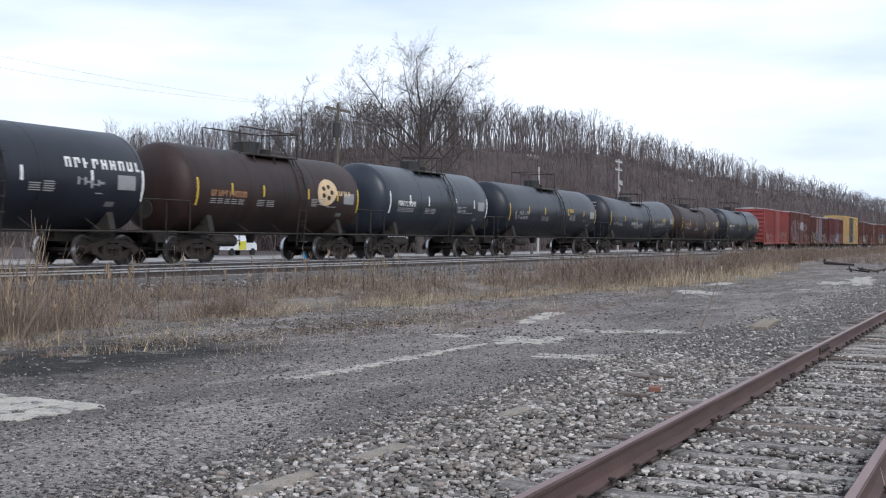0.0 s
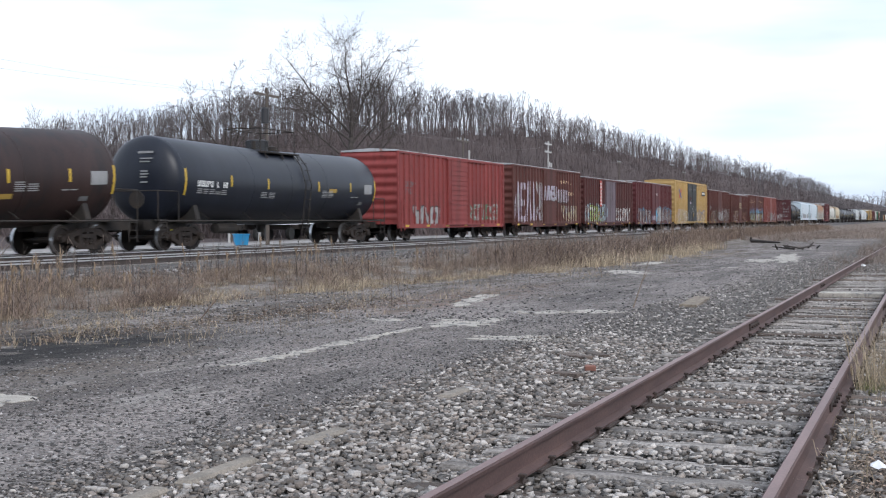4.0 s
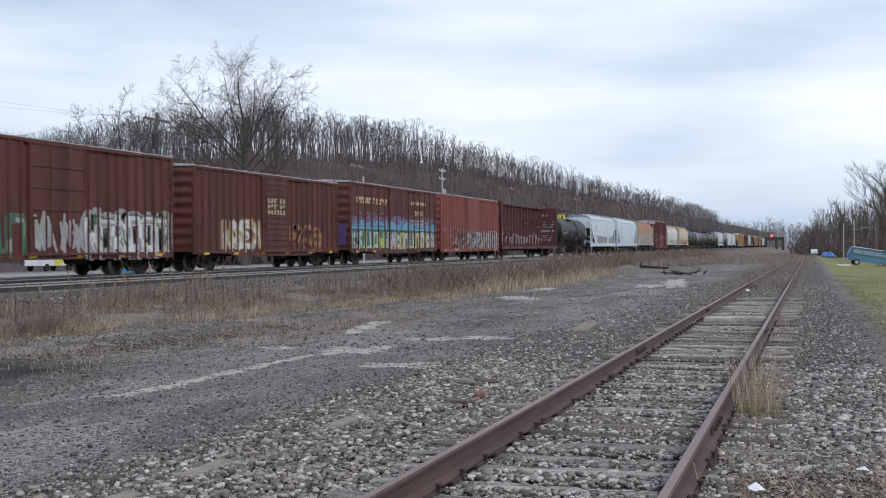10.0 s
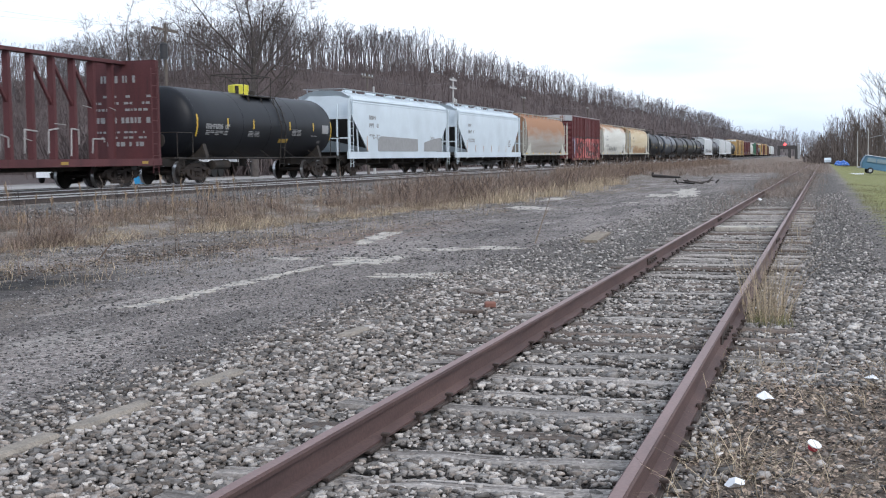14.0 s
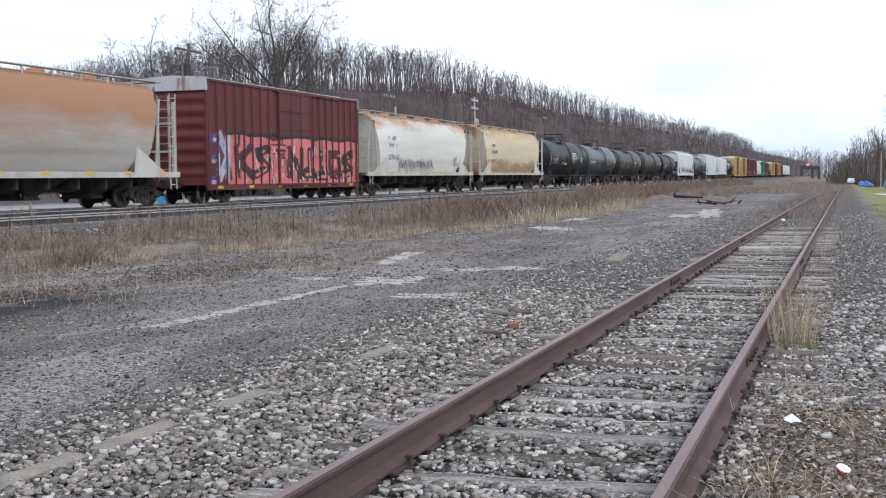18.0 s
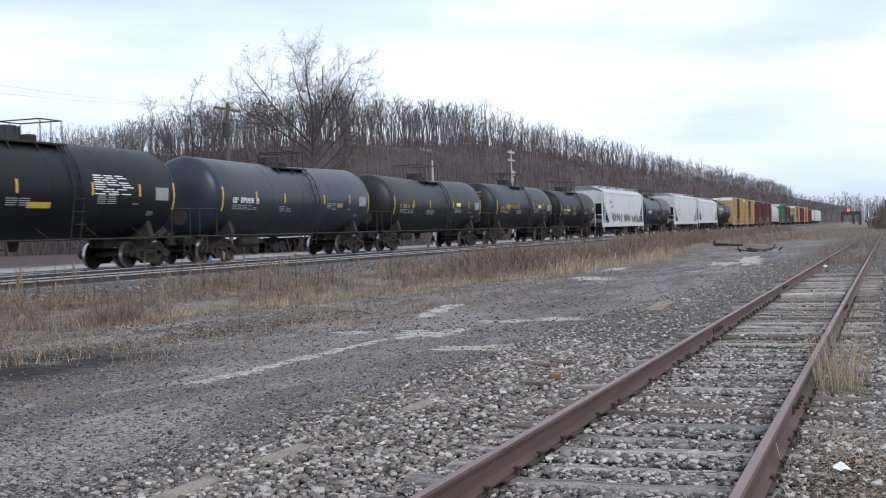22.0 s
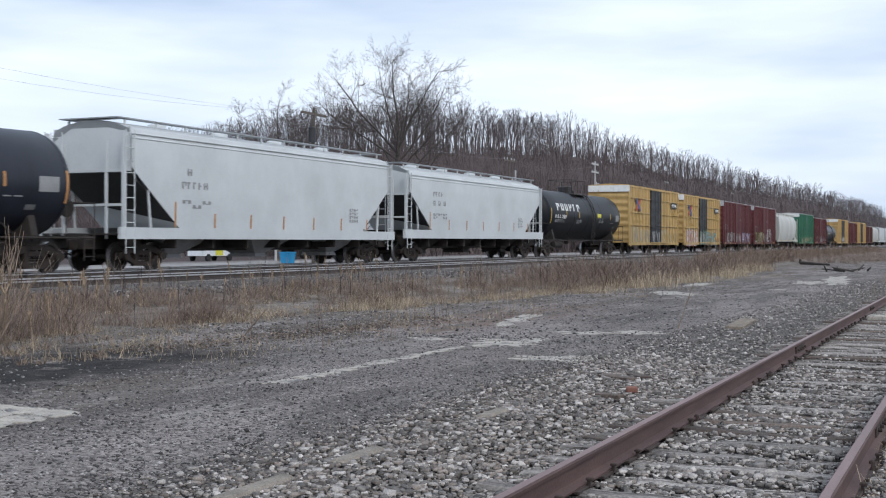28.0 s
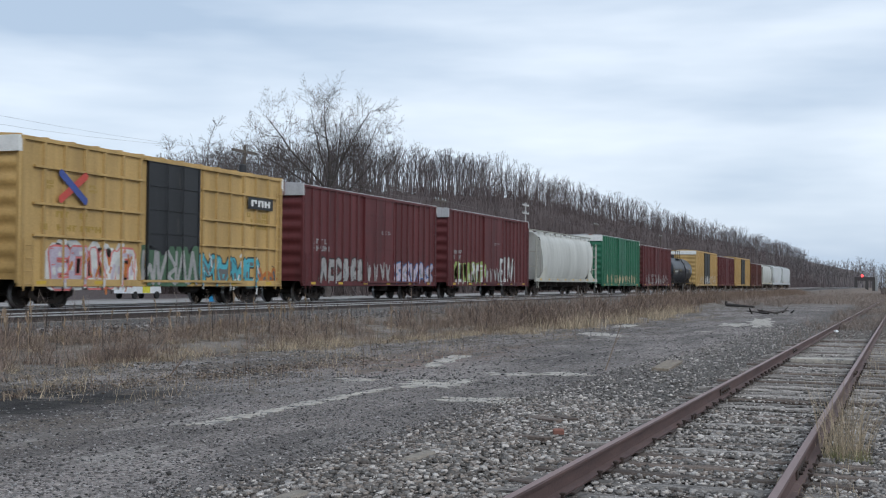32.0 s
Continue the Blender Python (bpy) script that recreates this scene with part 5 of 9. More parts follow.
    if big:
        y0, y1, a0, a1, n, mt = big
        w = (y1 - y0) / n
        for k in range(n):
            g = Geo()
            ya, yb = y0 + k * w + 0.08 * w, y0 + (k + 1) * w - 0.14 * w
            for u0, u1, v0, v1 in char_bars(rnd):
                shell_patch(g, ya + (yb - ya) * u0, ya + (yb - ya) * u1, a0 + (a1 - a0) * v0, a0 + (a1 - a0) * v1, rad, zc, bend, 0.006, 2)
            both("company_block", g, M[mt], "plain block of company lettering")
    if logo:
        g = Geo()
        cy, ca = half * 0.50, 6.0
        for k in range(30):
            t0, t1 = -1 + 2 * k / 30, -1 + 2 * (k + 1) / 30
            w = 0.72 * math.sqrt(max(0.02, 1 - ((t0 + t1) / 2) ** 2))
            shell_patch(g, cy - w + 0.14 * t0, cy + w + 0.14 * t0, ca + 20 * t0, ca + 20 * t1, rad, zc, bend, 0.006, 1)
        both("emblem", g, M["cream"], "pale tan oval emblem")
        g = Geo()
        for a in range(5):
            b = a * 1.257
            yy, aa = cy + 0.33 * math.cos(b), ca + 8.5 * math.sin(b)
            for q in range(6):
                wq = 0.13 * math.sqrt(1 - ((q - 2.5) / 3) ** 2)
                shell_patch(g, yy - wq, yy + wq, aa - 3.3 + 1.1 * q, aa - 2.2 + 1.1 * q, rad, zc, bend, 0.011, 1)
        both("emblem_petal", g, M["brown"])
    for y0, a0, w, h, mt in spray:
        g = Geo()
        for k in range(int(w / 0.28)):
            y = y0 + 0.28 * k
            a = a0 + rnd.uniform(-2, 2)
            shell_patch(g, y, y + 0.10, a, a + h * rnd.uniform(0.6, 1), rad, zc, bend, 0.010)
            shell_patch(g, y, y + 0.30, a + h * rnd.uniform(0.2, 0.8), a + h * rnd.uniform(0.2, 0.8) + 2.2, rad, zc, bend, 0.012)
        both("spray_tag", g, M[mt], "spray-painted tag")
    if end_text:
        g = Geo()
        for x0, z, wdt in ((0.05, 0.86, 0.62), (0.15, 0.66, 0.5), (0.15, 0.55, 0.42), (0.2, 0.22, 0.3), (0.2, 0.12, 0.34), (0.2, 0.02, 0.26), (0.2, -0.16, 0.3)):
            reach = min(0.98, math.hypot(x0 + wdt / 2, z) / rad)
            depth = -half + 0.62 * (1 - math.sqrt(1 - reach ** 2)) - 0.03
            g.box(x0, x0 + wdt, depth - 0.012, depth - 0.004, zc + z, zc + z + (0.08 if z > 0.8 else 0.045))
        part("end_print", g, M[end_text], shell, "small painted print on the end")
    trucks(car, half - 1.75 + 0.35)
    couplers(car, half + 0.75, 0.6)
    return car


# -- flat shapes sprayed or lettered on a car's side --
def clip_span(poly, lo, hi):
    for sign, lim in ((1, lo), (-1, -hi)):
        out = []
        for (y0, z0), (y1, z1) in zip(poly, poly[1:] + poly[:1]):
            d0, d1 = sign * y0 - lim, sign * y1 - lim
            if d0 >= 0:
                out.append((y0, z0))
            if d0 * d1 < 0:
                t = d0 / (d0 - d1)
                out.append((y0 + t * (y1 - y0), z0 + t * (z1 - z0)))
        poly = out
        if len(poly) < 3:
            return []
    return poly


def on_side(geo, poly, spans, up):
    """Lays a convex outline (y, z) on a side that steps in and out: spans of (y0, y1, x)."""
    for y0, y1, x in spans:
        p = clip_span(poly, y0, y1)
        if p:
            geo.add([(x + up, y, z) for y, z in p], [tuple(range(len(p)))])


def stroke(y0, z0, y1, z1, w):
    d = math.hypot(y1 - y0, z1 - z0) or 1e-6
    uy, uz = (y1 - y0) / d, (z1 - z0) / d
    ny, nz = -uz * w / 2, uy * w / 2
    e = w * 0.30
    return [(y0 - uy * e + ny * .5, z0 - uz * e + nz * .5), (y0 - uy * e - ny * .5, z0 - uz * e - nz * .5), (y0 - ny, z0 - nz), (y1 - ny, z1 - nz), (y1 + uy * e - ny * .5, z1 + uz * e - nz * .5), (y1 + uy * e + ny * .5, z1 + uz * e + nz * .5), (y1 + ny, z1 + nz), (y0 + ny, z0 + nz)]


GLYPHS = [  # strokes in a unit cell: u along the side, v up
    [(.15, 0, .15, 1), (.15, 1, .8, .75), (.8, .75, .15, .5), (.15, .5, .85, 0)], [(.15, 0, .5, 1), (.5, 1, .85, 0), (.3, .4, .7, .4)],
    [(.15, 0, .15, 1), (.15, .95, .85, .95), (.15, .5, .7, .5), (.15, .05, .85, .05)], [(.8, .95, .2, .8), (.2, .8, .8, .3), (.8, .3, .2, .05)],
    [(.15, 0, .15, 1), (.15, .5, .85, 1), (.15, .5, .85, 0)], [(.2, .1, .2, .9), (.2, .9, .8, .9), (.8, .9, .8, .1), (.8, .1, .2, .1)],
    [(.15, 0, .15, 1), (.15, 1, .5, .4), (.5, .4, .85, 1), (.85, 1, .85, 0)], [(.15, 1, .15, .1), (.15, .1, .85, .1), (.85, .1, .85, 1)],
    [(.15, 1, .45, 0), (.45, 0, .85, 1)], [(.15, .95, .85, .95), (.5, .95, .5, 0)], [(.15, 0, .15, 1), (.15, 1, .85, 0), (.85, 0, .85, 1)]]


def graffiti(car, spans, y0, y1, z0, z1, fill, outline, back=None, letters=6, weight=0.30, seed=1, drips=None, label="spray-painted graffiti shape", name="graffiti", ragged=0.16):
    rnd = random.Random(seed)
    H, w = z1 - z0, (y1 - y0) / letters
    if back:
        g = Geo()
        for k in range(letters * 3):
            cy, cz = y0 + (y1 - y0) * (k + 0.5) / (letters * 3), z0 + H * rnd.uniform(0.35, 0.68)
            ry, rz = w * rnd.uniform(0.45, 0.75), H * rnd.uniform(0.40, 0.62)
            pts = [(cy + ry * math.cos(a * 0.6283) * rnd.uniform(.85, 1.1), min(z1 + 0.12 * H, max(z0 - 0.02, cz + rz * math.sin(a * 0.6283)))) for a in range(10)]
            on_side(g, pts, spans, 0.004)
        part(name + "_cloud", g, M[back], car, "sprayed background colour")
    fills = fill if isinstance(fill, tuple) else (fill,)
    lim = lambda z: max(z0, min(z1, z))
    for k in range(letters):
        gf = Geo()
        ya, dz = y0 + w * k, rnd.uniform(-ragged, ragged) * H * 0.4
        if weight < 0.22:  # a thin tag: one looping line
            p = (ya + w * rnd.uniform(0, 0.2), lim(z0 + dz + H * rnd.uniform(0.6, 0.95)))
            for j in range(6):
                q = (ya + w * (0.1 + 0.8 * rnd.random()), lim(z0 + dz + H * (rnd.uniform(0.0, 0.3) if j % 2 == 0 else rnd.uniform(0.65, 1.0))))
                on_side(gf, stroke(*p, *q, weight * w * rnd.uniform(0.7, 1.1)), spans, 0.010 + 0.0008 * j)
                p = q
            part(name + "_tag", gf, M[fills[k % len(fills)]], car, label)
            continue
        # a swollen form out of bent strokes turned about, rimmed, with a second colour and thin inner lines
        go, gs, gl = Geo(), Geo(), Geo()
        glyph = GLYPHS[rnd.randrange(len(GLYPHS))]
        flip, tilt = rnd.random() < 0.7, rnd.uniform(-0.18, 0.18)
        wt = min(w * 0.36, H * 0.30) * rnd.uniform(0.85, 1.1) * (weight / 0.34)
        over = w * 0.10
        for j, (u0, v0, u1, v1) in enumerate(glyph):
            if flip:
                u0, v0, u1, v1 = 1 - u0, 1 - v0, 1 - u1, 1 - v1
            lo, hi = z0 + wt * 0.5, z1 - wt * 0.45
            put = lambda u, v: (ya - over + (w + 2 * over) * (u + tilt * (v - 0.5)), max(lo, min(hi, lo + dz + (hi - lo) * v)))
            a, b = put(u0, v0), put(u1, v1)
            if outline:
                on_side(go, stroke(*a, *b, wt + 0.13), spans, 0.006)
            on_side(gf, stroke(*a, *b, wt), spans, 0.010 + 0.0006 * j)
            f0, f1 = sorted((rnd.uniform(0.0, 0.6), rnd.uniform(0.4, 1.0)))
            c, d = (a[0] + (b[0] - a[0]) * f0, a[1] + (b[1] - a[1]) * f0 - wt * 0.16), (a[0] + (b[0] - a[0]) * f1, a[1] + (b[1] - a[1]) * f1 - wt * 0.16)
            on_side(gs, stroke(*c, *d, wt * 0.45), spans, 0.014 + 0.0006 * j)
            if rnd.random() < 0.7:
                e = (a[0] + wt * rnd.uniform(-0.4, 0.4), a[1] + wt * rnd.uniform(-0.4, 0.4))
                on_side(gl, stroke(*e, e[0] + wt * rnd.uniform(-0.7, 0.7), e[1] + wt * rnd.uniform(-0.5, 0.5), 0.035), spans, 0.018 + 0.0006 * j)
        if outline:
            part(name + "_outline", go, M[outline], car, "sprayed outline")
        first = (k + rnd.randrange(2)) % len(fills)
        part(name + "_form", gf, M[fills[first]], car, label)
        part(name + "_shade", gs, M[fills[(first + 1) % len(fills)]] if len(fills) > 1 else M["grime" if fills[0] in ("g_white", "g_grey", "g_lav") else "dim"], car, "second sprayed colour")
        if gl.v:
            part(name + "_line", gl, M[outline or "blk"], car, "thin sprayed lines")
    if drips:
        gd = Geo()
        for k in range(letters * 4):
            y, z = rnd.uniform(y0, y1), rnd.uniform(z0, z1)
            on_side(gd, stroke(y, z, y + rnd.uniform(-.2, .2), z - rnd.uniform(.05, .4), rnd.uniform(0.04, 0.12)), spans, 0.017)
        part(name + "_splash", gd, M[drips], car, "sprayed accents")


def side_bars(car, spans, y0, y1, z0, z1, n, mt, seed=1, rows=1, name="lettering"):
    """Lettering that cannot be read, as bars."""
    rnd, g = random.Random(seed), Geo()
    for r in range(rows):
        za = z1 - (z1 - z0) * (r + 1) / rows + (z1 - z0) * 0.12 / rows
        zb = z1 - (z1 - z0) * r / rows - (z1 - z0) * 0.12 / rows
        w = (y1 - y0) / n
        for k in range(n):
            if rnd.random() < 0.12 and n > 2:
                continue
            for u0, u1, v0, v1 in char_bars(rnd):
                a, b, c, d = y0 + (k + u0) * w, y0 + (k + u1) * w, za + (zb - za) * v0, za + (zb - za) * v1
                on_side(g, [(a, c), (b, c), (b, d), (a, d)], spans, 0.005)
    return part(name, g, M[mt], car, "painted lettering as plain bars")


def painted_words(car, spans, words, y0, y1, z0, z1, mt):
    """Readable words painted on a side, following its ribs."""
    cu = bpy.data.curves.new("words", "FONT")
    cu.body, cu.offset, cu.space_character = words, 0.018, 1.12
    ob = new("words", cu)
    me = bpy.data.meshes.new_from_object(ob.evaluated_get(bpy.context.evaluated_depsgraph_get()))
    co = [v.co for v in me.vertices]
    u0, u1 = min(c.x for c in co), max(c.x for c in co)
    v0, v1 = min(c.y for c in co), max(c.y for c in co)
    g = Geo()
    for f in me.polygons:
        on_side(g, [(y0 + (co[i].x - u0) / (u1 - u0) * (y1 - y0), z0 + (co[i].y - v0) / (v1 - v0) * (z1 - z0)) for i in f.vertices], spans, 0.006)
    bpy.data.objects.remove(ob)
    bpy.data.curves.remove(cu)
    bpy.data.meshes.remove(me)
    return part("painted_words", g, M[mt], car, "worn cream painted words")


# -- box cars --
def box_car(name, s_left, s_right, color, label, eave=4.55, sill=0.64, door=(-1.5, 1.5), door_mat=None, door_kind="ribs", ribs=12, band=None, roof="roof",
            deep_sill=False, rib_bands=False, pitch_up=0.12):
    L = s_right - s_left
    half, body = L / 2, M[color]
    car = thing(name, label, "box car", group="cars of the freight train")
    put_on_train(car, (s_left + s_right) / 2)
    floor_z, xs, xr = 1.06, 1.50, 1.575
    d0, d1 = door
    # rib places, none over the door
    ys = [y for y in np.linspace(-half + 0.10, half - 0.10, ribs * 2 + 1) if not (d0 - 0.12 < y < d1 + 0.12)]
    spans, at_y = [], -half
    marks = sorted([(y - 0.055, y + 0.055, xr) for y in ys] + [(d0, d1, xr + 0.035)])
    for a, b, x in marks:
        a, b = max(a, -half), min(b, half)
        if a > at_y:
            spans.append((at_y, a, xs))
        spans.append((a, b, x))
        at_y = b
    if at_y < half:
        spans.append((at_y, half, xs))
    for s in (1, -1):
        turn = pose(0, 0, 0, 0, 0, 0 if s > 0 else 180)
        g = Geo().box(xs - 0.04, xs, -half, half, sill + 0.10, eave - 0.02)
        part("side_wall", g, body, car, "", None, turn)
        if s > 0:
            rib = Geo().add([(xs, -0.075, sill + 0.16), (xr, -0.05, sill + 0.2), (xr, 0.05, sill + 0.2), (xs, 0.075, sill + 0.16), (xs, -0.075, eave - 0.05), (xr, -0.05, eave - 0.09), (xr, 0.05, eave - 0.09), (xs, 0.075, eave - 0.05)],
                            [(0, 1, 5, 4), (1, 2, 6, 5), (2, 3, 7, 6), (3, 2, 1, 0), (4, 5, 6, 7)]).mesh("rib", body)
        for y in ys:
            part("rib", rib, None, car, "", None, turn @ pose(0, y, 0))
        # sill and top chord
        g = Geo()
        if deep_sill:
            g.loft([[(xs - 0.05, y, z0), (xs + 0.05, y, z0), (xs + 0.05, y, sill + 0.3), (xs - 0.05, y, sill + 0.3)] for y, z0 in ((-half, sill + 0.16), (-half * 0.62, sill + 0.12), (-half * 0.5, sill - 0.04), (half * 0.5, sill - 0.04), (half * 0.62, sill + 0.12), (half, sill + 0.16))])
        else:
            g.box(xs - 0.05, xs + 0.05, -half, half, sill, sill + 0.22)
        part("side_sill", g, body, car, "", None, turn)
        part("top_chord", Geo().box(xs - 0.03, xs + 0.07, -half, half, eave - 0.09, eave), body, car, "", None, turn)
        # door
        dm = M[door_mat] if door_mat else body
        n_leaf = 2 if door_kind == "double" else 1
        for k in range(n_leaf):
            a, b = d0 + (d1 - d0) * k / n_leaf + 0.01, d0 + (d1 - d0) * (k + 1) / n_leaf - 0.01
            dz0, dz1 = sill + 0.22, eave - 0.13
            leaf = part("door", Geo().box(xs + 0.01, xs + 0.085, a, b, dz0, dz1), dm, car, "sliding door", None, turn)
            g = Geo()
            n_h = 13 if door_kind == "ribs" else (5 if door_kind == "panels" else 4)
            for i in range(n_h + 1):
                z = dz0 + (dz1 - dz0) * i / n_h
                hh = 0.05 if door_kind == "ribs" else 0.03
                g.box(xs + 0.085, xs + 0.112, a + 0.05, b - 0.05, max(dz0, z - hh), min(dz1, z + hh))
            for y in (a, b - 0.07):
                g.box(xs + 0.085, xs + 0.118, y, y + 0.07, dz0, dz1)
            part("door_frame", g, dm, leaf)
            g = Geo()
            for f in ((0.35, 0.65) if door_kind != "ribs" else (0.12,)):
                y = a + (b - a) * f
                g.bar((xs + 0.14, y, dz0), (xs + 0.14, y, dz1), 0.02, 5)
            g.box(xs + 0.11, xs + 0.16, a + 0.15, a + 0.45, dz0 + 1.1, dz0 + 1.18)
            part("lock_rod", g, dm if door_kind != "double" else M["dim"], leaf)
        part("door_track", Geo().box(xs + 0.005, xs + 0.13, d0 - 0.25, d1 + (d1 - d0) * 0.95, sill + 0.14, sill + 0.22), body, car, "", None, turn)
        part("door_track", Geo().box(xs + 0.005, xs + 0.12, d0 - 0.25, d1 + (d1 - d0) * 0.95, eave - 0.13, eave - 0.07), body, car, "", None, turn)
        # ladders at both ends of the side
        for y, top_z in ((-half + 0.33, sill + 1.4), (half - 0.33, eave - 0.4 if s > 0 else sill + 1.4)):
            part("ladder", ladder_geo(xr + 0.05, y, sill - 0.12, top_z, 0.42, 4 if top_z < 3 else 9), body, car, "", None, turn)
        # faint print and yellow reflector marks
        if s > 0:
            mark = Geo()
            on_side(mark, [(-0.22, sill + 0.06), (0.22, sill + 0.06), (0.22, sill + 0.17), (-0.22, sill + 0.17)], [(-1, 1, xs + 0.05)], 0.004)
            mark = mark.mesh("reflector", M["yel"])
        for y in np.linspace(-half + 1.0, half - 1.0, 6):
            part("reflector", mark, None, car, "small yellow reflector", None, turn @ pose(0, y, 0))
    # corrugated ends
    for s in (-1, 1):
        g = Geo()
        n = 40
        rows = []
        for i in range(n + 1):
            z = floor_z - 0.1 + (eave - floor_z + 0.1) * i / n
            u = i / n * 8.0
            bulge = 0.13 * (0.5 - 0.5 * math.cos(2 * math.pi * u)) if 0.0 < i < n else 0.0
            rows.append([(-xs + 0.02, half * s, z), (-xs * 0.85, s * (half + bulge - 0.02), z), (xs * 0.85, s * (half + bulge - 0.02), z), (xs - 0.02, half * s, z)])
        vs = [p for r in rows for p in r]
        fs = [(i * 4 + j, i * 4 + j + 1, i * 4 + j + 5, i * 4 + j + 4) for i in range(n) for j in range(3)]
        g.add(vs, fs)
        part("end_wall", g, body, car, "corrugated steel end", 50)
        part("end_sill", Geo().box(-xs - 0.03, xs + 0.03, s * half - 0.04, s * half + 0.02, sill + 0.2, floor_z), body, car)
        for x in (-xs - 0.01, xs + 0.01):
            part("corner_post", Geo().box(x - 0.05, x + 0.05, s * half - 0.06, s * half + 0.05, sill + 0.1, eave), body, car)
        if band:
            b = Geo().box(-xs - 0.06, xs + 0.064, min(s * (half - 0.06), s * (half + 0.13)), max(s * (half - 0.06), s * (half + 0.13)), eave - 0.46, eave + 0.015)
            part("end_band", b, M[band], car, "pale painted band along the end's top")
        part("ladder", ladder_geo(0.95 * s, s * (half + 0.16), sill - 0.1, eave - 0.3, 0.42, 9, 0.014, "x"), body, car)
        w = Geo().turned([(0, 0.26), (0.04, 0.26)], 14, "y")
        w.v = [(x - 0.5, y + s * (half + 0.22), z + 2.2) for x, y, z in w.v]
        if s < 0:
            part("brake_wheel", w, M["under"], car)
    # roof of peaked panels
    g = Geo()
    g.loft([[(-xs - 0.05, y, eave - 0.01), (xs + 0.05, y, eave - 0.01), (xs + 0.05, y, eave + 0.03), (0, y, eave + pitch_up), (-xs - 0.05, y, eave + 0.03)] for y in (-half - 0.06, half + 0.06)])
    rf = part("roof", g, M[roof], car, "dull metal roof")
    g = Geo()
    for y in np.linspace(-half, half, 14):
        g.loft([[(-xs - 0.05, y + d, eave + 0.03), (xs + 0.05, y + d, eave + 0.03), (xs + 0.05, y + d, eave + 0.065), (0, y + d, eave + pitch_up + 0.035), (-xs - 0.05, y + d, eave + 0.065)] for d in (-0.04, 0.04)])
    part("roof_seam", g, M[roof], rf)
    # floor and centre sill
    g = Geo().box(-xs + 0.05, xs - 0.05, -half + 0.03, half - 0.03, floor_z - 0.08, floor_z)
    part("floor_frame", g, M["under"], car)
    g = Geo().box(-0.33, 0.33, -half - 0.2, half + 0.2, 0.66, floor_z - 0.085)
    for y in np.linspace(-half * 0.5, half * 0.5, 6):
        g.box(-1.4, 1.4, y - 0.06, y + 0.06, 0.80, floor_z - 0.085)
    part("centre_sill", g, M["under"], car)
    g = Geo().turned([(-0.5, 0.03), (-0.45, 0.19), (0.45, 0.19), (0.5, 0.03)], 12, "y")
    g.v = [(x + 0.7, y + half * 0.3, z + 0.62) for x, y, z in g.v]
    part("air_tank", g, M["under"], car)
    trucks(car, half - 1.9)
    couplers(car, half, 0.85)
    return car, spans, half


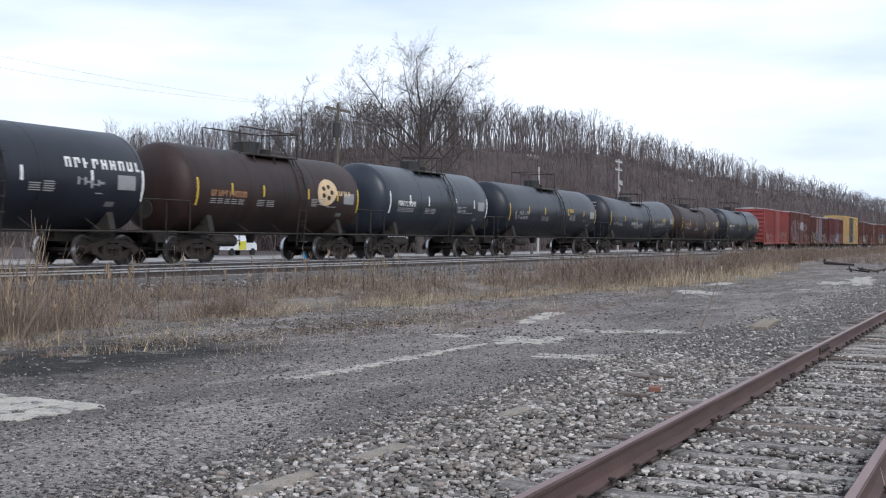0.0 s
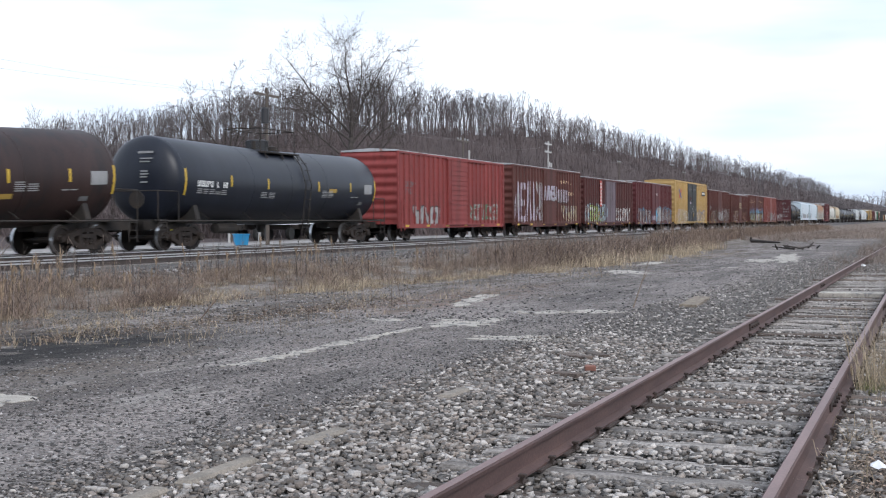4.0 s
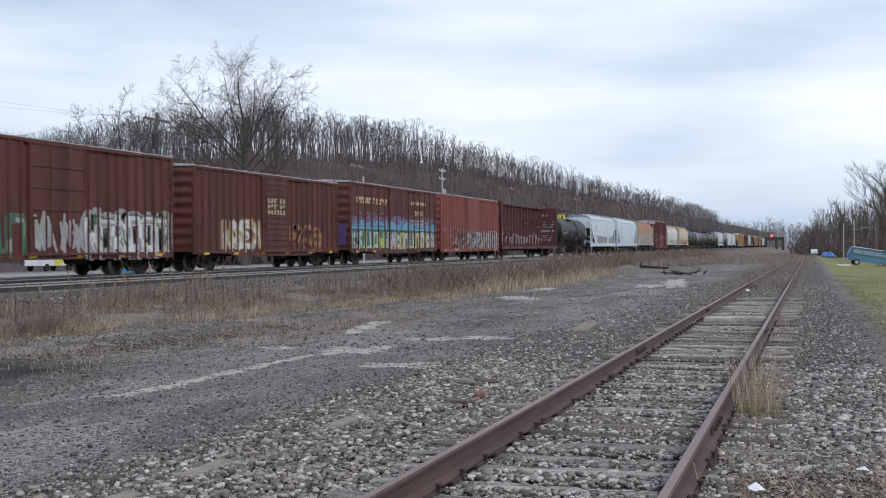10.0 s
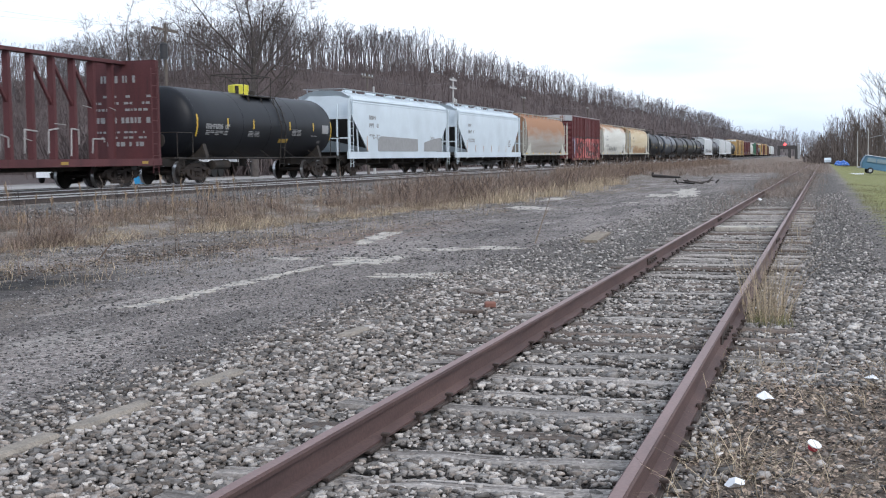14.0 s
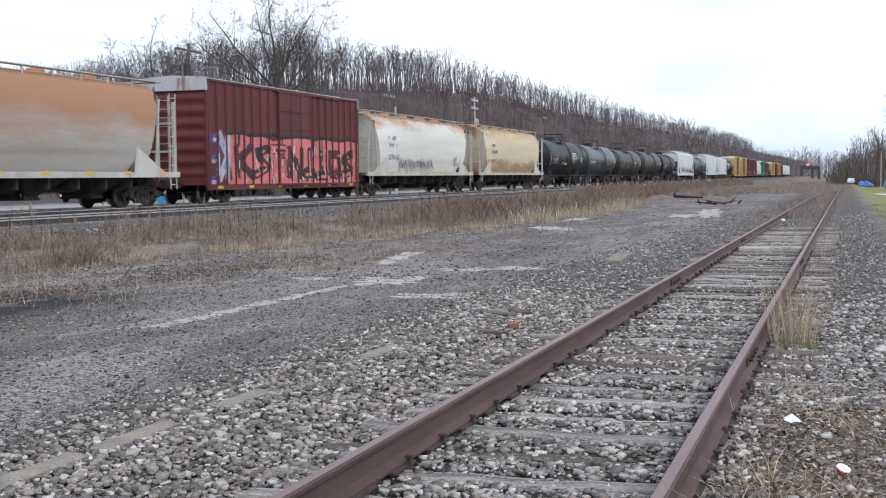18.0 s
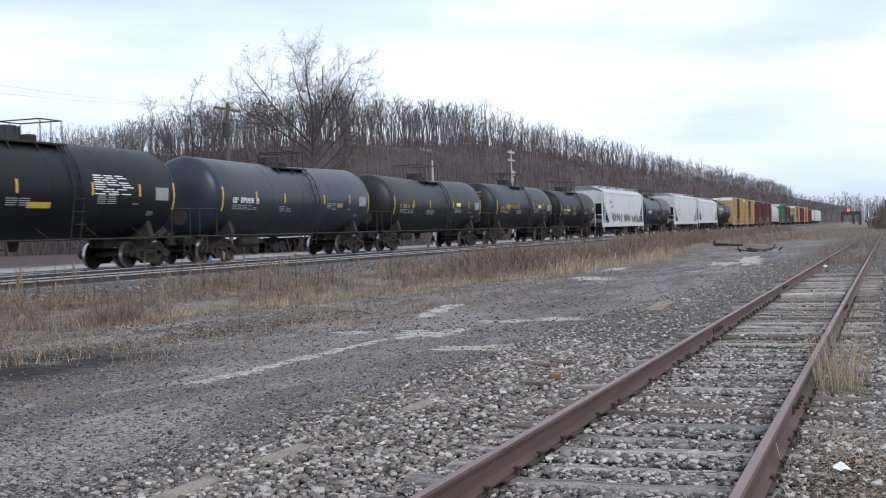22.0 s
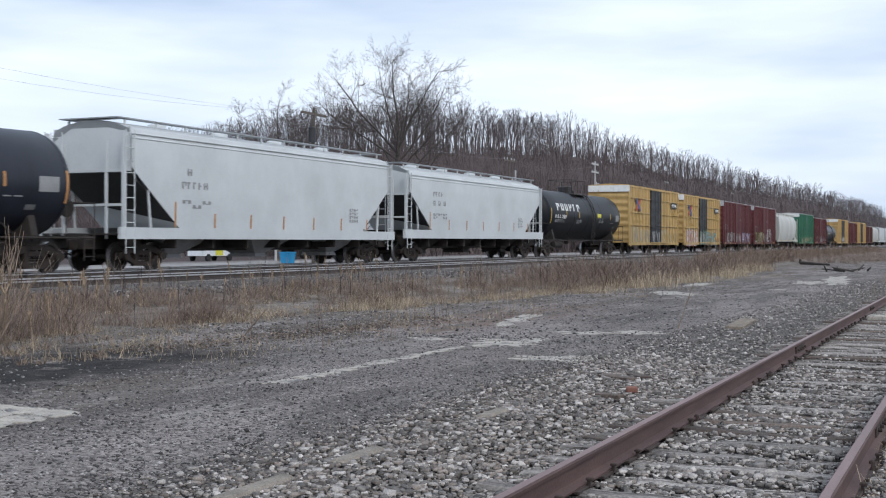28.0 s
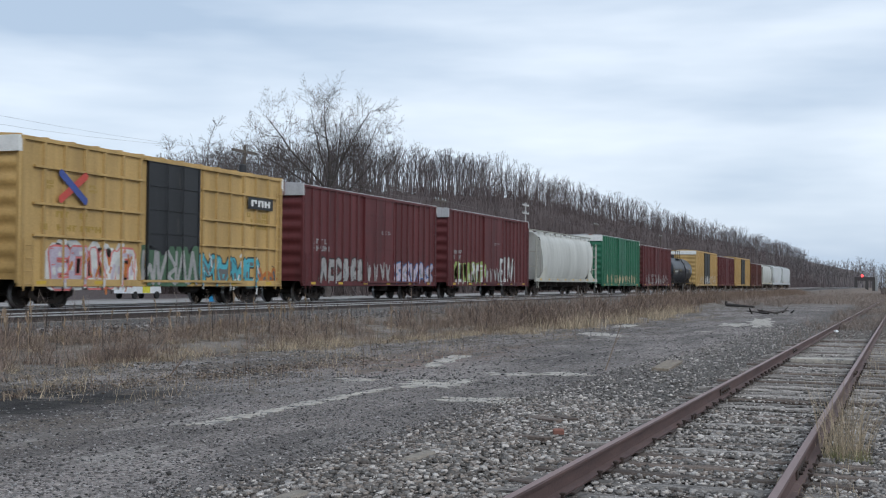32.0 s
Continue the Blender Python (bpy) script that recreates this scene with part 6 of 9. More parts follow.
# -- covered hoppers --
def hopper_car(name, s_left, s_right, color, label, style="smooth", eave=4.25, roof_z=4.62, sill_t=1.32, sill_b=0.95, bays=3, sill_color=None, end_white=True, seed=1, tags=True):
    L = s_right - s_left
    half, body = L / 2, M[color]
    sc = M[sill_color] if sill_color else body
    car = thing(name, label, "hopper car", group="cars of the freight train")
    put_on_train(car, (s_left + s_right) / 2)
    top_half, low_half = half - (0.55 if style == "smooth" else 1.25), half - 3.0
    if style == "smooth":
        side = [(1.55, sill_t), (1.555, 2.2), (1.555, 3.2), (1.55, eave - 0.35), (1.50, eave - 0.12), (1.46, eave), (0.95, roof_z - 0.10), (0.4, roof_z)]
    else:
        side = [(1.28, sill_t - 0.15), (1.46, sill_t + 0.35), (1.55, 2.15), (1.57, 2.75), (1.54, 3.35), (1.44, 3.9), (1.27, eave), (0.95, roof_z - 0.12), (0.4, roof_z)]
    full = side + [(-x, z) for x, z in reversed(side)]

    def reach(z):
        if style == "smooth":
            return top_half if z > 3.15 else low_half + (top_half - low_half) * max(0.0, (z - sill_t)) / (3.15 - sill_t)
        t = max(0.0, min(1.0, (z - sill_t) / (eave - sill_t)))
        return low_half + 0.75 + (top_half - low_half - 0.75) * t ** 0.8
    n = 10
    g = Geo()
    rings = []
    for k in range(n + 1):
        f = -1 + 2 * k / n
        rings.append([(x, f * reach(z), z) for x, z in full])
    g.loft(rings)
    shell = part("hopper_body", g, body, car, "", 30)
    # slope sheets coloured dark for the shade at the ends, roof ends, and end posts
    for s in (-1, 1):
        g = Geo()
        yt, yl = s * (top_half - 0.05), s * (low_half - 0.2)
        zt = 3.1 if style == "smooth" else eave - 0.1
        g.add([(-1.45, yt, zt), (1.45, yt, zt), (1.45, yl, sill_t), (-1.45, yl, sill_t), (-1.45, yt, zt - 0.05), (1.45, yt, zt - 0.05), (1.45, yl, sill_t - 0.05), (-1.45, yl, sill_t - 0.05)],
              [(0, 1, 2, 3), (7, 6, 5, 4), (0, 3, 7, 4), (1, 5, 6, 2), (0, 4, 5, 1), (3, 2, 6, 7)])
        part("slope_sheet", g, M["hshade"], car)
        if style == "smooth":
            # end wall over the slope and triangular side wing
            g = Geo().box(-1.5, 1.5, min(s * (half - 0.62), s * (half - 0.56)), max(s * (half - 0.62), s * (half - 0.56)), 3.1, eave + 0.05)
            part("end_sheet", g, body, car)
        g = Geo()
        ye = s * (half - 0.25)
        for x in (-1.5, 1.5):
            g.beam((x, ye, sill_b), (x, ye, eave - (0.1 if style == "smooth" else 0.35)), 0.10, 0.12)
            g.beam((x, s * (half - 1.55), sill_t), (x, s * (half - 1.25), eave - 0.3), 0.06, 0.06)
            g.beam((x * 0.55, ye, sill_b), (x * 0.55, ye, eave - 0.4), 0.07, 0.08)
        g.beam((-1.5, ye, 2.05), (1.5, ye, 2.05), 0.06, 0.08)
        g.beam((-1.5, ye, 3.1), (1.5, ye, 3.1), 0.06, 0.08)
        part("end_frame", g, sc, car, "open end frame of posts and rails")
        g = Geo().box(-1.5, 1.5, min(s * (half - 1.6), s * half), max(s * (half - 1.6), s * half), sill_b + 0.12, sill_b + 0.17)
        g.box(-0.33, 0.33, min(s * (half - 3.2), s * (half + 0.2)), max(s * (half - 3.2), s * (half + 0.2)), 0.68, sill_b + 0.12)
        part("end_platform", g, M["under"], car)
        for x in (-1.58, 1.58):
            part("ladder", ladder_geo(x, s * (half - 0.45), sill_b - 0.45, eave - 0.05, 0.42, 10), sc, car)
        part("ladder", ladder_geo(0.9 * s, s * half, sill_b - 0.2, eave - 0.1, 0.45, 10, 0.014, "x"), sc, car)
        w = Geo().turned([(0, 0.28), (0.04, 0.28)], 14, "y")
        w.v = [(x - 0.5, y + s * (half + 0.02), z + 1.95) for x, y, z in w.v]
        if s < 0:
            part("brake_wheel", w, M["under"], car)
    for x in (-1.53, 1.53):
        g = Geo().box(x - 0.06, x + 0.06, -half, half, sill_b, sill_t, 0.0)
        part("side_sill", g, sc, car)
        for s in (-1, 1):
            g = Geo()
            y0, y1 = s * (half - 0.15), s * (half - 3.0)
            if style != "smooth":
                g.add([(x - 0.02, s * (half - 1.0), sill_t), (x - 0.02, y1, sill_t), (x - 0.02, y1 + s * 0.15, sill_t + 0.9), (x + 0.02, s * (half - 1.0), sill_t), (x + 0.02, y1, sill_t), (x + 0.02, y1 + s * 0.15, sill_t + 0.9)],
                      [(0, 1, 2), (3, 5, 4), (0, 3, 4, 1), (1, 4, 5, 2), (2, 5, 3, 0)])
                part("gusset", g, sc, car)
    # outlet bays
    ys = np.linspace(-low_half + 1.0, low_half - 1.0, bays)
    wd = (2 * low_half - 0.6) / bays * 0.5
    g = Geo().box(-0.36, 0.36, -low_half - 1.2, low_half + 1.2, 0.60, sill_b + 0.10)
    for y in np.linspace(-low_half, low_half, bays * 2 + 1):
        g.box(-1.40, 1.40, y - 0.05, y + 0.05, 0.70, sill_b + 0.10)
    part("centre_sill", g, M["under"], car)
    for y in ys:
        g = Geo()
        g.loft([[(-1.4, y - wd, sill_t), (1.4, y - wd, sill_t), (1.4, y + wd, sill_t), (-1.4, y + wd, sill_t)],
                [(-0.55, y - 0.35, 0.50), (0.55, y - 0.35, 0.50), (0.55, y + 0.35, 0.50), (-0.55, y + 0.35, 0.50)],
                [(-0.62, y - 0.42, 0.36), (0.62, y - 0.42, 0.36), (0.62, y + 0.42, 0.36), (-0.62, y + 0.42, 0.36)]])
        part("outlet_bay", g, M["under"] if style != "smooth" or seed % 2 else M["grime"], car, "funnel-shaped discharge bay")
    # roof walk with hatches
    g = Geo()
    zr = roof_z + 0.05
    for x in (-1.0, 1.0):
        g.box(x - 0.16, x + 0.16, -half + 0.4, half - 0.4, zr, zr + 0.035)
    for s in (-1, 1):
        g.box(-0.84, 0.84, min(s * (half - 0.4), s * (half - 0.95)), max(s * (half - 0.4), s * (half - 0.95)), zr, zr + 0.035)
    rw = part("roof_walk", g, M["metalgrey"] if style == "smooth" else sc, car, "metal running boards on the roof")
    g = Geo()
    for y in np.linspace(-half + 0.8, half - 0.8, 12):
        for x in (-1.1, 1.1):
            g.beam((x, y, eave + 0.02), (x, y, zr), 0.05, 0.05)
    part("walk_bracket", g, sc, rw)
    for k in range(bays + 1):
        y = -low_half - 1 + (2 * low_half + 2) * (k + 0.5) / (bays + 1)
        g = Geo().turned([(roof_z - 0.02, 0.30), (roof_z + 0.13, 0.30), (roof_z + 0.17, 0.22)], 14, "z")
        g.v = [(x, yy + y, z) for x, yy, z in g.v]
        part("hatch", g, body, car, "round roof hatch", 40)
    if style == "smooth":
        for z, d in ((eave - 0.30, 0.02), (eave - 0.16, 0.025)):
            for x in (-1, 1):
                part("roof_bead", Geo().bar((x * (1.545 - d * 0.3), -top_half, z), (x * (1.545 - d * 0.3), top_half, z), 0.028, 6), body, car, "", 40)
    spans = [(-half, half, 1.563 if style == "smooth" else 1.585)]
    if tags:
        side_bars(car, spans, -half + 3.1, -half + 4.3, 3.05, 3.35, 4, "grime" if color != "htan" else "dim", seed)
        side_bars(car, spans, -half + 3.1, -half + 4.6, 2.62, 2.92, 5, "grime" if color != "htan" else "dim", seed + 1)
        side_bars(car, spans, -half + 3.1, -half + 4.8, 2.0, 2.3, 3, "grime", seed + 2, 2)
        side_bars(car, spans, half - 4.2, half - 3.4, 1.7, 2.3, 2, "grime", seed + 3, 4)
    if style == "smooth":
        g = Geo()
        for k, y in enumerate(np.linspace(-half + 2.7, half - 2.7, 7)):
            h = 0.85 if k in (0,) else 0.5
            on_side(g, [(y, sill_t + 0.02), (y + 0.09, sill_t + 0.02), (y + 0.12, sill_t + h), (y + 0.03, sill_t + h)], spans, 0.004)
        part("reflector_stripe", g, M["orange"], car, "faded orange reflector stripes")
    else:
        me = Geo().box(1.588, 1.594, -0.2, 0.2, sill_b + 0.1, sill_b + 0.22).mesh("reflector_stripe", M["yel"])
        for y in np.linspace(-half + 1.2, half - 1.2, 8):
            part("reflector_stripe", me, None, car, "yellow reflector stripe", None, pose(0, y, 0))
    trucks(car, half - 1.75)
    couplers(car, half - 0.05, 0.7)
    return car, spans, half


# -- lumber flat car with a centre truss --
def lumber_car(s_left, s_right):
    L = s_right - s_left
    half, body = L / 2, M["lumber"]
    car = thing("lumber_flatcar", "empty dark red lumber flatcar with centre truss and end bulkheads", "flat car", group="cars of the freight train")
    put_on_train(car, (s_left + s_right) / 2)
    top, deck = 4.72, 1.02
    part("deck", Geo().box(-1.5, 1.5, -half, half, deck - 0.12, deck), body, car)
    for x in (-1.52, 1.52):
        part("side_sill", Geo().box(x - 0.05, x + 0.05, -half, half, 0.78, deck + 0.02), body, car)
        me = Geo().box(x - 0.06, x + 0.06, -0.2, 0.2, 0.85, 0.95).mesh("reflector", M["ylet"])
        for y in np.linspace(-half + 1.2, half - 1.2, 5):
            part("reflector", me, None, car, "yellow reflector block", None, pose(0, y, 0))
    part("centre_sill", Geo().box(-0.35, 0.35, -half - 0.2, half + 0.2, 0.62, deck - 0.12), M["under"], car)
    for s in (-1, 1):
        y = s * (half - 0.12)
        g = Geo().box(-1.5, 1.5, y - 0.05, y + 0.05, deck, top + 0.02)
        part("bulkhead", g, body, car, "end bulkhead of dark red steel")
        g = Geo()
        for x in (-1.45, -0.5, 0.5, 1.45):
            g.box(x - 0.06, x + 0.06, min(y + s * 0.05, y + s * 0.16), max(y + s * 0.05, y + s * 0.16), deck, top)
        for z in np.linspace(deck + 0.25, top - 0.1, 8):
            g.box(-1.5, 1.5, min(y + s * 0.05, y + s * 0.12), max(y + s * 0.05, y + s * 0.12), z - 0.05, z + 0.05)
        part("bulkhead_rib", g, body, car)
        part("ladder", ladder_geo(1.56, y - s * 0.3, 0.5, top - 0.3, 0.4, 9), body, car)
    g = Geo()
    rnd = random.Random(8)
    yb = half - 0.18
    for z, h in ((4.05, 0.42), (3.4, 0.14), (3.15, 0.14), (2.9, 0.14), (2.5, 0.34), (2.05, 0.12), (1.85, 0.12), (1.6, 0.26)):
        x = -1.15
        while x < 1.1:
            w = rnd.uniform(0.06, 0.20)
            if rnd.random() < 0.62:
                g.box(x, x + w, yb - 0.008, yb - 0.002, z - h * 0.32, z + h * 0.32)
            x += w + 0.06
    part("bulkhead_print", g, M["grime"], car, "faded white print on the bulkhead")
    part("top_chord", Geo().box(-0.22, 0.22, -half + 0.1, half - 0.1, top - 0.12, top), body, car)
    ys = np.linspace(-half + 0.9, half - 0.9, 18)
    post = Geo().box(-0.12, 0.12, -0.075, 0.075, deck, top - 0.12).mesh("post", body)
    for y in ys:
        part("post", post, None, car, "", None, pose(0, y, 0))
    for k in range(17):
        a, b = ys[k], ys[k + 1]
        if k in (1, 2, 3, 5, 6, 10, 11, 13, 14, 15):
            if k < 8:
                g = Geo().beam((0, b, 3.0), (0, a, deck), 0.10, 0.09)
            else:
                g = Geo().beam((0, a, top - 0.2), (0, b, 2.9), 0.10, 0.09)
            part("brace", g, body, car)
    for y in np.linspace(-half + 1.6, half - 2.4, 15):
        z, w, lo = rnd.uniform(1.75, 2.15), rnd.uniform(0.4, 0.8), rnd.uniform(1.05, 1.4)
        bends = [(0.14, y, lo), (0.15, y + 0.03, z), (0.15, y + w, z + rnd.uniform(-0.12, 0.08))]
        if rnd.random() < 0.6:
            bends.append((0.14, y + w + 0.03, rnd.uniform(1.1, 1.7)))
        part("strap", Geo().path(bends, 0.03, 5), M["g_grey"], car, "pale tie-down strap")
    for y in np.linspace(-half + 2.2, half - 1.2, 12):
        z = rnd.uniform(1.5, 3.6)
        part("strap", Geo().bar((0.14, y, z), (0.14, y + rnd.uniform(0.3, 0.7), z + rnd.uniform(-0.1, 0.1)), 0.016, 5), M["g_grey"], car, "loose scrap of pale strap")
    trucks(car, half - 2.1)
    couplers(car, half, 0.7)
    return car


def crossed_marks(car, spans, half, cross_y, box_y):
    """A crossed red and blue mark, a black panel with white blocks, rows of dark print."""
    g = Geo()
    flat = [(-half, half, 1.612)]
    on_side(g, stroke(cross_y - 0.62, 3.32, cross_y + 0.62, 4.14, 0.24), flat, 0.006)
    part("cross_arm", g, M["xred"], car, "red arm of a crossed mark")
    g = Geo()
    on_side(g, stroke(cross_y - 0.62, 4.14, cross_y + 0.62, 3.32, 0.24), flat, 0.010)
    part("cross_arm", g, M["xblue"], car, "blue arm of a crossed mark")
    g = Geo()
    on_side(g, [(box_y, 3.72), (box_y + 2.0, 3.72), (box_y + 2.0, 4.18), (box_y, 4.18)], flat, 0.006)
    part("emblem_panel", g, M["blk"], car, "black emblem panel")
    side_bars(car, [(-half, half, 1.622)], box_y + 0.2, box_y + 1.8, 3.78, 4.12, 3, "white", 3, 1, "emblem_block")
    side_bars(car, spans, box_y + 0.1, box_y + 1.9, 2.9, 3.6, 6, "ylet", 4, 3)
    side_bars(car, spans, cross_y - 0.7, cross_y + 1.2, 2.75, 3.0, 5, "ylet", 5)
    side_bars(car, spans, cross_y - 1.4, cross_y + 1.6, 2.35, 2.6, 8, "ylet", 6)
    side_bars(car, spans, cross_y - 1.25, cross_y - 0.8, 3.6, 3.9, 2, "ylet", 7, 2)
    side_bars(car, spans, cross_y + 0.9, cross_y + 1.35, 3.6, 3.9, 2, "ylet", 8, 2)


def build_train():
    T, B, Hp = tank_car, box_car, hopper_car
    T("tank_car", 15.0, 30.35, "slate", "dark blue-grey tank car with white lettering and stripes", 3.10, mark="white", letter="dim", seed=1,
      big=(3.7, 7.1, 11, 22, 9, "white"), spray=((4.2, -8, 1.4, 9, "grime"),), rail_style=0)
    T("tank_car", 31.8, 43.9, "brown", "rusty brown tank car with a tan oval emblem", 3.02, letter="tanlet", seed=2, logo=True, rail_style=1,
      big=(2.75, 5.0, 2, 9, 6, "cream"))
    T("tank_car", 45.3, 57.2, "bluegrey", "short blue-grey tank car with white stripes", 3.14, mark="white", seed=3, rail_style=2, pitch=0.8)
    T("tank_car", 59.2, 75.2, "slate", "dark slate tank car with yellow stripes", 3.0, letter="grime", seed=4, rail_style=0, panel=(2.3, 2, 0.75, 8, "ylet"))
    T("tank_car", 77.2, 95.1, "slate", "long sagging slate tank car with silver tags", 3.02, sag=0.32, letter="dim", seed=5, rail_style=2,
      spray=((-3.4, -14, 3.0, 12, "grime"), (3.6, -14, 2.2, 10, "grime")), panel=(4.9, -2, 0.9, 8, "ylet"), end_text="grime")
    T("tank_car", 96.7, 111.4, "brown", "dull brown tank car with yellow stripes", 3.0, sag=0.30, letter="tanlet", seed=6, rail_style=0, panel=(1.2, -24, 1.0, 6, "ylet"))
    T("tank_car", 114.0, 130.9, "slate", "dark slate tank car with white end print", 3.06, sag=0.12, seed=7, end_text="grime", panel=(3.2, -8, 0.7, 6, "ylet"))
    # box cars
    c, sp, h = B("box_car", 133.0, 148.7, "red", "bright red box car with ribbed door and small tags", 4.42, door=(-1.4, 1.6), door_kind="ribs")
    graffiti(c, sp, -6.0, -2.6, 0.75, 1.85, "g_grey", "blk", letters=3, weight=0.3, seed=1)
    graffiti(c, sp, 2.0, 6.8, 0.95, 2.0, ("g_grey", "g_dgreen"), None, letters=7, weight=0.3, seed=2)
    side_bars(c, sp, -7.0, -5.4, 2.3, 3.0, 4, "dim", 1, 2)
    c, sp, h = B("box_car", 150.6, 166.2, "oxide", "rust-brown box car covered in silver and white tags", 4.5, door=(-1.5, 1.5), door_kind="ribs", deep_sill=True)
    graffiti(c, sp, -7.5, -1.8, 0.85, 3.6, ("g_lav", "g_grey"), None, letters=5, weight=0.34, seed=3)
    graffiti(c, sp, -1.5, 1.5, 2.3, 3.4, "g_lav", None, letters=5, weight=0.4, seed=4)
    graffiti(c, sp, 1.8, 4.5, 2.2, 3.2, "g_lav", "blk", letters=4, weight=0.36, seed=5)
    graffiti(c, sp, 3.0, 6.8, 0.8, 2.1, ("g_grey", "g_buff"), None, letters=5, weight=0.3, seed=6)
    side_bars(c, sp, 2.8, 5.7, 3.55, 3.85, 7, "cream", 7)
    side_bars(c, sp, 4.0, 6.0, 2.75, 3.05, 5, "cream", 8)
    c, sp, h = B("box_car", 167.45, 183.25, "tuscan", "dark red box car with a grey door and green-white tag", 4.24, door=(-1.45, 1.6), door_mat="doorgrey", door_kind="panels", deep_sill=True)
    graffiti(c, sp, -7.5, -1.7, 0.75, 2.15, ("g_white", "g_pale", "g_green"), "blk", back="g_pale", letters=5, weight=0.36, seed=8, drips="g_or")
    graffiti(c, sp, 2.0, 7.0, 0.75, 2.1, "g_white", None, letters=5, weight=0.3, seed=9, drips="g_or")
    g = Geo()
    on_side(g, [(-3.45, 2.1), (-2.85, 2.1), (-2.85, 4.1), (-3.45, 4.1)], [(-h, h, 1.59)], 0.006)
    part("banner", g, M["xred"], c, "upright red company banner")
    for k in range(7):
        g = Geo()
        on_side(g, [(-3.30, 2.2 + 0.26 * k), (-3.0, 2.2 + 0.26 * k), (-3.0, 2.38 + 0.26 * k), (-3.30, 2.38 + 0.26 * k)], [(-h, h, 1.60)], 0.006)
        part("banner_block", g, M["white"], c, "white block of the banner")
    c, sp, h = B("box_car", 184.8, 200.5, "maroon", "maroon box car with silver tags on sky-blue clouds", 4.42, door=(-1.45, 2.4), door_kind="panels")
    graffiti(c, sp, -6.8, -1.9, 0.65, 2.0, "g_grey", "dim", back="g_sky", letters=4, weight=0.42, seed=11)
    graffiti(c, sp, 0.8, 7.5, 0.65, 2.15, "g_grey", "dim", back="g_sky", letters=5, weight=0.42, seed=12)
    graffiti(c, sp, -1.3, 0.6, 0.95, 1.5, "g_lav", None, letters=3, weight=0.3, seed=13)
    side_bars(c, sp, 0.2, 1.1, 3.3, 3.5, 3, "white", 1, 2)
    c, sp, h = B("box_car", 202.5, 221.4, "yellow", "long yellow box car with black double doors and graffiti", 5.04, door=(-2.45, 2.55), door_mat="doorblack", door_kind="double", ribs=14, roof="yellow")
    crossed_marks(c, sp, h, -7.0, 5.9)
    graffiti(c, sp, -8.6, -5.6, 0.65, 2.0, ("g_lav", "g_lime", "g_white"), "dim", back="g_lav", letters=4, weight=0.4, seed=14)
    graffiti(c, sp, -5.6, -2.5, 0.65, 1.95, "g_white", "dim", back="g_white", letters=5, weight=0.38, seed=15)
    graffiti(c, sp, 2.7, 8.0, 0.65, 2.0, ("g_white", "g_blue"), "g_blue", back="g_blue", letters=5, weight=0.32, seed=16)
    rnd = random.Random(17)
    for k in range(22):
        g, y, z = Geo(), rnd.uniform(-2.2, 2.2), rnd.uniform(1.0, 3.0)
        on_side(g, [(y, z), (y + rnd.uniform(0.08, 0.35), z), (y + rnd.uniform(0.08, 0.35), z + rnd.uniform(0.06, 0.22)), (y, z + rnd.uniform(0.06, 0.25))], sp, 0.035)
        part("door_sticker", g, M[rnd.choice(("grime", "g_white", "dim", "g_blue"))], c, "small sticker or chalk mark")
    for y, z, w, hh, mt in ((-1.7, 3.1, 0.9, 0.4, "tuscan"), (-1.6, 2.75, 0.7, 0.2, "g_lav"), (0.55, 1.35, 0.22, 0.42, "yel")):
        g = Geo()
        on_side(g, [(y, z), (y + w, z), (y + w, z + hh), (y, z + hh)], sp, 0.034)
        part("door_patch", g, M[mt], c, "painted patch on the door")
    side_bars(c, sp, -1.9, -0.5, 4.1, 4.5, 3, "grime", 9, 3)
    side_bars(c, sp, 0.6, 2.0, 4.0, 4.4, 3, "grime", 10, 2)
    c, sp, h = B("box_car", 223.4, 238.7, "oxide", "rust-brown box car with pale faded tags", 4.55, door=(-1.55, 1.65), door_kind="panels")
    graffiti(c, sp, -7.2, -1.7, 0.6, 2.2, ("g_grey", "g_buff", "g_dgreen"), None, letters=6, weight=0.36, seed=18)
    graffiti(c, sp, 1.6, 7.3, 0.6, 2.25, "g_white", "dim", back="g_grey", letters=6, weight=0.34, seed=19, drips="g_dgreen")
    graffiti(c, sp, -1.4, 1.4, 0.8, 2.2, "g_grey", None, letters=4, weight=0.2, seed=20)
    side_bars(c, sp, -7.0, -5.6, 2.2, 2.7, 4, "grime", 1, 2)
    c, sp, h = B("box_car", 240.5, 256.15, "oxide", "rust-brown box car with pale yellow lettering", 4.36, door=(-1.5, 1.4), door_kind="ribs", deep_sill=True)
    graffiti(c, sp, -5.3, -1.7, 0.8, 2.3, ("g_buff", "g_white"), "tanlet", letters=4, weight=0.42, seed=21)
    graffiti(c, sp, 1.8, 5.4, 0.8, 2.0, ("tanlet", "oxide"), None, back="tanlet", letters=4, weight=0.40, seed=22)
    side_bars(c, sp, -1.0, 1.0, 2.5, 3.3, 3, "g_buff", 2, 3)
    c, sp, h = B("box_car", 258.1, 273.8, "oxide", "rust-brown box car with white lettering over a wide multicoloured mural", 4.58, door=(-1.55, 1.65), door_kind="panels", deep_sill=True, ribs=7)
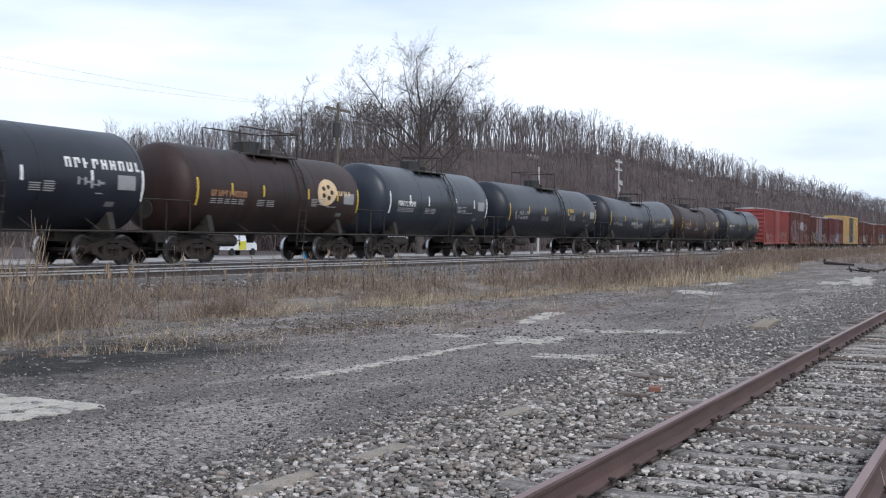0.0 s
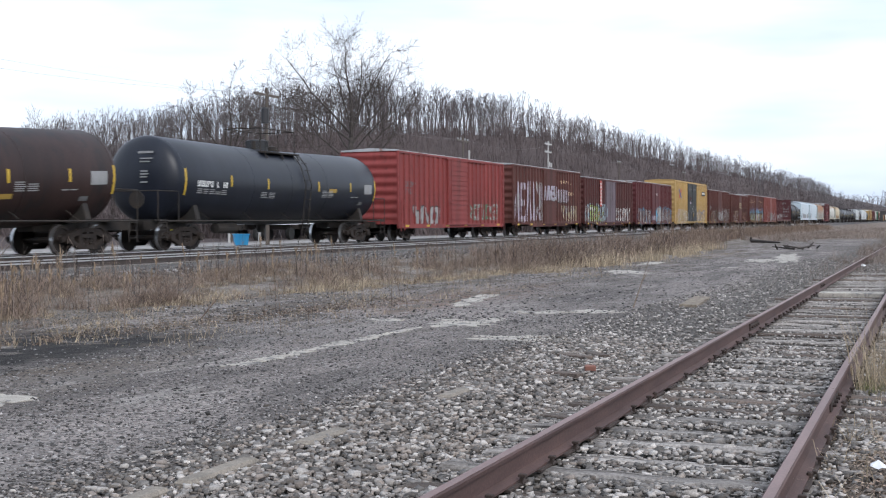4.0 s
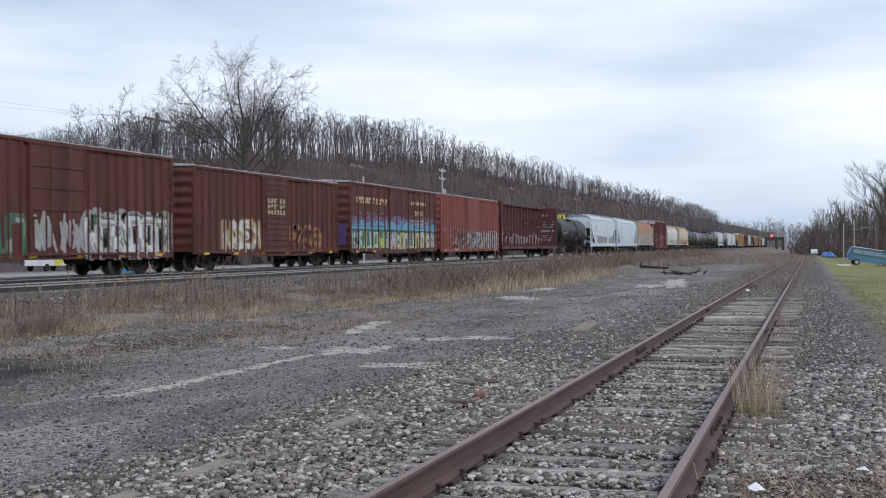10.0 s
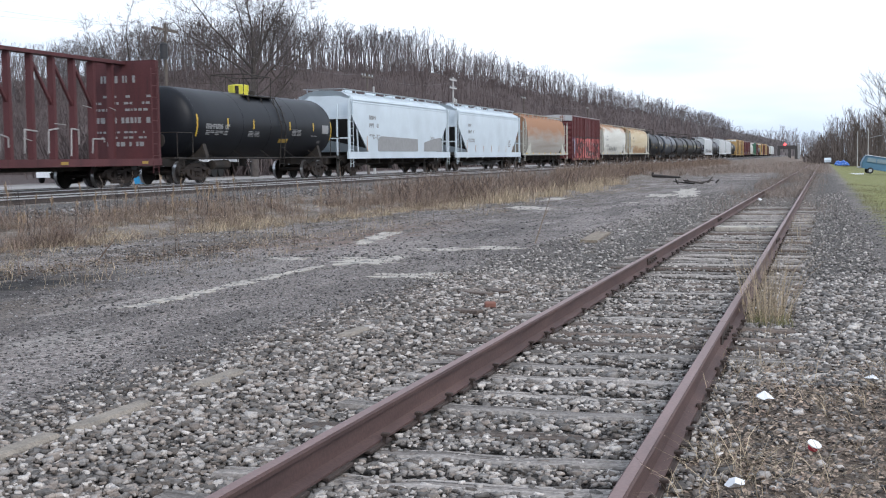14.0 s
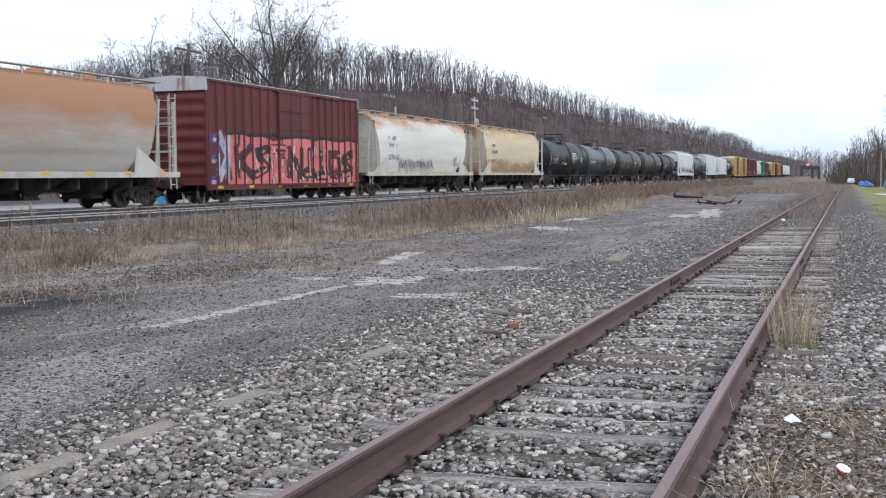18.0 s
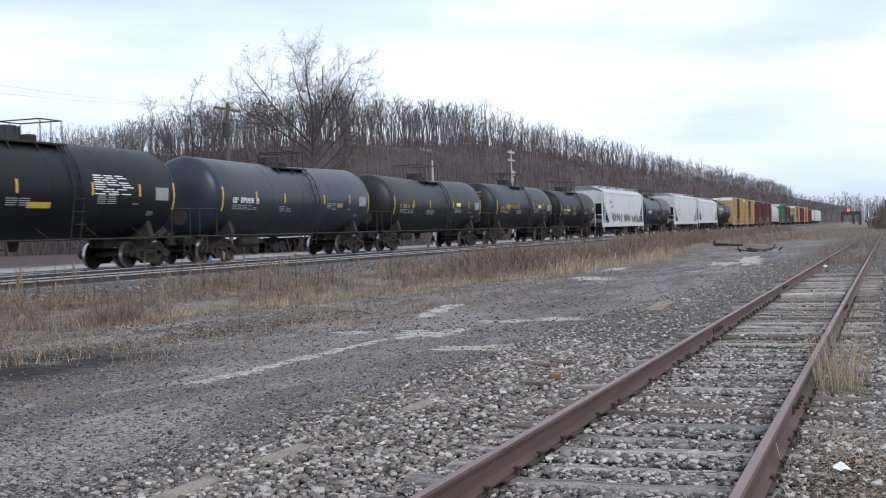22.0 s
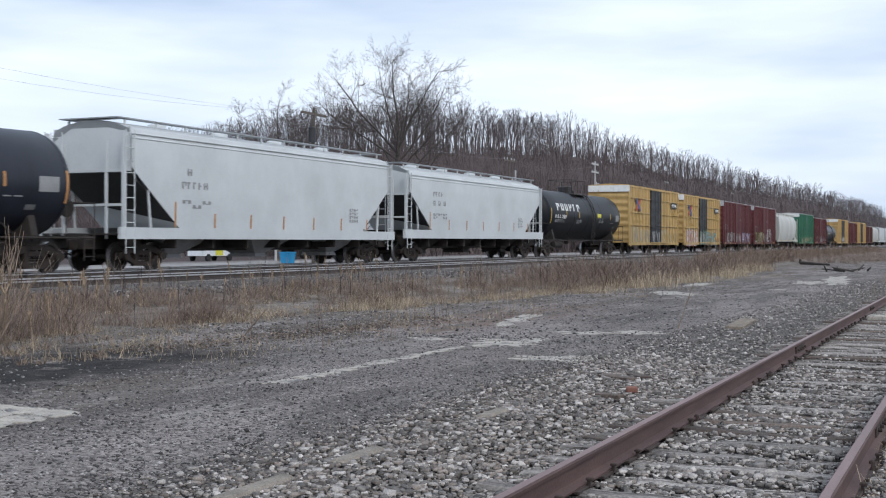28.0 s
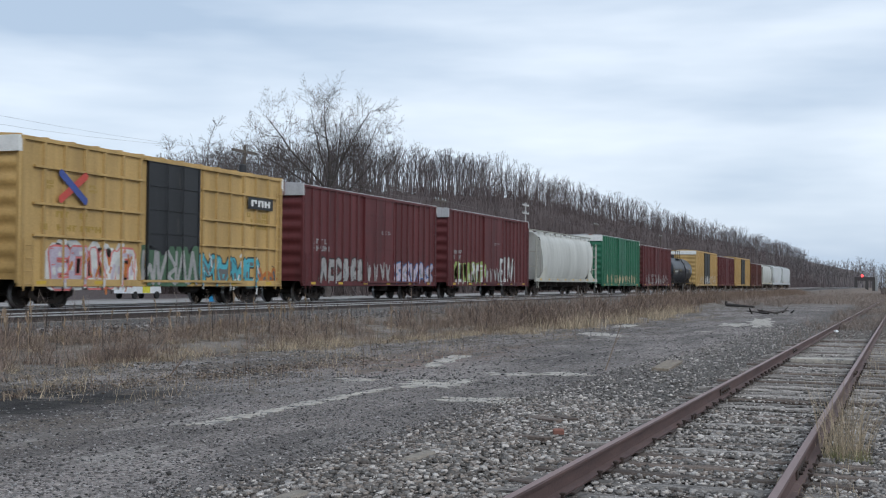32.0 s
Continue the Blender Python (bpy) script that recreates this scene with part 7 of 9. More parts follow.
    for z0, z1, mt, nm, up, sd in ((1.6, 2.75, "g_dusk", "purple", 0.003, 3), (1.2, 2.45, "g_sky", "blue", 0.004, 4), (0.72, 2.02, "g_dgreen", "dull green", 0.005, 5)):
        rnd, g = random.Random(sd), Geo()
        for k in range(31):
            y = -h + 0.08 + k * 0.502
            on_side(g, [(y, z0), (y + 0.505, z0), (y + 0.505, z1 + (rnd.uniform(-0.3, 0.2) if z1 > 2.1 else 0)), (y, z1 + (rnd.uniform(-0.3, 0.2) if z1 > 2.1 else 0))], sp, up)
        part("mural_band", g, M[mt], c, "%s band of the mural" % nm)
    graffiti(c, sp, -7.75, -1.6, 0.74, 1.95, ("g_lime", "g_pale", "g_green"), "blk", letters=7, weight=0.36, seed=23, ragged=0.06)
    graffiti(c, sp, -1.5, 7.7, 0.74, 1.95, ("g_lime", "g_lav", "g_pale"), "blk", letters=11, weight=0.36, seed=51, drips="g_or", ragged=0.06)
    g = Geo().box(-1.30, 1.30, -h - 0.118, -h - 0.10, 1.1, 2.3)
    part("mural_end", g, M["g_purple"], c, "purple spray on the end")
    side_bars(c, sp, -6.9, -1.75, 3.42, 3.86, 8, "cream", 3)
    side_bars(c, sp, -6.5, -2.0, 2.85, 3.0, 10, "grime", 4)
    side_bars(c, sp, 2.8, 5.6, 3.60, 3.90, 8, "cream", 36)
    painted_words(c, sp, "SERVES", 3.25, 5.15, 2.98, 3.27, "cream")
    painted_words(c, sp, "THE SOUTH", 2.8, 5.65, 2.40, 2.68, "cream")
    seam = Geo().box(1.50, 1.508, -h + 0.1, h - 0.1, -0.018, 0.018).mesh("side_seam", M["oxide"])
    for z in (2.2, 2.55, 2.92, 3.38, 3.62, 4.02, 4.25):
        part("side_seam", seam, None, c, "", None, pose(0, 0, z))
    c, sp, h = B("box_car", 275.05, 290.8, "salmon", "faded red box car with a long silver and green tag", 4.6, door=(-1.55, 1.65), door_kind="ribs")
    graffiti(c, sp, -4.8, -1.6, 0.75, 2.3, "blk", "g_white", letters=3, weight=0.34, seed=24)
    graffiti(c, sp, -1.6, 2.2, 0.75, 2.1, ("g_grey", "blk"), "g_grey", letters=3, weight=0.40, seed=25)
    graffiti(c, sp, 2.2, 7.7, 0.72, 2.1, ("g_white", "g_grey", "g_sky"), "blk", back="g_pale", letters=6, weight=0.34, seed=26)
    side_bars(c, sp, -7.3, -5.2, 2.05, 2.35, 4, "grime", 5)
    side_bars(c, sp, -7.3, -5.0, 1.55, 1.85, 5, "grime", 6)
    lumber_car(292.2, 314.7)
    T("tank_car", 316.9, 332.2, "black", "black tank car with a yellow dome housing", 2.98, dome="yel2", seed=18, letter="grime", panel=(1.0, -30, 1.0, 8, "ylet"))
    c, sp, h = Hp("hopper_car", 333.8, 352.1, "hblue", "pale blue-grey covered hopper with painted-out patches", "smooth", 4.25, 4.6, seed=19)
    g = Geo()
    on_side(g, [(-4.7, 1.35), (2.4, 1.35), (2.4, 2.1), (-4.2, 2.2), (-4.7, 2.0)], sp, 0.007)
    on_side(g, [(3.6, 1.35), (7.4, 1.35), (7.2, 2.25), (5.6, 2.15), (3.6, 1.9)], sp, 0.007)
    part("overpaint_patch", g, M["grime"], c, "grey painted-out patches")
    Hp("hopper_car", 353.5, 372.1, "hblue", "pale blue-grey covered hopper with orange stripes", "smooth", 4.25, 4.62, seed=20)
    Hp("hopper_car", 373.1, 391.7, "horange", "rusty orange covered hopper with round sides", "acf", 4.25, 4.55, 1.28, 1.08, 4, "hplain", seed=21, tags=False)
    c, sp, h = B("box_car", 393.9, 409.5, "maroon", "tall maroon box car half sprayed pink", 4.96, 0.55, door=(-1.45, 1.95), door_kind="panels", band="roof", ribs=10)
    g = Geo()
    for k in range(13):
        y0, y1 = -6.2 + 1.07 * k, -6.2 + 1.07 * (k + 1) + 0.01
        up = lambda y: 2.82 - (0.25 if -2.2 < y < -1.2 else 0) + 0.06 * math.sin(2.1 * y)
        on_side(g, [(y0, 0.78), (y1, 0.78), (y1, up(y1)), (y0, up(y0))], sp, 0.004)
    part("graffiti_ground", g, M["g_pink"], c, "large sprayed salmon-pink area")
    rnd = random.Random(27)
    for k in range(15):
        g, y, top = Geo(), -5.9 + 0.92 * k + rnd.uniform(-0.25, 0.25), rnd.random() < 0.55
        za, zb = (2.85, rnd.uniform(1.9, 2.5)) if top else (rnd.uniform(0.8, 1.0), rnd.uniform(1.3, 1.9))
        on_side(g, stroke(y, za, y + rnd.uniform(-0.12, 0.12), zb, rnd.uniform(0.10, 0.26)), sp, 0.010)
        part("spray_drip", g, M["blk"], c, "black sprayed drip")
    graffiti(c, sp, -5.4, 7.2, 0.95, 2.45, ("g_pink", "maroon", "blk"), "blk", letters=8, weight=0.24, seed=27, drips="g_white")
    graffiti(c, sp, -7.7, -6.0, 0.75, 3.0, ("g_sky", "g_purple", "g_lav"), None, letters=2, weight=0.45, seed=28)
    g = Geo()
    for k in range(13):
        y0, y1 = -6.2 + 1.07 * k, -6.2 + 1.07 * (k + 1) + 0.01
        on_side(g, stroke(y0, 2.87 + 0.06 * math.sin(2.1 * y0), y1, 2.87 + 0.06 * math.sin(2.1 * y1), 0.16), sp, 0.012)
    part("graffiti_outline", g, M["blk"], c, "black sprayed top edge")
    c, sp, h = Hp("hopper_car", 410.8, 429.8, "hgrey", "grey round-sided covered hopper with rusty roof edge", "acf", 4.2, 4.55, 1.32, 1.10, 4, "hplain", seed=23)
    graffiti(c, sp, -4.7, 1.2, 1.45, 2.1, "dim", None, letters=9, weight=0.10, seed=29, name="spray_tag")
    Hp("hopper_car", 431.4, 449.9, "htan", "tan round-sided covered hopper streaked with rust", "acf", 4.22, 4.55, 1.30, 1.12, 4, "hplain", seed=24)
    T("tank_car", 451.9, 466.4, "black", "black tank car with white print", 3.2, bottom=1.0, seed=25, letter="grime", panel=(-1.2, -22, 1.1, 7, "yel"), notice=(2.0, 17, 9), rail_style=2)
    T("tank_car", 468.5, 483.8, "bluegrey", "grey-black tank car with white lettering", 3.14, bottom=1.0, sag=0.1, seed=26, rail_style=2, letter="white", panel=(3.4, -12, 0.6, 7, "ylet"))
    T("tank_car", 485.9, 501.4, "charcoal", "charcoal tank car with ochre lettering", 3.06, sag=0.1, letter="ylet", seed=27, panel=(2.6, -2, 0.75, 8, "yel2"))
    T("tank_car", 503.5, 518.4, "charcoal", "charcoal tank car with ochre lettering and white diamonds", 3.08, bottom=1.0, letter="ylet", seed=28, panel=(3.2, -4, 0.75, 9, "yel2"), end_text="ylet", big=(-4.7, -1.9, -6, 3, 10, "ylet"), data=True)
    T("tank_car", 520.2, 533.2, "black", "short black tank car with white lettering", 3.0, seed=29, spray=((3.4, -14, 2.2, 12, "g_purple"), (4.6, -12, 0.8, 8, "ylet")))
    c, sp, h = Hp("hopper_car", 535.2, 554.5, "hwhite", "long white covered hopper with black sprayed letters", "smooth", 4.2, 4.58, 1.30, 0.94, 3, seed=30)
    graffiti(c, sp, -5.6, -1.1, 1.42, 2.25, "dim", None, letters=5, weight=0.16, seed=30, name="spray_tag")
    graffiti(c, sp, -0.2, 2.8, 1.35, 2.2, "dim", None, letters=5, weight=0.16, seed=31, name="spray_tag")
    graffiti(c, sp, 3.4, 6.8, 1.25, 2.1, "dim", None, letters=4, weight=0.14, seed=32, name="spray_tag")
    T("tank_car", 555.8, 572.2, "slate", "dark slate tank car with orange stripes", 3.1, bottom=1.05, mark="orange", seed=31, sag=0.1, panel=(0.3, -36, 1.1, 10, "ylet"))
    Hp("hopper_car", 573.9, 592.7, "hwhite", "white covered hopper with orange stripes", "smooth", 4.42, 4.70, 1.36, 1.0, 3, seed=32)
    Hp("hopper_car", 593.8, 612.7, "hwhite", "white covered hopper with white roof rails", "smooth", 4.15, 4.5, 1.48, 1.08, 3, seed=33)
    T("tank_car", 613.6, 630.2, "black", "glossy black tank car with bold white lettering", 3.12, bottom=1.08, seed=34, big=(-6.5, -1.6, 9, 26, 6, "white"), panel=(2.1, -2, 0.85, 9, "yel2"))
    for a, b, k in ((632.1, 648.0, 35), (650.1, 666.0, 36)):
        lab = "yellow box car with black door, %s" % ("buff overpainted lower side" if k == 35 else "cyan and white tags")
        c, sp, h = B("box_car", a, b, "yellow", lab, 5.12 if k == 35 else 5.08, 0.68, door=(-1.6, 1.65), door_mat="doorblack", door_kind="panels", band="white", ribs=8, roof="yellow")
        for z in (2.2, 3.15, 4.25):
            for y0, y1 in ((-h + 0.6, -1.8), (1.85, h - 0.3)):
                part("side_rail", Geo().box(1.50, 1.60, y0, y1, z - 0.035, z + 0.035), M["yellow"], c, "horizontal stiffening rail")
        crossed_marks(c, sp, h, -5.6, 5.1)
        if k == 35:
            rnd = random.Random(33)
            for y0, y1, z1 in ((-7.4, -4.6, 2.0), (-4.65, -1.7, 1.85), (1.9, 4.4, 1.8), (4.35, 7.5, 1.6)):
                g = Geo()
                on_side(g, [(y0, 0.78), (y1, 0.78), (y1, z1 + rnd.uniform(-0.15, 0.1)), ((y0 + y1) / 2, z1 + rnd.uniform(-0.05, 0.2)), (y0, z1)], sp, 0.005)
                part("overpaint_patch", g, M["g_buff"], c, "buff overpainted patch")
            graffiti(c, sp, -7.2, -1.8, 0.9, 1.9, "grime", None, letters=7, weight=0.05, seed=33, name="spray_tag")
            graffiti(c, sp, 2.0, 7.4, 0.85, 1.7, "ylet", None, letters=8, weight=0.12, seed=34, name="spray_tag")
            graffiti(c, sp, -1.4, 1.4, 0.9, 1.8, "grime", None, letters=4, weight=0.2, seed=35)
        else:
            graffiti(c, sp, -6.4, -2.3, 0.58, 1.95, ("g_white", "g_lav"), "g_pink", back="g_white", letters=5, weight=0.38, seed=36, drips="g_or")
            graffiti(c, sp, -1.8, 1.5, 0.7, 1.98, "g_grey", None, back="g_dgreen", letters=5, weight=0.24, seed=37)
            graffiti(c, sp, 1.9, 6.2, 0.6, 1.9, "g_cyan", "blk", letters=4, weight=0.34, seed=38, drips="g_white")
            graffiti(c, sp, 6.2, 7.6, 0.75, 1.5, "g_or", None, letters=1, weight=0.5, seed=39)
    for a, b, k in ((668.0, 683.8, 37), (685.8, 701.4, 38)):
        c, sp, h = B("box_car", a, b, "maroon", "tall maroon box car with pale end band and low silver tags", 5.04, 0.7, door=(-1.65, 1.95), door_kind="panels", band="roof", ribs=10)
        if k == 37:
            graffiti(c, sp, -6.3, -1.8, 0.75, 2.0, "g_grey", "blk", letters=5, weight=0.34, seed=40)
            graffiti(c, sp, 2.0, 7.6, 0.75, 1.95, "g_lav", "g_blue", letters=5, weight=0.34, seed=41)
        else:
            graffiti(c, sp, -6.5, -1.7, 0.75, 2.1, ("g_green", "g_white"), None, back="g_green", letters=4, weight=0.3, seed=42)
            graffiti(c, sp, 1.5, 4.8, 0.75, 2.6, "g_white", "blk", letters=4, weight=0.3, seed=43)
        graffiti(c, sp, -1.4, 1.6, 0.9, 1.9, "g_grey", None, letters=4, weight=0.16, seed=44)
        side_bars(c, sp, -7.0, -5.4, 2.2, 2.8, 4, "grime", k, 2)
        side_bars(c, sp, 0.3, 1.5, 3.2, 3.4, 3, "grime", k, 2)
    Hp("hopper_car", 703.3, 721.5, "hclean", "grey round-sided covered hopper", "acf", 4.25, 4.6, 1.25, 1.0, 4, "hplain", seed=39, tags=False)
    c, sp, h = B("box_car", 723.4, 739.1, "green", "green box car with white end band", 5.0, 0.7, door=(-1.6, 1.7), door_kind="panels", band="white", ribs=10)
    graffiti(c, sp, -6.0, 6.5, 0.75, 1.7, "g_buff", None, letters=9, weight=0.2, seed=45)
    c, sp, h = B("box_car", 741.0, 756.2, "maroon", "maroon box car with pale tags", 4.7, 0.7, door=(-1.6, 1.7), door_kind="panels", ribs=10)
    graffiti(c, sp, -6.0, 6.5, 0.75, 1.9, "g_grey", None, letters=8, weight=0.25, seed=46)
    T("tank_car", 758.0, 771.9, "slate", "plain dark slate tank car", 3.0, seed=42)
    c, sp, h = B("box_car", 774.0, 792.2, "yellow", "long yellow box car with white end band", 5.05, 0.7, door=(-2.2, 2.2), door_mat="doorblack", door_kind="double", band="white", ribs=12, roof="yellow")
    graffiti(c, sp, -6.0, 7.5, 0.75, 2.0, "g_white", None, letters=9, weight=0.25, seed=47)
    B("box_car", 794.3, 810.3, "maroon", "plain maroon steel box car", 4.8, 0.7, door=(-1.6, 1.7), door_kind="panels", ribs=10)
    B("box_car", 812.3, 830.9, "yellow", "yellow box car with black doors", 5.05, 0.7, door=(-2.2, 2.2), door_mat="doorblack", door_kind="double", ribs=12, roof="yellow")
    B("box_car", 833.0, 848.6, "oxide", "plain rust-brown steel box car", 4.5, 0.7, door=(-1.6, 1.7), door_kind="ribs", ribs=10)
    Hp("hopper_car", 850.4, 868.6, "hclean", "grey round-sided covered hopper at the rear of the train", "acf", 4.25, 4.6, 1.25, 1.0, 4, "hplain", seed=39, tags=False)
    Hp("hopper_car", 870.2, 888.8, "hwhite", "white covered hopper near the train's end", "smooth", 4.4, 4.7, seed=46, tags=False)
    Hp("hopper_car", 890.2, 909.0, "hwhite", "last white covered hopper of the train", "smooth", 4.4, 4.7, seed=47, tags=False)


build_train()

# ---- bare trees ----
def grow(rnd, start, direction, length, radius, depth, segs, out, spread=0.5, droop=0.02, lean_up=0.18):
    """Adds tapered limbs (a, b, ra, rb) by repeated forking."""
    p, d = Vector(start), Vector(direction).normalized()
    n = max(2, segs)
    for k in range(n):
        step = length / n
        d = (d + Vector((rnd.uniform(-1, 1), rnd.uniform(-1, 1), rnd.uniform(-0.6, 0.9) * lean_up * 2)) * 0.14).normalized()
        q = p + d * step
        r0, r1 = radius * (1 - 0.42 * k / n), radius * (1 - 0.42 * (k + 1) / n)
        out.append((p.copy(), q.copy(), r0, r1))
        if depth > 0 and k >= (1 if depth > 2 else 0):
            for _ in range(1 if depth > 1 else 2):
                if rnd.random() < 0.82:
                    side = Vector((rnd.uniform(-1, 1), rnd.uniform(-1, 1), rnd.uniform(-0.3, 0.9))).normalized()
                    nd = (d * (1 - spread) + side * spread + Vector((0, 0, lean_up))).normalized()
                    grow(rnd, q, nd, length * rnd.uniform(0.42, 0.68), r1 * rnd.uniform(0.42, 0.62), depth - 1, max(2, segs - 1), out, spread, droop, lean_up)
        p = q
    if depth > 0:
        for _ in range(2):
            nd = (d + Vector((rnd.uniform(-1, 1), rnd.uniform(-1, 1), rnd.uniform(-0.2, 0.6))) * 0.55).normalized()
            grow(rnd, p, nd, length * rnd.uniform(0.45, 0.65), radius * 0.5, depth - 1, max(2, segs - 1), out, spread, droop, lean_up)


def limbs_arrays(limbs, n):
    """Tapered n-sided limbs as arrays."""
    a = np.array([tuple(l[0]) for l in limbs])
    b = np.array([tuple(l[1]) for l in limbs])
    ra, rb = np.array([l[2] for l in limbs]), np.array([l[3] for l in limbs])
    d = b - a
    d = d / np.maximum(np.linalg.norm(d, axis=1, keepdims=True), 1e-6)
    s = np.cross(d, np.where(np.abs(d[:, 2:3]) > 0.9, [[1.0, 0, 0]], [[0, 0, 1.0]]))
    s = s / np.maximum(np.linalg.norm(s, axis=1, keepdims=True), 1e-6)
    u = np.cross(s, d)
    ang = 2 * np.pi * np.arange(n) / n
    ring = np.cos(ang)[None, :, None] * s[:, None] + np.sin(ang)[None, :, None] * u[:, None]
    V = np.concatenate([a[:, None] + ring * ra[:, None, None], b[:, None] + ring * rb[:, None, None]], 1)
    k = np.arange(n if n > 2 else 1)
    f = np.stack([k, (k + 1) % n, n + (k + 1) % n, n + k], -1)
    F = f[None] + 2 * n * np.arange(len(limbs))[:, None, None]
    return V.reshape(-1, 3), F.reshape(-1, 4)


def array_part(name, limbs, n, material, parent, label=""):
    V, F = limbs_arrays(limbs, n)
    ob = mass(name, V, F, material)
    ob.parent = parent
    return tagged(ob, label) if label else ob


def bough(rnd, p, d, length, radius, level, out):
    """A long wavering limb with side limbs of three further orders, its ends spreading."""
    n = (7, 5, 4, 3)[level]
    for k in range(n):
        wave = Vector((rnd.uniform(-1, 1), rnd.uniform(-1, 1), rnd.uniform(-0.8, 0.8))) * (0.19 + 0.05 * level)
        d = (d + Vector((0, 0, 0.07 if level < 2 else 0.02)) + wave).normalized()
        q = p + d * (length / n)
        r0, r1 = radius * (1 - 0.78 * k / n), radius * (1 - 0.78 * (k + 1) / n)
        out.append((p.copy(), q.copy(), r0, r1))
        if level < 3 and k >= (1 if level == 0 else 0):
            for _ in range(rnd.choice((1, 2, 2)) if level < 2 else 1):
                v = Vector((rnd.uniform(-1, 1), rnd.uniform(-1, 1), rnd.uniform(-0.6, 0.8)))
                v = (v - d * v.dot(d)).normalized()
                a = rnd.uniform(0.65, 1.15)
                ln = length * (1 - 0.55 * k / n) * rnd.uniform(0.40, 0.62) * (1.3 if level == 2 else 1.0)
                bough(rnd, q, (d * math.cos(a) + v * math.sin(a)).normalized(), ln, r1 * 0.52, level + 1, out)
        p = q


def crown_tree(x, y, base, leaders, seed, label):
    """A bare tree whose leaders are given as (height, across, along the view, up, length, radius)."""
    rnd = random.Random(seed)
    z = float(ground_z(x, y))
    root = thing("bare_tree", label, "tree", pose(x, y, z))
    d = math.hypot(x, y)
    ax, ay, vx, vy = y / d, -x / d, x / d, y / d
    limbs, trunk, p, r = [], [], Vector((0, 0, -0.3)), 0.14 + base * 0.024
    for k in range(4):
        q = Vector((0.08 * math.sin(2 * k), 0.06 * k, base * (k + 1) / 4))
        trunk.append((p, q, r, r * 0.86))
        p, r = q, r * 0.86
    for h, across, along, up, ln, rad in leaders:
        bough(rnd, Vector((0, 0.05, h)), Vector((across * ax + along * vx, across * ay + along * vy, up)).normalized(), ln, rad, 0, limbs)
    array_part("trunk", trunk, 10, M["bark"], root, "rough grey-brown trunk")
    array_part("branchwork", [l for l in limbs if l[2] > 0.03], 5, M["bark"], root)
    array_part("twig_crown", [(a, b, max(ra, 0.0085), max(rb, 0.006)) for a, b, ra, rb in limbs if ra <= 0.03], 3, M["twig"], root, "fine bare twigs")


def big_tree():
    crown_tree(-45.0, 92.0, 9.2, (
        (9.1, 0.05, 0.2, 1.0, 7.6, 0.12), (9.0, 0.60, -0.1, 1.0, 7.6, 0.11), (8.8, -0.60, 0.1, 1.0, 8.4, 0.12), (8.2, -0.95, 0.2, 0.95, 8.2, 0.10),
        (7.9, 1.05, 0.1, 0.95, 7.6, 0.10), (6.6, 1.2, 0.3, 0.75, 8.4, 0.09), (8.6, 0.1, 0.8, 1.0, 7.0, 0.09), (8.6, -0.1, -0.8, 1.0, 7.0, 0.09),
        (6.6, -1.25, -0.1, 0.75, 7.8, 0.09), (5.2, 1.4, 0.4, 0.6, 7.8, 0.08), (5.2, -1.4, -0.4, 0.55, 7.4, 0.09), (3.4, -0.9, 0.5, 0.3, 4.6, 0.06), (3.6, 0.9, -0.5, 0.35, 4.6, 0.06),
        (8.9, 0.35, 0.4, 1.0, 7.2, 0.09), (8.9, -0.30, -0.4, 1.0, 7.4, 0.09), (7.2, 0.9, -0.6, 0.9, 7.0, 0.08), (7.2, -0.9, 0.6, 0.9, 7.0, 0.08)), 27,
        "tall leafless tree with a wide domed crown behind the tracks")
    crown_tree(-46.8, 76.0, 6.4, (
        (6.3, -0.1, 0.1, 1.0, 5.4, 0.08), (6.1, 0.6, 0.0, 0.95, 5.0, 0.07), (6.0, -0.7, 0.0, 0.95, 5.2, 0.08), (5.0, -1.1, 0.3, 0.8, 5.2, 0.06), (6.0, 0.1, -0.7, 0.95, 4.8, 0.07), (5.0, 1.1, 0.0, 0.7, 4.6, 0.05)), 22,
        "slimmer leafless tree beside the taller one")


def side_tree(x, y, h, seed, label, name="bare_tree", spread=0.5):
    rnd = random.Random(seed)
    z = float(ground_z(x, y))
    root = thing(name, label, "tree", pose(x, y, z))
    limbs = []
    trunk = [(Vector((0, 0, -0.3)), Vector((0, 0.1, h * 0.22)), h * 0.022, h * 0.018), (Vector((0, 0.1, h * 0.22)), Vector((0.1, 0, h * 0.42)), h * 0.018, h * 0.014)]
    for k in range(7):
        a = rnd.uniform(0, 6.28)
        grow(rnd, (0, 0.05, h * rnd.uniform(0.2, 0.42)), (math.cos(a) * spread * 1.5, math.sin(a) * spread * 1.5, 1.0), h * rnd.uniform(0.32, 0.46), h * 0.009, 3, 3, limbs, 0.45, 0.0, 0.14)
    array_part("trunk", trunk, 8, M["bark"], root)
    array_part("crown", [(a, b, max(ra, 0.014), max(rb, 0.01)) for a, b, ra, rb in limbs], 3, M["twig"], root, "bare twiggy crown")


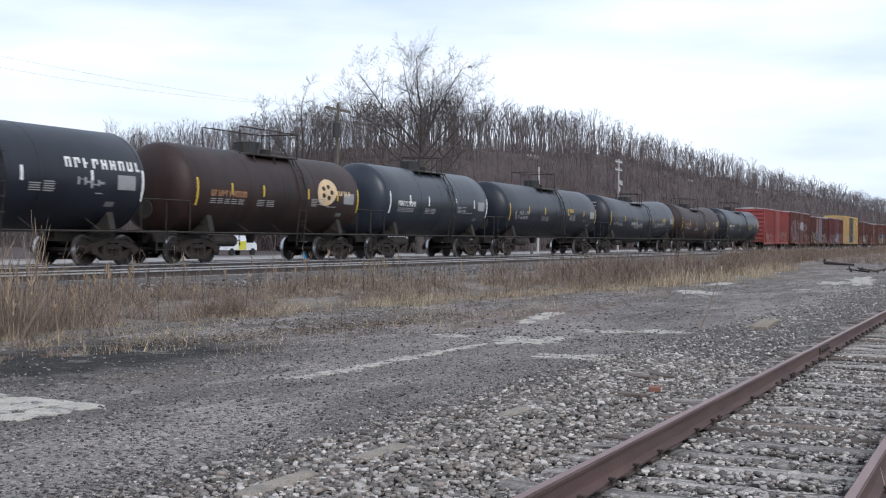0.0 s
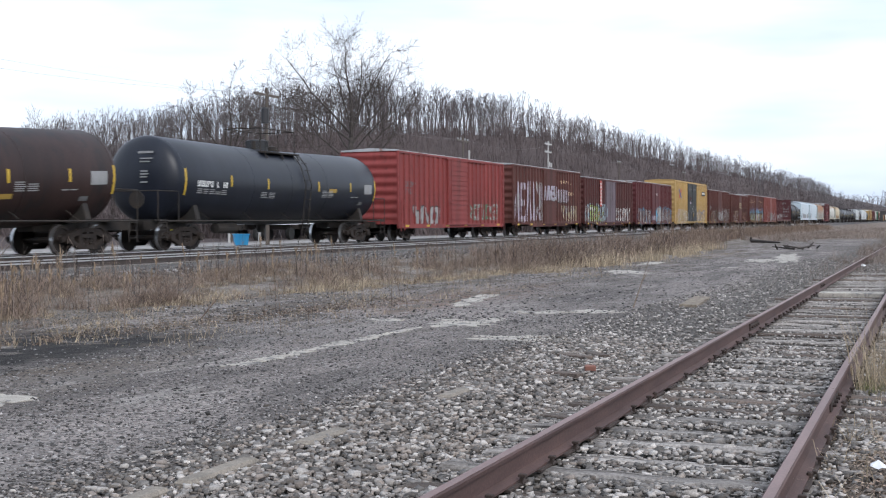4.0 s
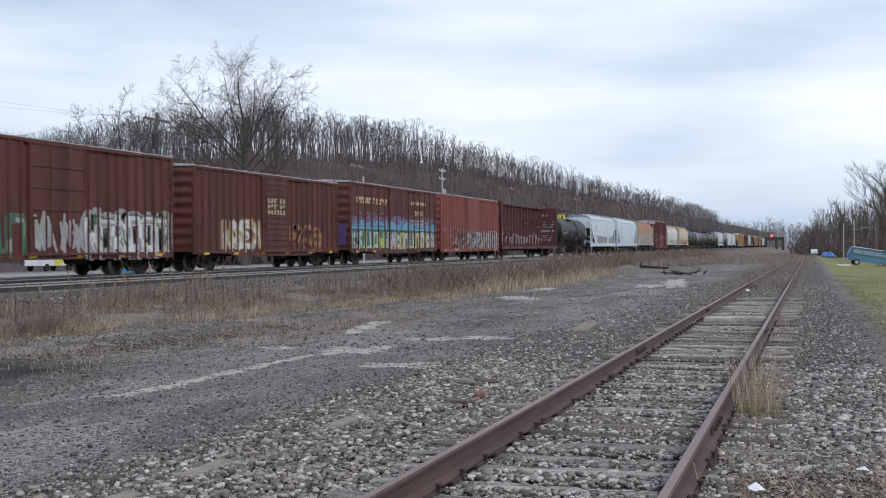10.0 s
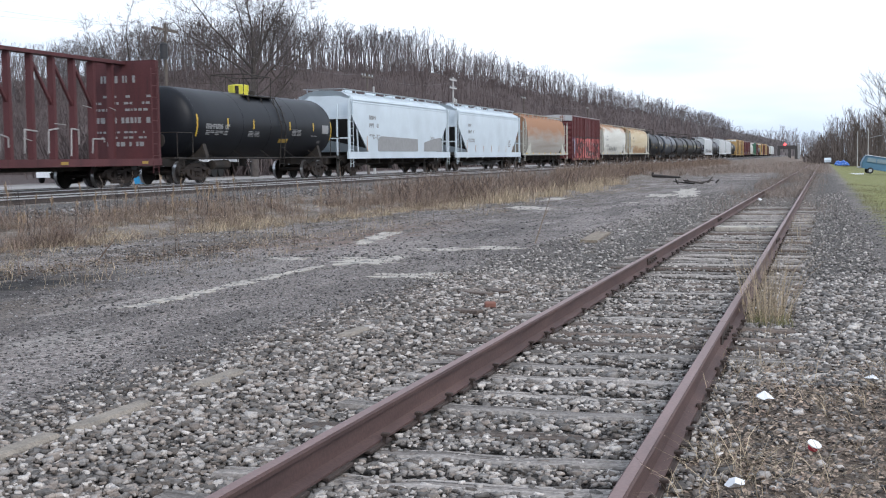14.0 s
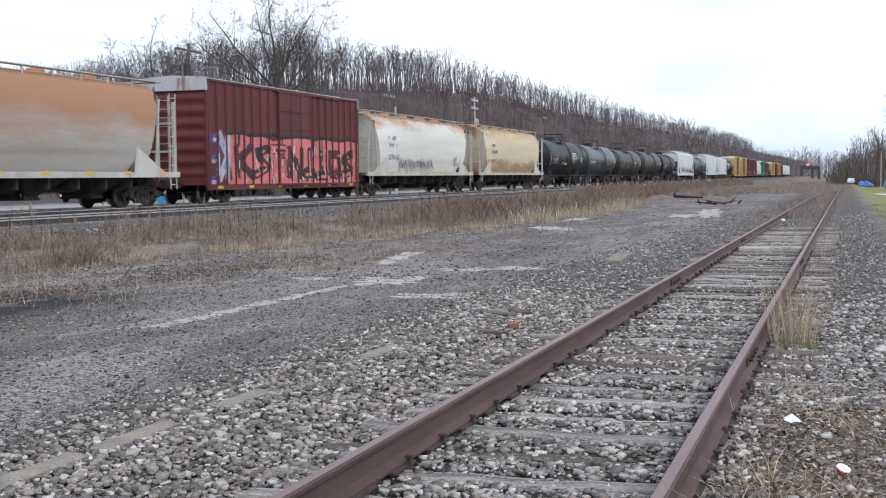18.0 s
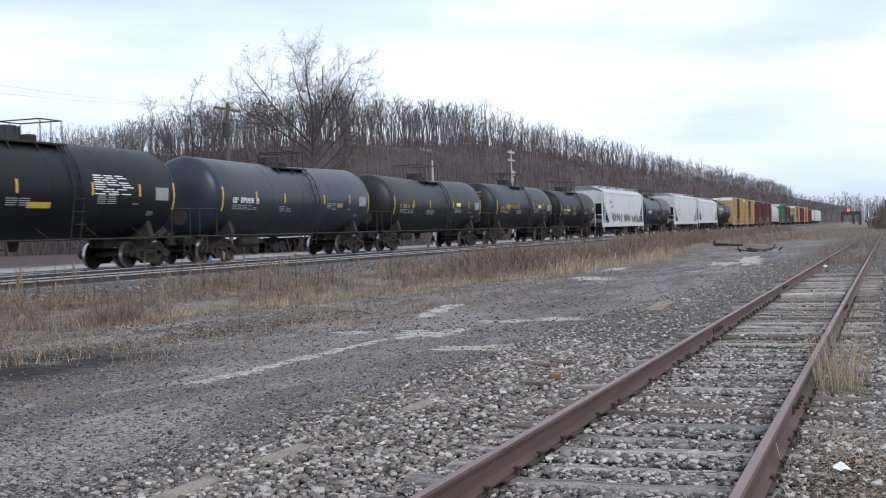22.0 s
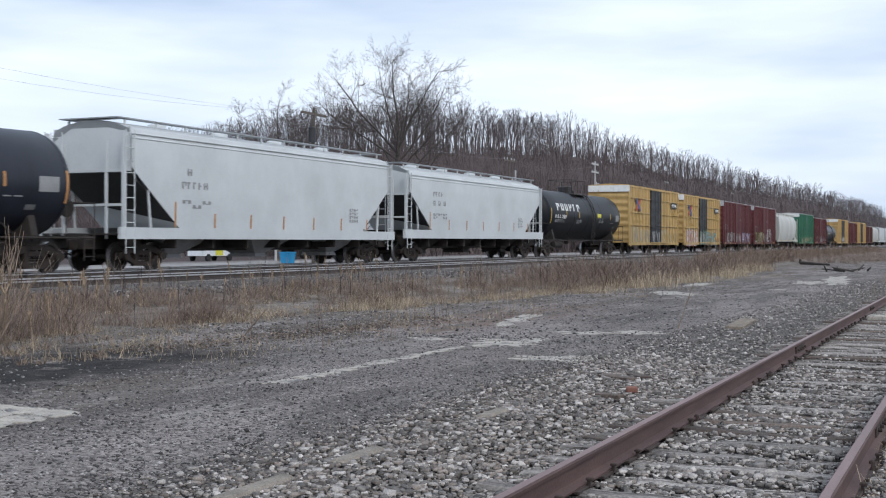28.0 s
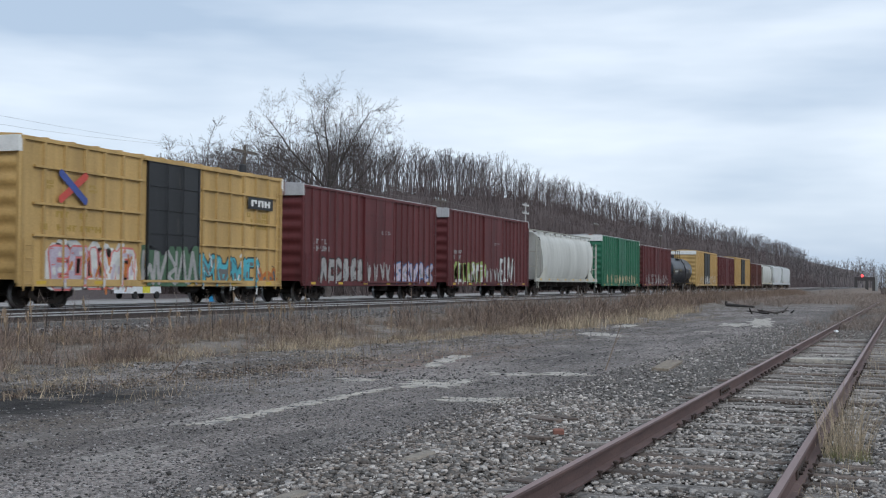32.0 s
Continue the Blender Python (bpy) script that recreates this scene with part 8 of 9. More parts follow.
def woods_templates(seed, count, rich):
    """Slender forest trees one metre high: a bare trunk that splits into rising leaders, their boughs, and flat fine twigs."""
    out = []
    for k in range(count):
        rnd = random.Random(seed + k)
        limbs, twigs = [], []

        def lean(d, amount):
            return (d + Vector((rnd.uniform(-1, 1), rnd.uniform(-1, 1), rnd.uniform(-0.3, 0.8))) * amount).normalized()

        def spray(s, d, m, ln):
            for _ in range(m):
                e = s + lean(d, 0.9) * ln * rnd.uniform(0.5, 1.1)
                twigs.append((s, e, 0.0020, 0.0008))
                f = s.lerp(e, rnd.uniform(0.3, 0.8))
                twigs.append((f, f + lean(d, 1.1) * ln * rnd.uniform(0.35, 0.7), 0.0018, 0.0007))
        p, d, r = Vector((0, 0, -0.03)), lean(Vector((0, 0, 1)), 0.05), 0.0100
        fork = rnd.uniform(0.38, 0.6)
        for i in range(3):
            d = lean(d, 0.06)
            q = p + d * (fork + 0.03) / 3
            limbs.append((p, q, r, r * 0.88))
            if rich and i:
                spray(p.lerp(q, rnd.random()), Vector((rnd.uniform(-1, 1), rnd.uniform(-1, 1), 0.6)).normalized(), 2, 0.10)
            p, r = q, r * 0.88
        for b in range(rnd.choice((2, 3, 3, 4))):
            a = b * 2.2 + rnd.uniform(-0.6, 0.6)
            tilt = 0.06 if b == 0 else rnd.uniform(0.18, 0.42)
            v = Vector((math.cos(a) * tilt, math.sin(a) * tilt, 1.0)).normalized()
            s = p - d * (0.0 if b < 2 else rnd.uniform(0.0, 0.14))
            rr, ln = r * (0.72 if b == 0 else 0.52), (1.0 - fork) * rnd.uniform(0.75, 1.0)
            for i in range(3):
                v = (lean(v, 0.10) + Vector((0, 0, 0.06))).normalized()
                e = s + v * ln / 3
                limbs.append((s, e, max(rr, 0.0034), max(rr * 0.62, 0.0024)))
                w = lean(v, 0.75)
                m = s.lerp(e, rnd.uniform(0.2, 0.9))
                f = m + w * ln * rnd.uniform(0.2, 0.36)
                twigs.append((m, f, max(rr * 0.5, 0.0022), 0.0012))
                spray(m.lerp(f, rnd.uniform(0.45, 0.9)), w, 2, 0.10)
                s, rr = e, rr * 0.62
            spray(s, v, 3, 0.11)
        V1, F1 = limbs_arrays(limbs, 3)
        V2, F2 = limbs_arrays(twigs, 2)
        out.append((np.concatenate([V1, V2]), np.concatenate([F1, F2 + len(V1)])))
    return out


def woods(name, spots, heights, templates, material, label, seed, width=1.0):
    rs = np.random.RandomState(seed)
    Vs, Fs, k = [], [], 0
    pick = rs.randint(len(templates), size=len(spots))
    turn = rs.rand(len(spots)) * 6.283
    for i, ((x, y), h) in enumerate(zip(spots, heights)):
        V, F = templates[pick[i]]
        c, s = math.cos(turn[i]), math.sin(turn[i])
        W = np.empty_like(V)
        W[:, 0] = (V[:, 0] * c - V[:, 1] * s) * h * width + x
        W[:, 1] = (V[:, 0] * s + V[:, 1] * c) * h * width + y
        W[:, 2] = V[:, 2] * h
        Vs.append(W)
        Fs.append(F + k)
        k += len(V)
    V = np.concatenate(Vs)
    base = np.repeat(ground_z(np.array(spots)[:, 0], np.array(spots)[:, 1]), [len(templates[p][0]) for p in pick])
    V[:, 2] += base
    return mass(name, V, np.concatenate(Fs), material, label, "woods", "stuff")


def bush_templates(seed, count):
    """Twiggy shrubs one metre high, all fine upright stems."""
    out = []
    for k in range(count):
        rnd = random.Random(seed + k)
        twigs = []
        for _ in range(13):
            a, ln = rnd.uniform(0, 6.28), rnd.uniform(0.45, 1.0)
            s = Vector((rnd.uniform(-0.32, 0.32), rnd.uniform(-0.32, 0.32), -0.05))
            m = s + Vector((math.cos(a) * 0.12, math.sin(a) * 0.12, ln * 0.5))
            e = m + Vector((math.cos(a) * 0.2, math.sin(a) * 0.2, ln * 0.5))
            twigs += [(s, m, 0.008, 0.006), (m, e, 0.006, 0.002)]
            for _ in range(2):
                c = rnd.uniform(0, 6.28)
                f = m.lerp(e, rnd.random() * 0.7)
                twigs.append((f, f + Vector((math.cos(c) * 0.16, math.sin(c) * 0.16, ln * 0.28)), 0.0045, 0.002))
        out.append(limbs_arrays(twigs, 2))
    return out


def along_hill(rs, n, y0, y1):
    """Places along the hill, thicker towards the near end."""
    far = y0 + (y1 - y0) * rs.rand(n) ** 1.25
    near = 1.0 / (1.0 / y1 + (1.0 / y0 - 1.0 / y1) * rs.rand(n))
    return np.where(rs.rand(n) < 0.62, near, far)


def hill_woods():
    rich, poor, bush = woods_templates(100, 7, True), woods_templates(200, 9, False), bush_templates(300, 6)
    rs = np.random.RandomState(4)
    # the crest, seen against the sky
    n = 1500
    y = along_hill(rs, n, 178, 2000)
    x = -141 - 40 * rs.rand(n) ** 1.3
    tall = 8.2 + 6.8 * smooth01(195, 340, y) + 2.0 * smooth01(900, 2000, y)
    woods("hilltop_woods", list(zip(x, y)), tall * (0.66 + 0.46 * rs.rand(n)), poor, M["woods"], "leafless grey-brown trees along the hilltop", 5, 1.75)
    # the slope below it
    n = 1300
    y = along_hill(rs, n, 130, 1500)
    x = -60 - 88 * rs.rand(n)
    woods("hillside_woods", list(zip(x, y)), (6.0 + 4.5 * smooth01(180, 340, y)) * (0.7 + 0.5 * rs.rand(n)), poor, M["haze"], "leafless brown woods on the hillside", 6, 1.3)
    # brush that hides the ground on the slope and along the crest
    n = 3900
    y = along_hill(rs, n, 120, 1300)
    x = -52 - 108 * rs.rand(n) ** 0.8
    woods("hillside_brush", list(zip(x, y)), 2.2 + 3.6 * rs.rand(n), bush, M["haze"], "brown leafless brush covering the hillside", 16, 1.2)
    # low scrub at the foot of the hill
    n = 1400
    y = 95 + 700 * rs.rand(n) ** 1.5
    x = -48 - 20 * rs.rand(n)
    woods("hillfoot_scrub", list(zip(x, y)), 3.0 + 3.5 * rs.rand(n), bush, M["haze"], "brown scrub at the hill's foot", 7, 1.3)
    # far ridge ahead and the woods beyond the grass
    n = 700
    y = 800 + 700 * rs.rand(n)
    x = -120 + 240 * rs.rand(n)
    woods("far_woods", list(zip(x, y)), 14 + 6 * rs.rand(n), poor, M["woods"], "distant leafless woods closing the valley", 8, 1.8)
    n = 1100
    y = 305 + 360 * rs.rand(n) ** 1.4
    side = -0.008 + 0.26 * rs.rand(n) ** 1.3
    y = y - 45 * smooth01(0.03, 0.05, side)
    x = y * side
    woods("roadside_woods", list(zip(x, y)), (8.5 + 5.0 * rs.rand(n)) * smooth01(-0.03, 0.02, side) + 5.0 * smooth01(0.03, 0.09, side), rich, M["hedge"], "bare woods beyond the grass", 9, 1.3)
    n = 1100
    y = 300 + 300 * rs.rand(n) ** 1.4
    side = -0.008 + 0.26 * rs.rand(n) ** 1.3
    y = y - 45 * smooth01(0.03, 0.05, side)
    x = y * side
    woods("roadside_brush", list(zip(x, y)), 1.8 + 3.8 * rs.rand(n), bush, M["hedge"], "brown brush filling the woods beyond the grass", 10, 1.5)


big_tree()
side_tree(-120.0, 151.0, 15.0, 31, "leafless tree standing alone beyond the yard")
for _k, (_x, _y, _h) in enumerate(((12.5, 215, 16), (17.0, 235, 17), (15.5, 200, 13), (19.0, 205, 15))):
    side_tree(_x, _y, _h, 40 + _k, "leafless tree at the edge of the grass", "bare_tree", 0.55)
hill_woods()


# ---- weeds ----
def patch(x, y):
    """How thickly weeds grow: in drifts, with bare ground between."""
    f = 0.5 + 0.28 * np.sin(0.55 * x + 0.35 * y + 1.3 * np.sin(0.21 * y)) + 0.26 * np.sin(1.1 * x - 0.17 * y + 2.0 * np.sin(0.47 * x)) + 0.2 * np.sin(0.9 * y + 1.7 * x)
    return np.clip(f * 1.9 - 0.34, 0.05, 1.0)


def blades(name, n, x_of, y0, y1, h0, h1, width, material, label, seed, spread=0.25, per=3, power=1.0, lean=0.35, dense=False):
    """Thin tapering blades in tufts, each of two crossed faces."""
    rs = np.random.RandomState(seed)
    ty = y0 + (y1 - y0) * rs.rand(n) ** power
    tx = x_of(ty, rs)
    keep = rs.rand(n) < (1.1 if dense else patch(tx, ty))
    tx, ty = tx[keep], ty[keep]
    n = len(tx)
    x, y = np.repeat(tx, per) + (rs.rand(n * per) - 0.5) * spread, np.repeat(ty, per) + (rs.rand(n * per) - 0.5) * spread
    m = n * per
    h = np.repeat(h0 + (h1 - h0) * rs.rand(n) ** 1.5, per) * (0.6 + 0.5 * rs.rand(m))
    a, b = rs.rand(m) * 6.283, rs.rand(m) * 6.283
    dx, dy = np.cos(b) * h * lean * rs.rand(m), np.sin(b) * h * lean * rs.rand(m)
    z = ground_z(x, y) - 0.02
    wx, wy = np.cos(a) * width / 2, np.sin(a) * width / 2
    P = np.stack([np.stack([x - wx, y - wy, z], -1), np.stack([x + wx, y + wy, z], -1),
                  np.stack([x + dx * 0.45 + wx * 0.7, y + dy * 0.45 + wy * 0.7, z + h * 0.6], -1), np.stack([x + dx * 0.45 - wx * 0.7, y + dy * 0.45 - wy * 0.7, z + h * 0.6], -1),
                  np.stack([x + dx + wx * 0.15, y + dy + wy * 0.15, z + h], -1), np.stack([x + dx - wx * 0.15, y + dy - wy * 0.15, z + h], -1)], 1)
    f = np.array([(0, 1, 2, 3), (3, 2, 4, 5)])
    F = (f[None] + 6 * np.arange(m)[:, None, None]).reshape(-1, 4)
    return mass(name, P.reshape(-1, 3), F, material, label, "weeds", "stuff")


def stalks(name, n, x_of, y0, y1, h0, h1, material, label, seed, power=1.0, r=0.006, twigs=5):
    """Upright dead stalks with short side twigs and seed heads."""
    rs = np.random.RandomState(seed)
    y = y0 + (y1 - y0) * rs.rand(n) ** power
    x = x_of(y, rs)
    keep = rs.rand(n) < patch(x, y)
    x, y = x[keep], y[keep]
    n = len(x)
    h = h0 + (h1 - h0) * rs.rand(n) ** 1.6
    z = ground_z(x, y)
    limbs = []
    for i in range(n):
        lean = Vector((rs.uniform(-0.16, 0.16), rs.uniform(-0.16, 0.16), 1.0))
        p, q = Vector((x[i], y[i], z[i] - 0.03)), Vector((x[i], y[i], z[i])) + lean * h[i]
        limbs.append((p, q, r, r * 0.5))
        for k in range(twigs):
            t = rs.uniform(0.4, 1.0)
            s = p.lerp(q, t)
            a = rs.uniform(0, 6.283)
            ln = h[i] * rs.uniform(0.08, 0.22)
            e = s + Vector((math.cos(a) * 0.5, math.sin(a) * 0.5, 0.9)) * ln
            limbs.append((s, e, r * 0.6, r * 0.9 if k % 2 else r * 0.3))
    V, F = limbs_arrays(limbs, 3)
    return mass(name, V, F, material, label, "weeds", "stuff")


def clumps(name, n, x_of, y0, y1, size0, size1, stems, width, material, label, seed, power=1.0, lean=0.75, droop=0.35):
    """Tangled tussocks: bowed stems fanning out of one foot, each a narrow ribbon of three bends."""
    rs = np.random.RandomState(seed)
    cy = y0 + (y1 - y0) * rs.rand(n) ** power
    cx = x_of(cy, rs)
    keep = rs.rand(n) < patch(cx, cy) ** 0.8
    cx, cy = cx[keep], cy[keep]
    n = len(cx)
    size = np.repeat(size0 + (size1 - size0) * rs.rand(n) ** 1.4, stems)
    m = n * stems
    foot = rs.rand(m) ** 0.6 * 0.42 * size
    a0 = rs.rand(m) * 6.283
    x, y = np.repeat(cx, stems) + foot * np.cos(a0), np.repeat(cy, stems) + foot * np.sin(a0)
    z = ground_z(x, y) - 0.02
    az, th = rs.rand(m) * 6.283, lean * rs.rand(m)
    ln = size * (0.45 + 0.65 * rs.rand(m))
    wa = rs.rand(m) * 3.1416
    wx, wy = np.cos(wa) * width / 2, np.sin(wa) * width / 2
    rows = []
    px, py, pz = x, y, z
    for k in range(4):
        taper = 1.0 - 0.25 * k
        rows += [np.stack([px - wx * taper, py - wy * taper, pz], -1), np.stack([px + wx * taper, py + wy * taper, pz], -1)]
        step = ln / 3
        ang = th + droop * (k + 0.5) * (0.5 + rs.rand(m))
        px, py, pz = px + np.cos(az) * np.sin(ang) * step, py + np.sin(az) * np.sin(ang) * step, np.maximum(pz + np.cos(ang) * step, z + 0.015)
    P = np.stack(rows, 1)
    f = np.array([(0, 1, 3, 2), (2, 3, 5, 4), (4, 5, 7, 6)])
    F = (f[None] + 8 * np.arange(m)[:, None, None]).reshape(-1, 4)
    return mass(name, P.reshape(-1, 3), F, material, label, "weeds", "stuff")


def plumes(name, n, x_of, y0, y1, h0, h1, material, label, seed, power=1.0):
    """Stiff stems topped by long fluffy seed heads."""
    rs = np.random.RandomState(seed)
    y = y0 + (y1 - y0) * rs.rand(n) ** power
    x = x_of(y, rs)
    limbs = []
    for i in range(n):
        h = h0 + (h1 - h0) * rs.rand()
        p = Vector((x[i], y[i], float(ground_z(x[i], y[i])) - 0.03))
        d = Vector((rs.uniform(-0.12, 0.12), rs.uniform(-0.12, 0.12), 1.0))
        a, b, c, e = p + d * h * 0.66, p + d * h * 0.76, p + d * h * 0.90, p + d * h
        limbs += [(p, a, 0.006, 0.005), (a, b, 0.006, 0.016), (b, c, 0.016, 0.012), (c, e, 0.012, 0.005)]
        for _ in range(4):
            t, ang = rs.uniform(0.55, 0.85), rs.uniform(0, 6.283)
            q = p + d * h * t
            r = q + Vector((math.cos(ang) * 0.4, math.sin(ang) * 0.4, 0.9)) * h * 0.14
            limbs.append((q, r, 0.006, 0.013))
    V, F = limbs_arrays(limbs, 5)
    return mass(name, V, F, material, label, "weeds", "stuff")


def belt(y):
    """The lot's edge, where the weeds begin."""
    return np.interp(y, [8, 10.6, 13.5, 16, 19, 22, 26, 30, 37, 50, 70, 100, 240], [-10.6, -11.2, -12.0, -12.6, -13.3, -13.5, -13.2, -12.6, -11.8, -11.2, -12.5, -15.2, -16.0]) + 0.35 * np.sin(y * 1.1) + 0.2 * np.sin(y * 2.7 + 1)


def weeds():
    inner = lambda y, rs: belt(y) - np.clip(17.6 + belt(y), 2.0, 5.2) * rs.rand(len(y)) ** 0.9
    edge = lambda y, rs: belt(y) + 1.3 - 2.2 * rs.rand(len(y))
    clumps("brush_clumps", 1050, inner, 8, 60, 0.26, 0.74, 52, 0.0075, M["brush"], "tangled grey-brown dead brush along the lot", 41, 1.35, 0.9, 0.3)
    clumps("weed_clumps", 800, inner, 8, 80, 0.20, 0.50, 44, 0.0085, M["weed2"], "tan tussocks of dead weeds along the lot", 42, 1.35)
    clumps("straw_cover", 1300, inner, 8, 70, 0.12, 0.34, 36, 0.011, M["straw"], "low pale straw lying among the weeds", 46, 1.3, 1.3, 0.5)
    clumps("corner_brush", 190, lambda y, rs: -12.9 - 2.6 * rs.rand(len(y)), 12.6, 19.5, 0.35, 0.95, 60, 0.0075, M["brush"], "dense grey-brown thicket at the lot's near corner", 50, 1.1, 0.8, 0.25)
    clumps("corner_straw", 230, lambda y, rs: -13.4 + 2.2 * rs.rand(len(y)), 11.0, 16.0, 0.10, 0.26, 44, 0.010, M["straw"], "bright matted straw before the thicket", 51, 1.0, 1.3, 0.5)
    clumps("far_brush", 420, inner, 40, 125, 0.6, 1.45, 44, 0.022, M["brush"], "tall reddish-brown brush at the far end of the lot", 45, 1.2, 0.7, 0.3)
    clumps("straw_clumps", 430, edge, 7.5, 70, 0.14, 0.38, 46, 0.012, M["straw"], "pale lying straw tussocks at the weeds' edge", 43, 1.4, 1.2, 0.5)
    clumps("litter_clumps", 620, edge, 7.5, 45, 0.08, 0.24, 30, 0.012, M["weed"], "low brown tussocks at the weeds' edge", 44, 1.3, 1.3, 0.5)
    blades("weed_belt_far", 6000, inner, 70, 230, 0.3, 0.9, 0.03, M["weed"], "dead weeds along the far lot", 2, 0.6, 4, 1.2)
    stalks("weed_stalks", 1500, inner, 8, 80, 0.35, 1.0, M["pinkweed"], "upright dry weed stalks with seed heads", 3, 1.3, 0.0048, 7)
    stalks("dark_stalks", 700, inner, 9, 60, 0.4, 0.95, M["rotlog"], "thin dark dead stalks in the weeds", 23, 1.3, 0.005, 4)
    stalks("weed_stalks_far", 900, inner, 75, 200, 0.6, 1.4, M["weed"], "tall far weed stalks", 4, 1.2, 0.012, 4)
    plumes("plume_stalks", 120, inner, 8.5, 34, 0.45, 1.0, M["plume"], "dry stems with fluffy buff seed heads", 31, 1.3)
    plumes("near_plumes", 16, lambda y, rs: -12.3 - 1.6 * rs.rand(len(y)), 8.6, 12.2, 0.65, 1.15, M["plume"], "tall buff seed heads at the lot's near corner", 32)
    blades("straw_edge", 3000, edge, 8, 60, 0.06, 0.28, 0.011, M["straw"], "pale straw grass at the weeds' edge", 5, 0.30, 4, 1.5, 0.8)
    blades("straw_edge_far", 1500, edge, 40, 75, 0.2, 0.6, 0.02, M["straw"], "pale straw grass farther along", 15, 0.5, 4, 1.0, 0.6)
    # sparse growth on the lot
    lot = lambda y, rs: -12.4 + 4.2 * rs.rand(len(y)) ** 1.8
    blades("lot_grass", 2600, lot, 12, 60, 0.05, 0.20, 0.009, M["straw"], "sparse dry grass on the gravel", 6, 0.25, 3, 1.2, 0.8)
    stalks("lot_stalks", 260, lot, 13, 50, 0.25, 0.7, M["weed"], "single dry stalks on the gravel", 7, 1.2, 0.005, 4)
    blades("main_shoulder_weeds", 1500, lambda y, rs: -17.4 - 0.9 * rs.rand(len(y)), 10, 90, 0.1, 0.4, 0.012, M["weed"], "weeds on the ballast shoulder", 8, 0.3, 3, 1.2)
    # siding overgrown farther on
    clumps("siding_brush", 260, lambda y, rs: XS - 0.6 + 3.0 * (rs.rand(len(y)) - 0.5), 47, 130, 0.35, 1.0, 34, 0.012, M["pinkweed"], "pinkish grey dead brush swallowing the far siding", 47, 1.3, 0.8, 0.3)
    clumps("far_lot_brush", 200, lambda y, rs: -14.5 + 5.5 * rs.rand(len(y)), 100, 200, 0.5, 1.2, 38, 0.026, M["pinkweed"], "dead brush across the lot's far end", 48, 1.2, 0.8, 0.3)
    blades("far_meadow", 5200, lambda y, rs: -17.2 + 17.6 * rs.rand(len(y)), 118, 420, 0.2, 0.65, 0.03, M["pinkweed"], "dead weeds where the lot ends", 19, 0.8, 4, 1.5)
    clumps("van_thicket", 26, lambda y, rs: 7.2 + 4.0 * rs.rand(len(y)), 143, 148, 0.5, 1.1, 40, 0.022, M["brush"], "dark red-brown thicket before the van", 49, 1.0, 0.8, 0.3)
    blades("siding_weeds", 1900, lambda y, rs: XS + 2.2 * (rs.rand(len(y)) - 0.5) * 1.6, 30, 150, 0.08, 0.4, 0.008, M["pinkweed"], "dead weeds growing through the far siding", 9, 0.5, 4, 1.1)
    blades("siding_tufts", 260, lambda y, rs: XS + 0.9 + 0.5 * (rs.rand(len(y)) - 0.4), 4.5, 34, 0.06, 0.30, 0.006, M["straw"], "dry tufts along the rail", 10, 0.3, 5, 1.0, 0.7)
    blades("verge_grass", 9000, lambda y, rs: 1.3 + 5.5 * rs.rand(len(y)) ** 1.5, 12, 70, 0.04, 0.14, 0.010, M["grass"], "dull short grass on the verge", 11, 0.3, 3, 1.4, 0.7)
    # a tall dry tuft at the rail
    blades("dry_tuft", 70, lambda y, rs: -0.46 + 0.36 * (rs.rand(len(y)) - 0.5), 11.2, 12.0, 0.3, 0.86, 0.006, M["straw"], "tall dry grass tuft against the rail", 12, 0.15, 4, 1.0, 0.85, True)
    blades("green_tuft", 90, lambda y, rs: -0.42 + 0.3 * (rs.rand(len(y)) - 0.5), 11.1, 11.5, 0.08, 0.2, 0.006, M["grass"], "short green grass at the tuft's foot", 13, 0.15, 4, 1.0, 0.5, True)
    # a leafless shrub by the lot
    rnd = random.Random(6)
    x, y = -12.7, 13.0
    root = thing("bare_shrub", "thin leafless shrub with many upright stems", "shrub", pose(x, y, float(ground_z(x, y))))
    limbs = []
    for k in range(16):
        a = rnd.uniform(0, 6.28)
        grow(rnd, (0.12 * math.cos(a), 0.12 * math.sin(a), 0), (0.25 * math.cos(a), 0.25 * math.sin(a), 1), rnd.uniform(0.7, 1.15), 0.010, 1, 4, limbs, 0.25, 0, 0.2)
    array_part("stem", [(a, b, max(ra, .004), max(rb, .003)) for a, b, ra, rb in limbs], 4, M["weed2"], root)
    # leaning dead stems on the lot
    for (x, y, hx, hy, hz) in ((-4.75, 20.6, 0.25, 0.2, 0.85), (-11.9, 17.5, 0.35, 0.3, 0.65), (-10.6, 16.2, 0.5, -0.1, 0.45)):
        g = Geo()
        z = float(ground_z(x, y))
        g.bar((x, y, z - 0.02), (x + hx, y + hy, z + hz), 0.012, 5, 0.005)
        g.bar((x + hx * .5, y + hy * .5, z + hz * .5), (x + hx * .5 + .15, y + hy * .5, z + hz * .5 + .25), 0.006, 5, 0.003)
        ob = new("dead_stem", g.mesh("dead_stem", M["weed2"]))
        tagged(ob, "single pale dead stem leaning over the gravel", "weed")


weeds()


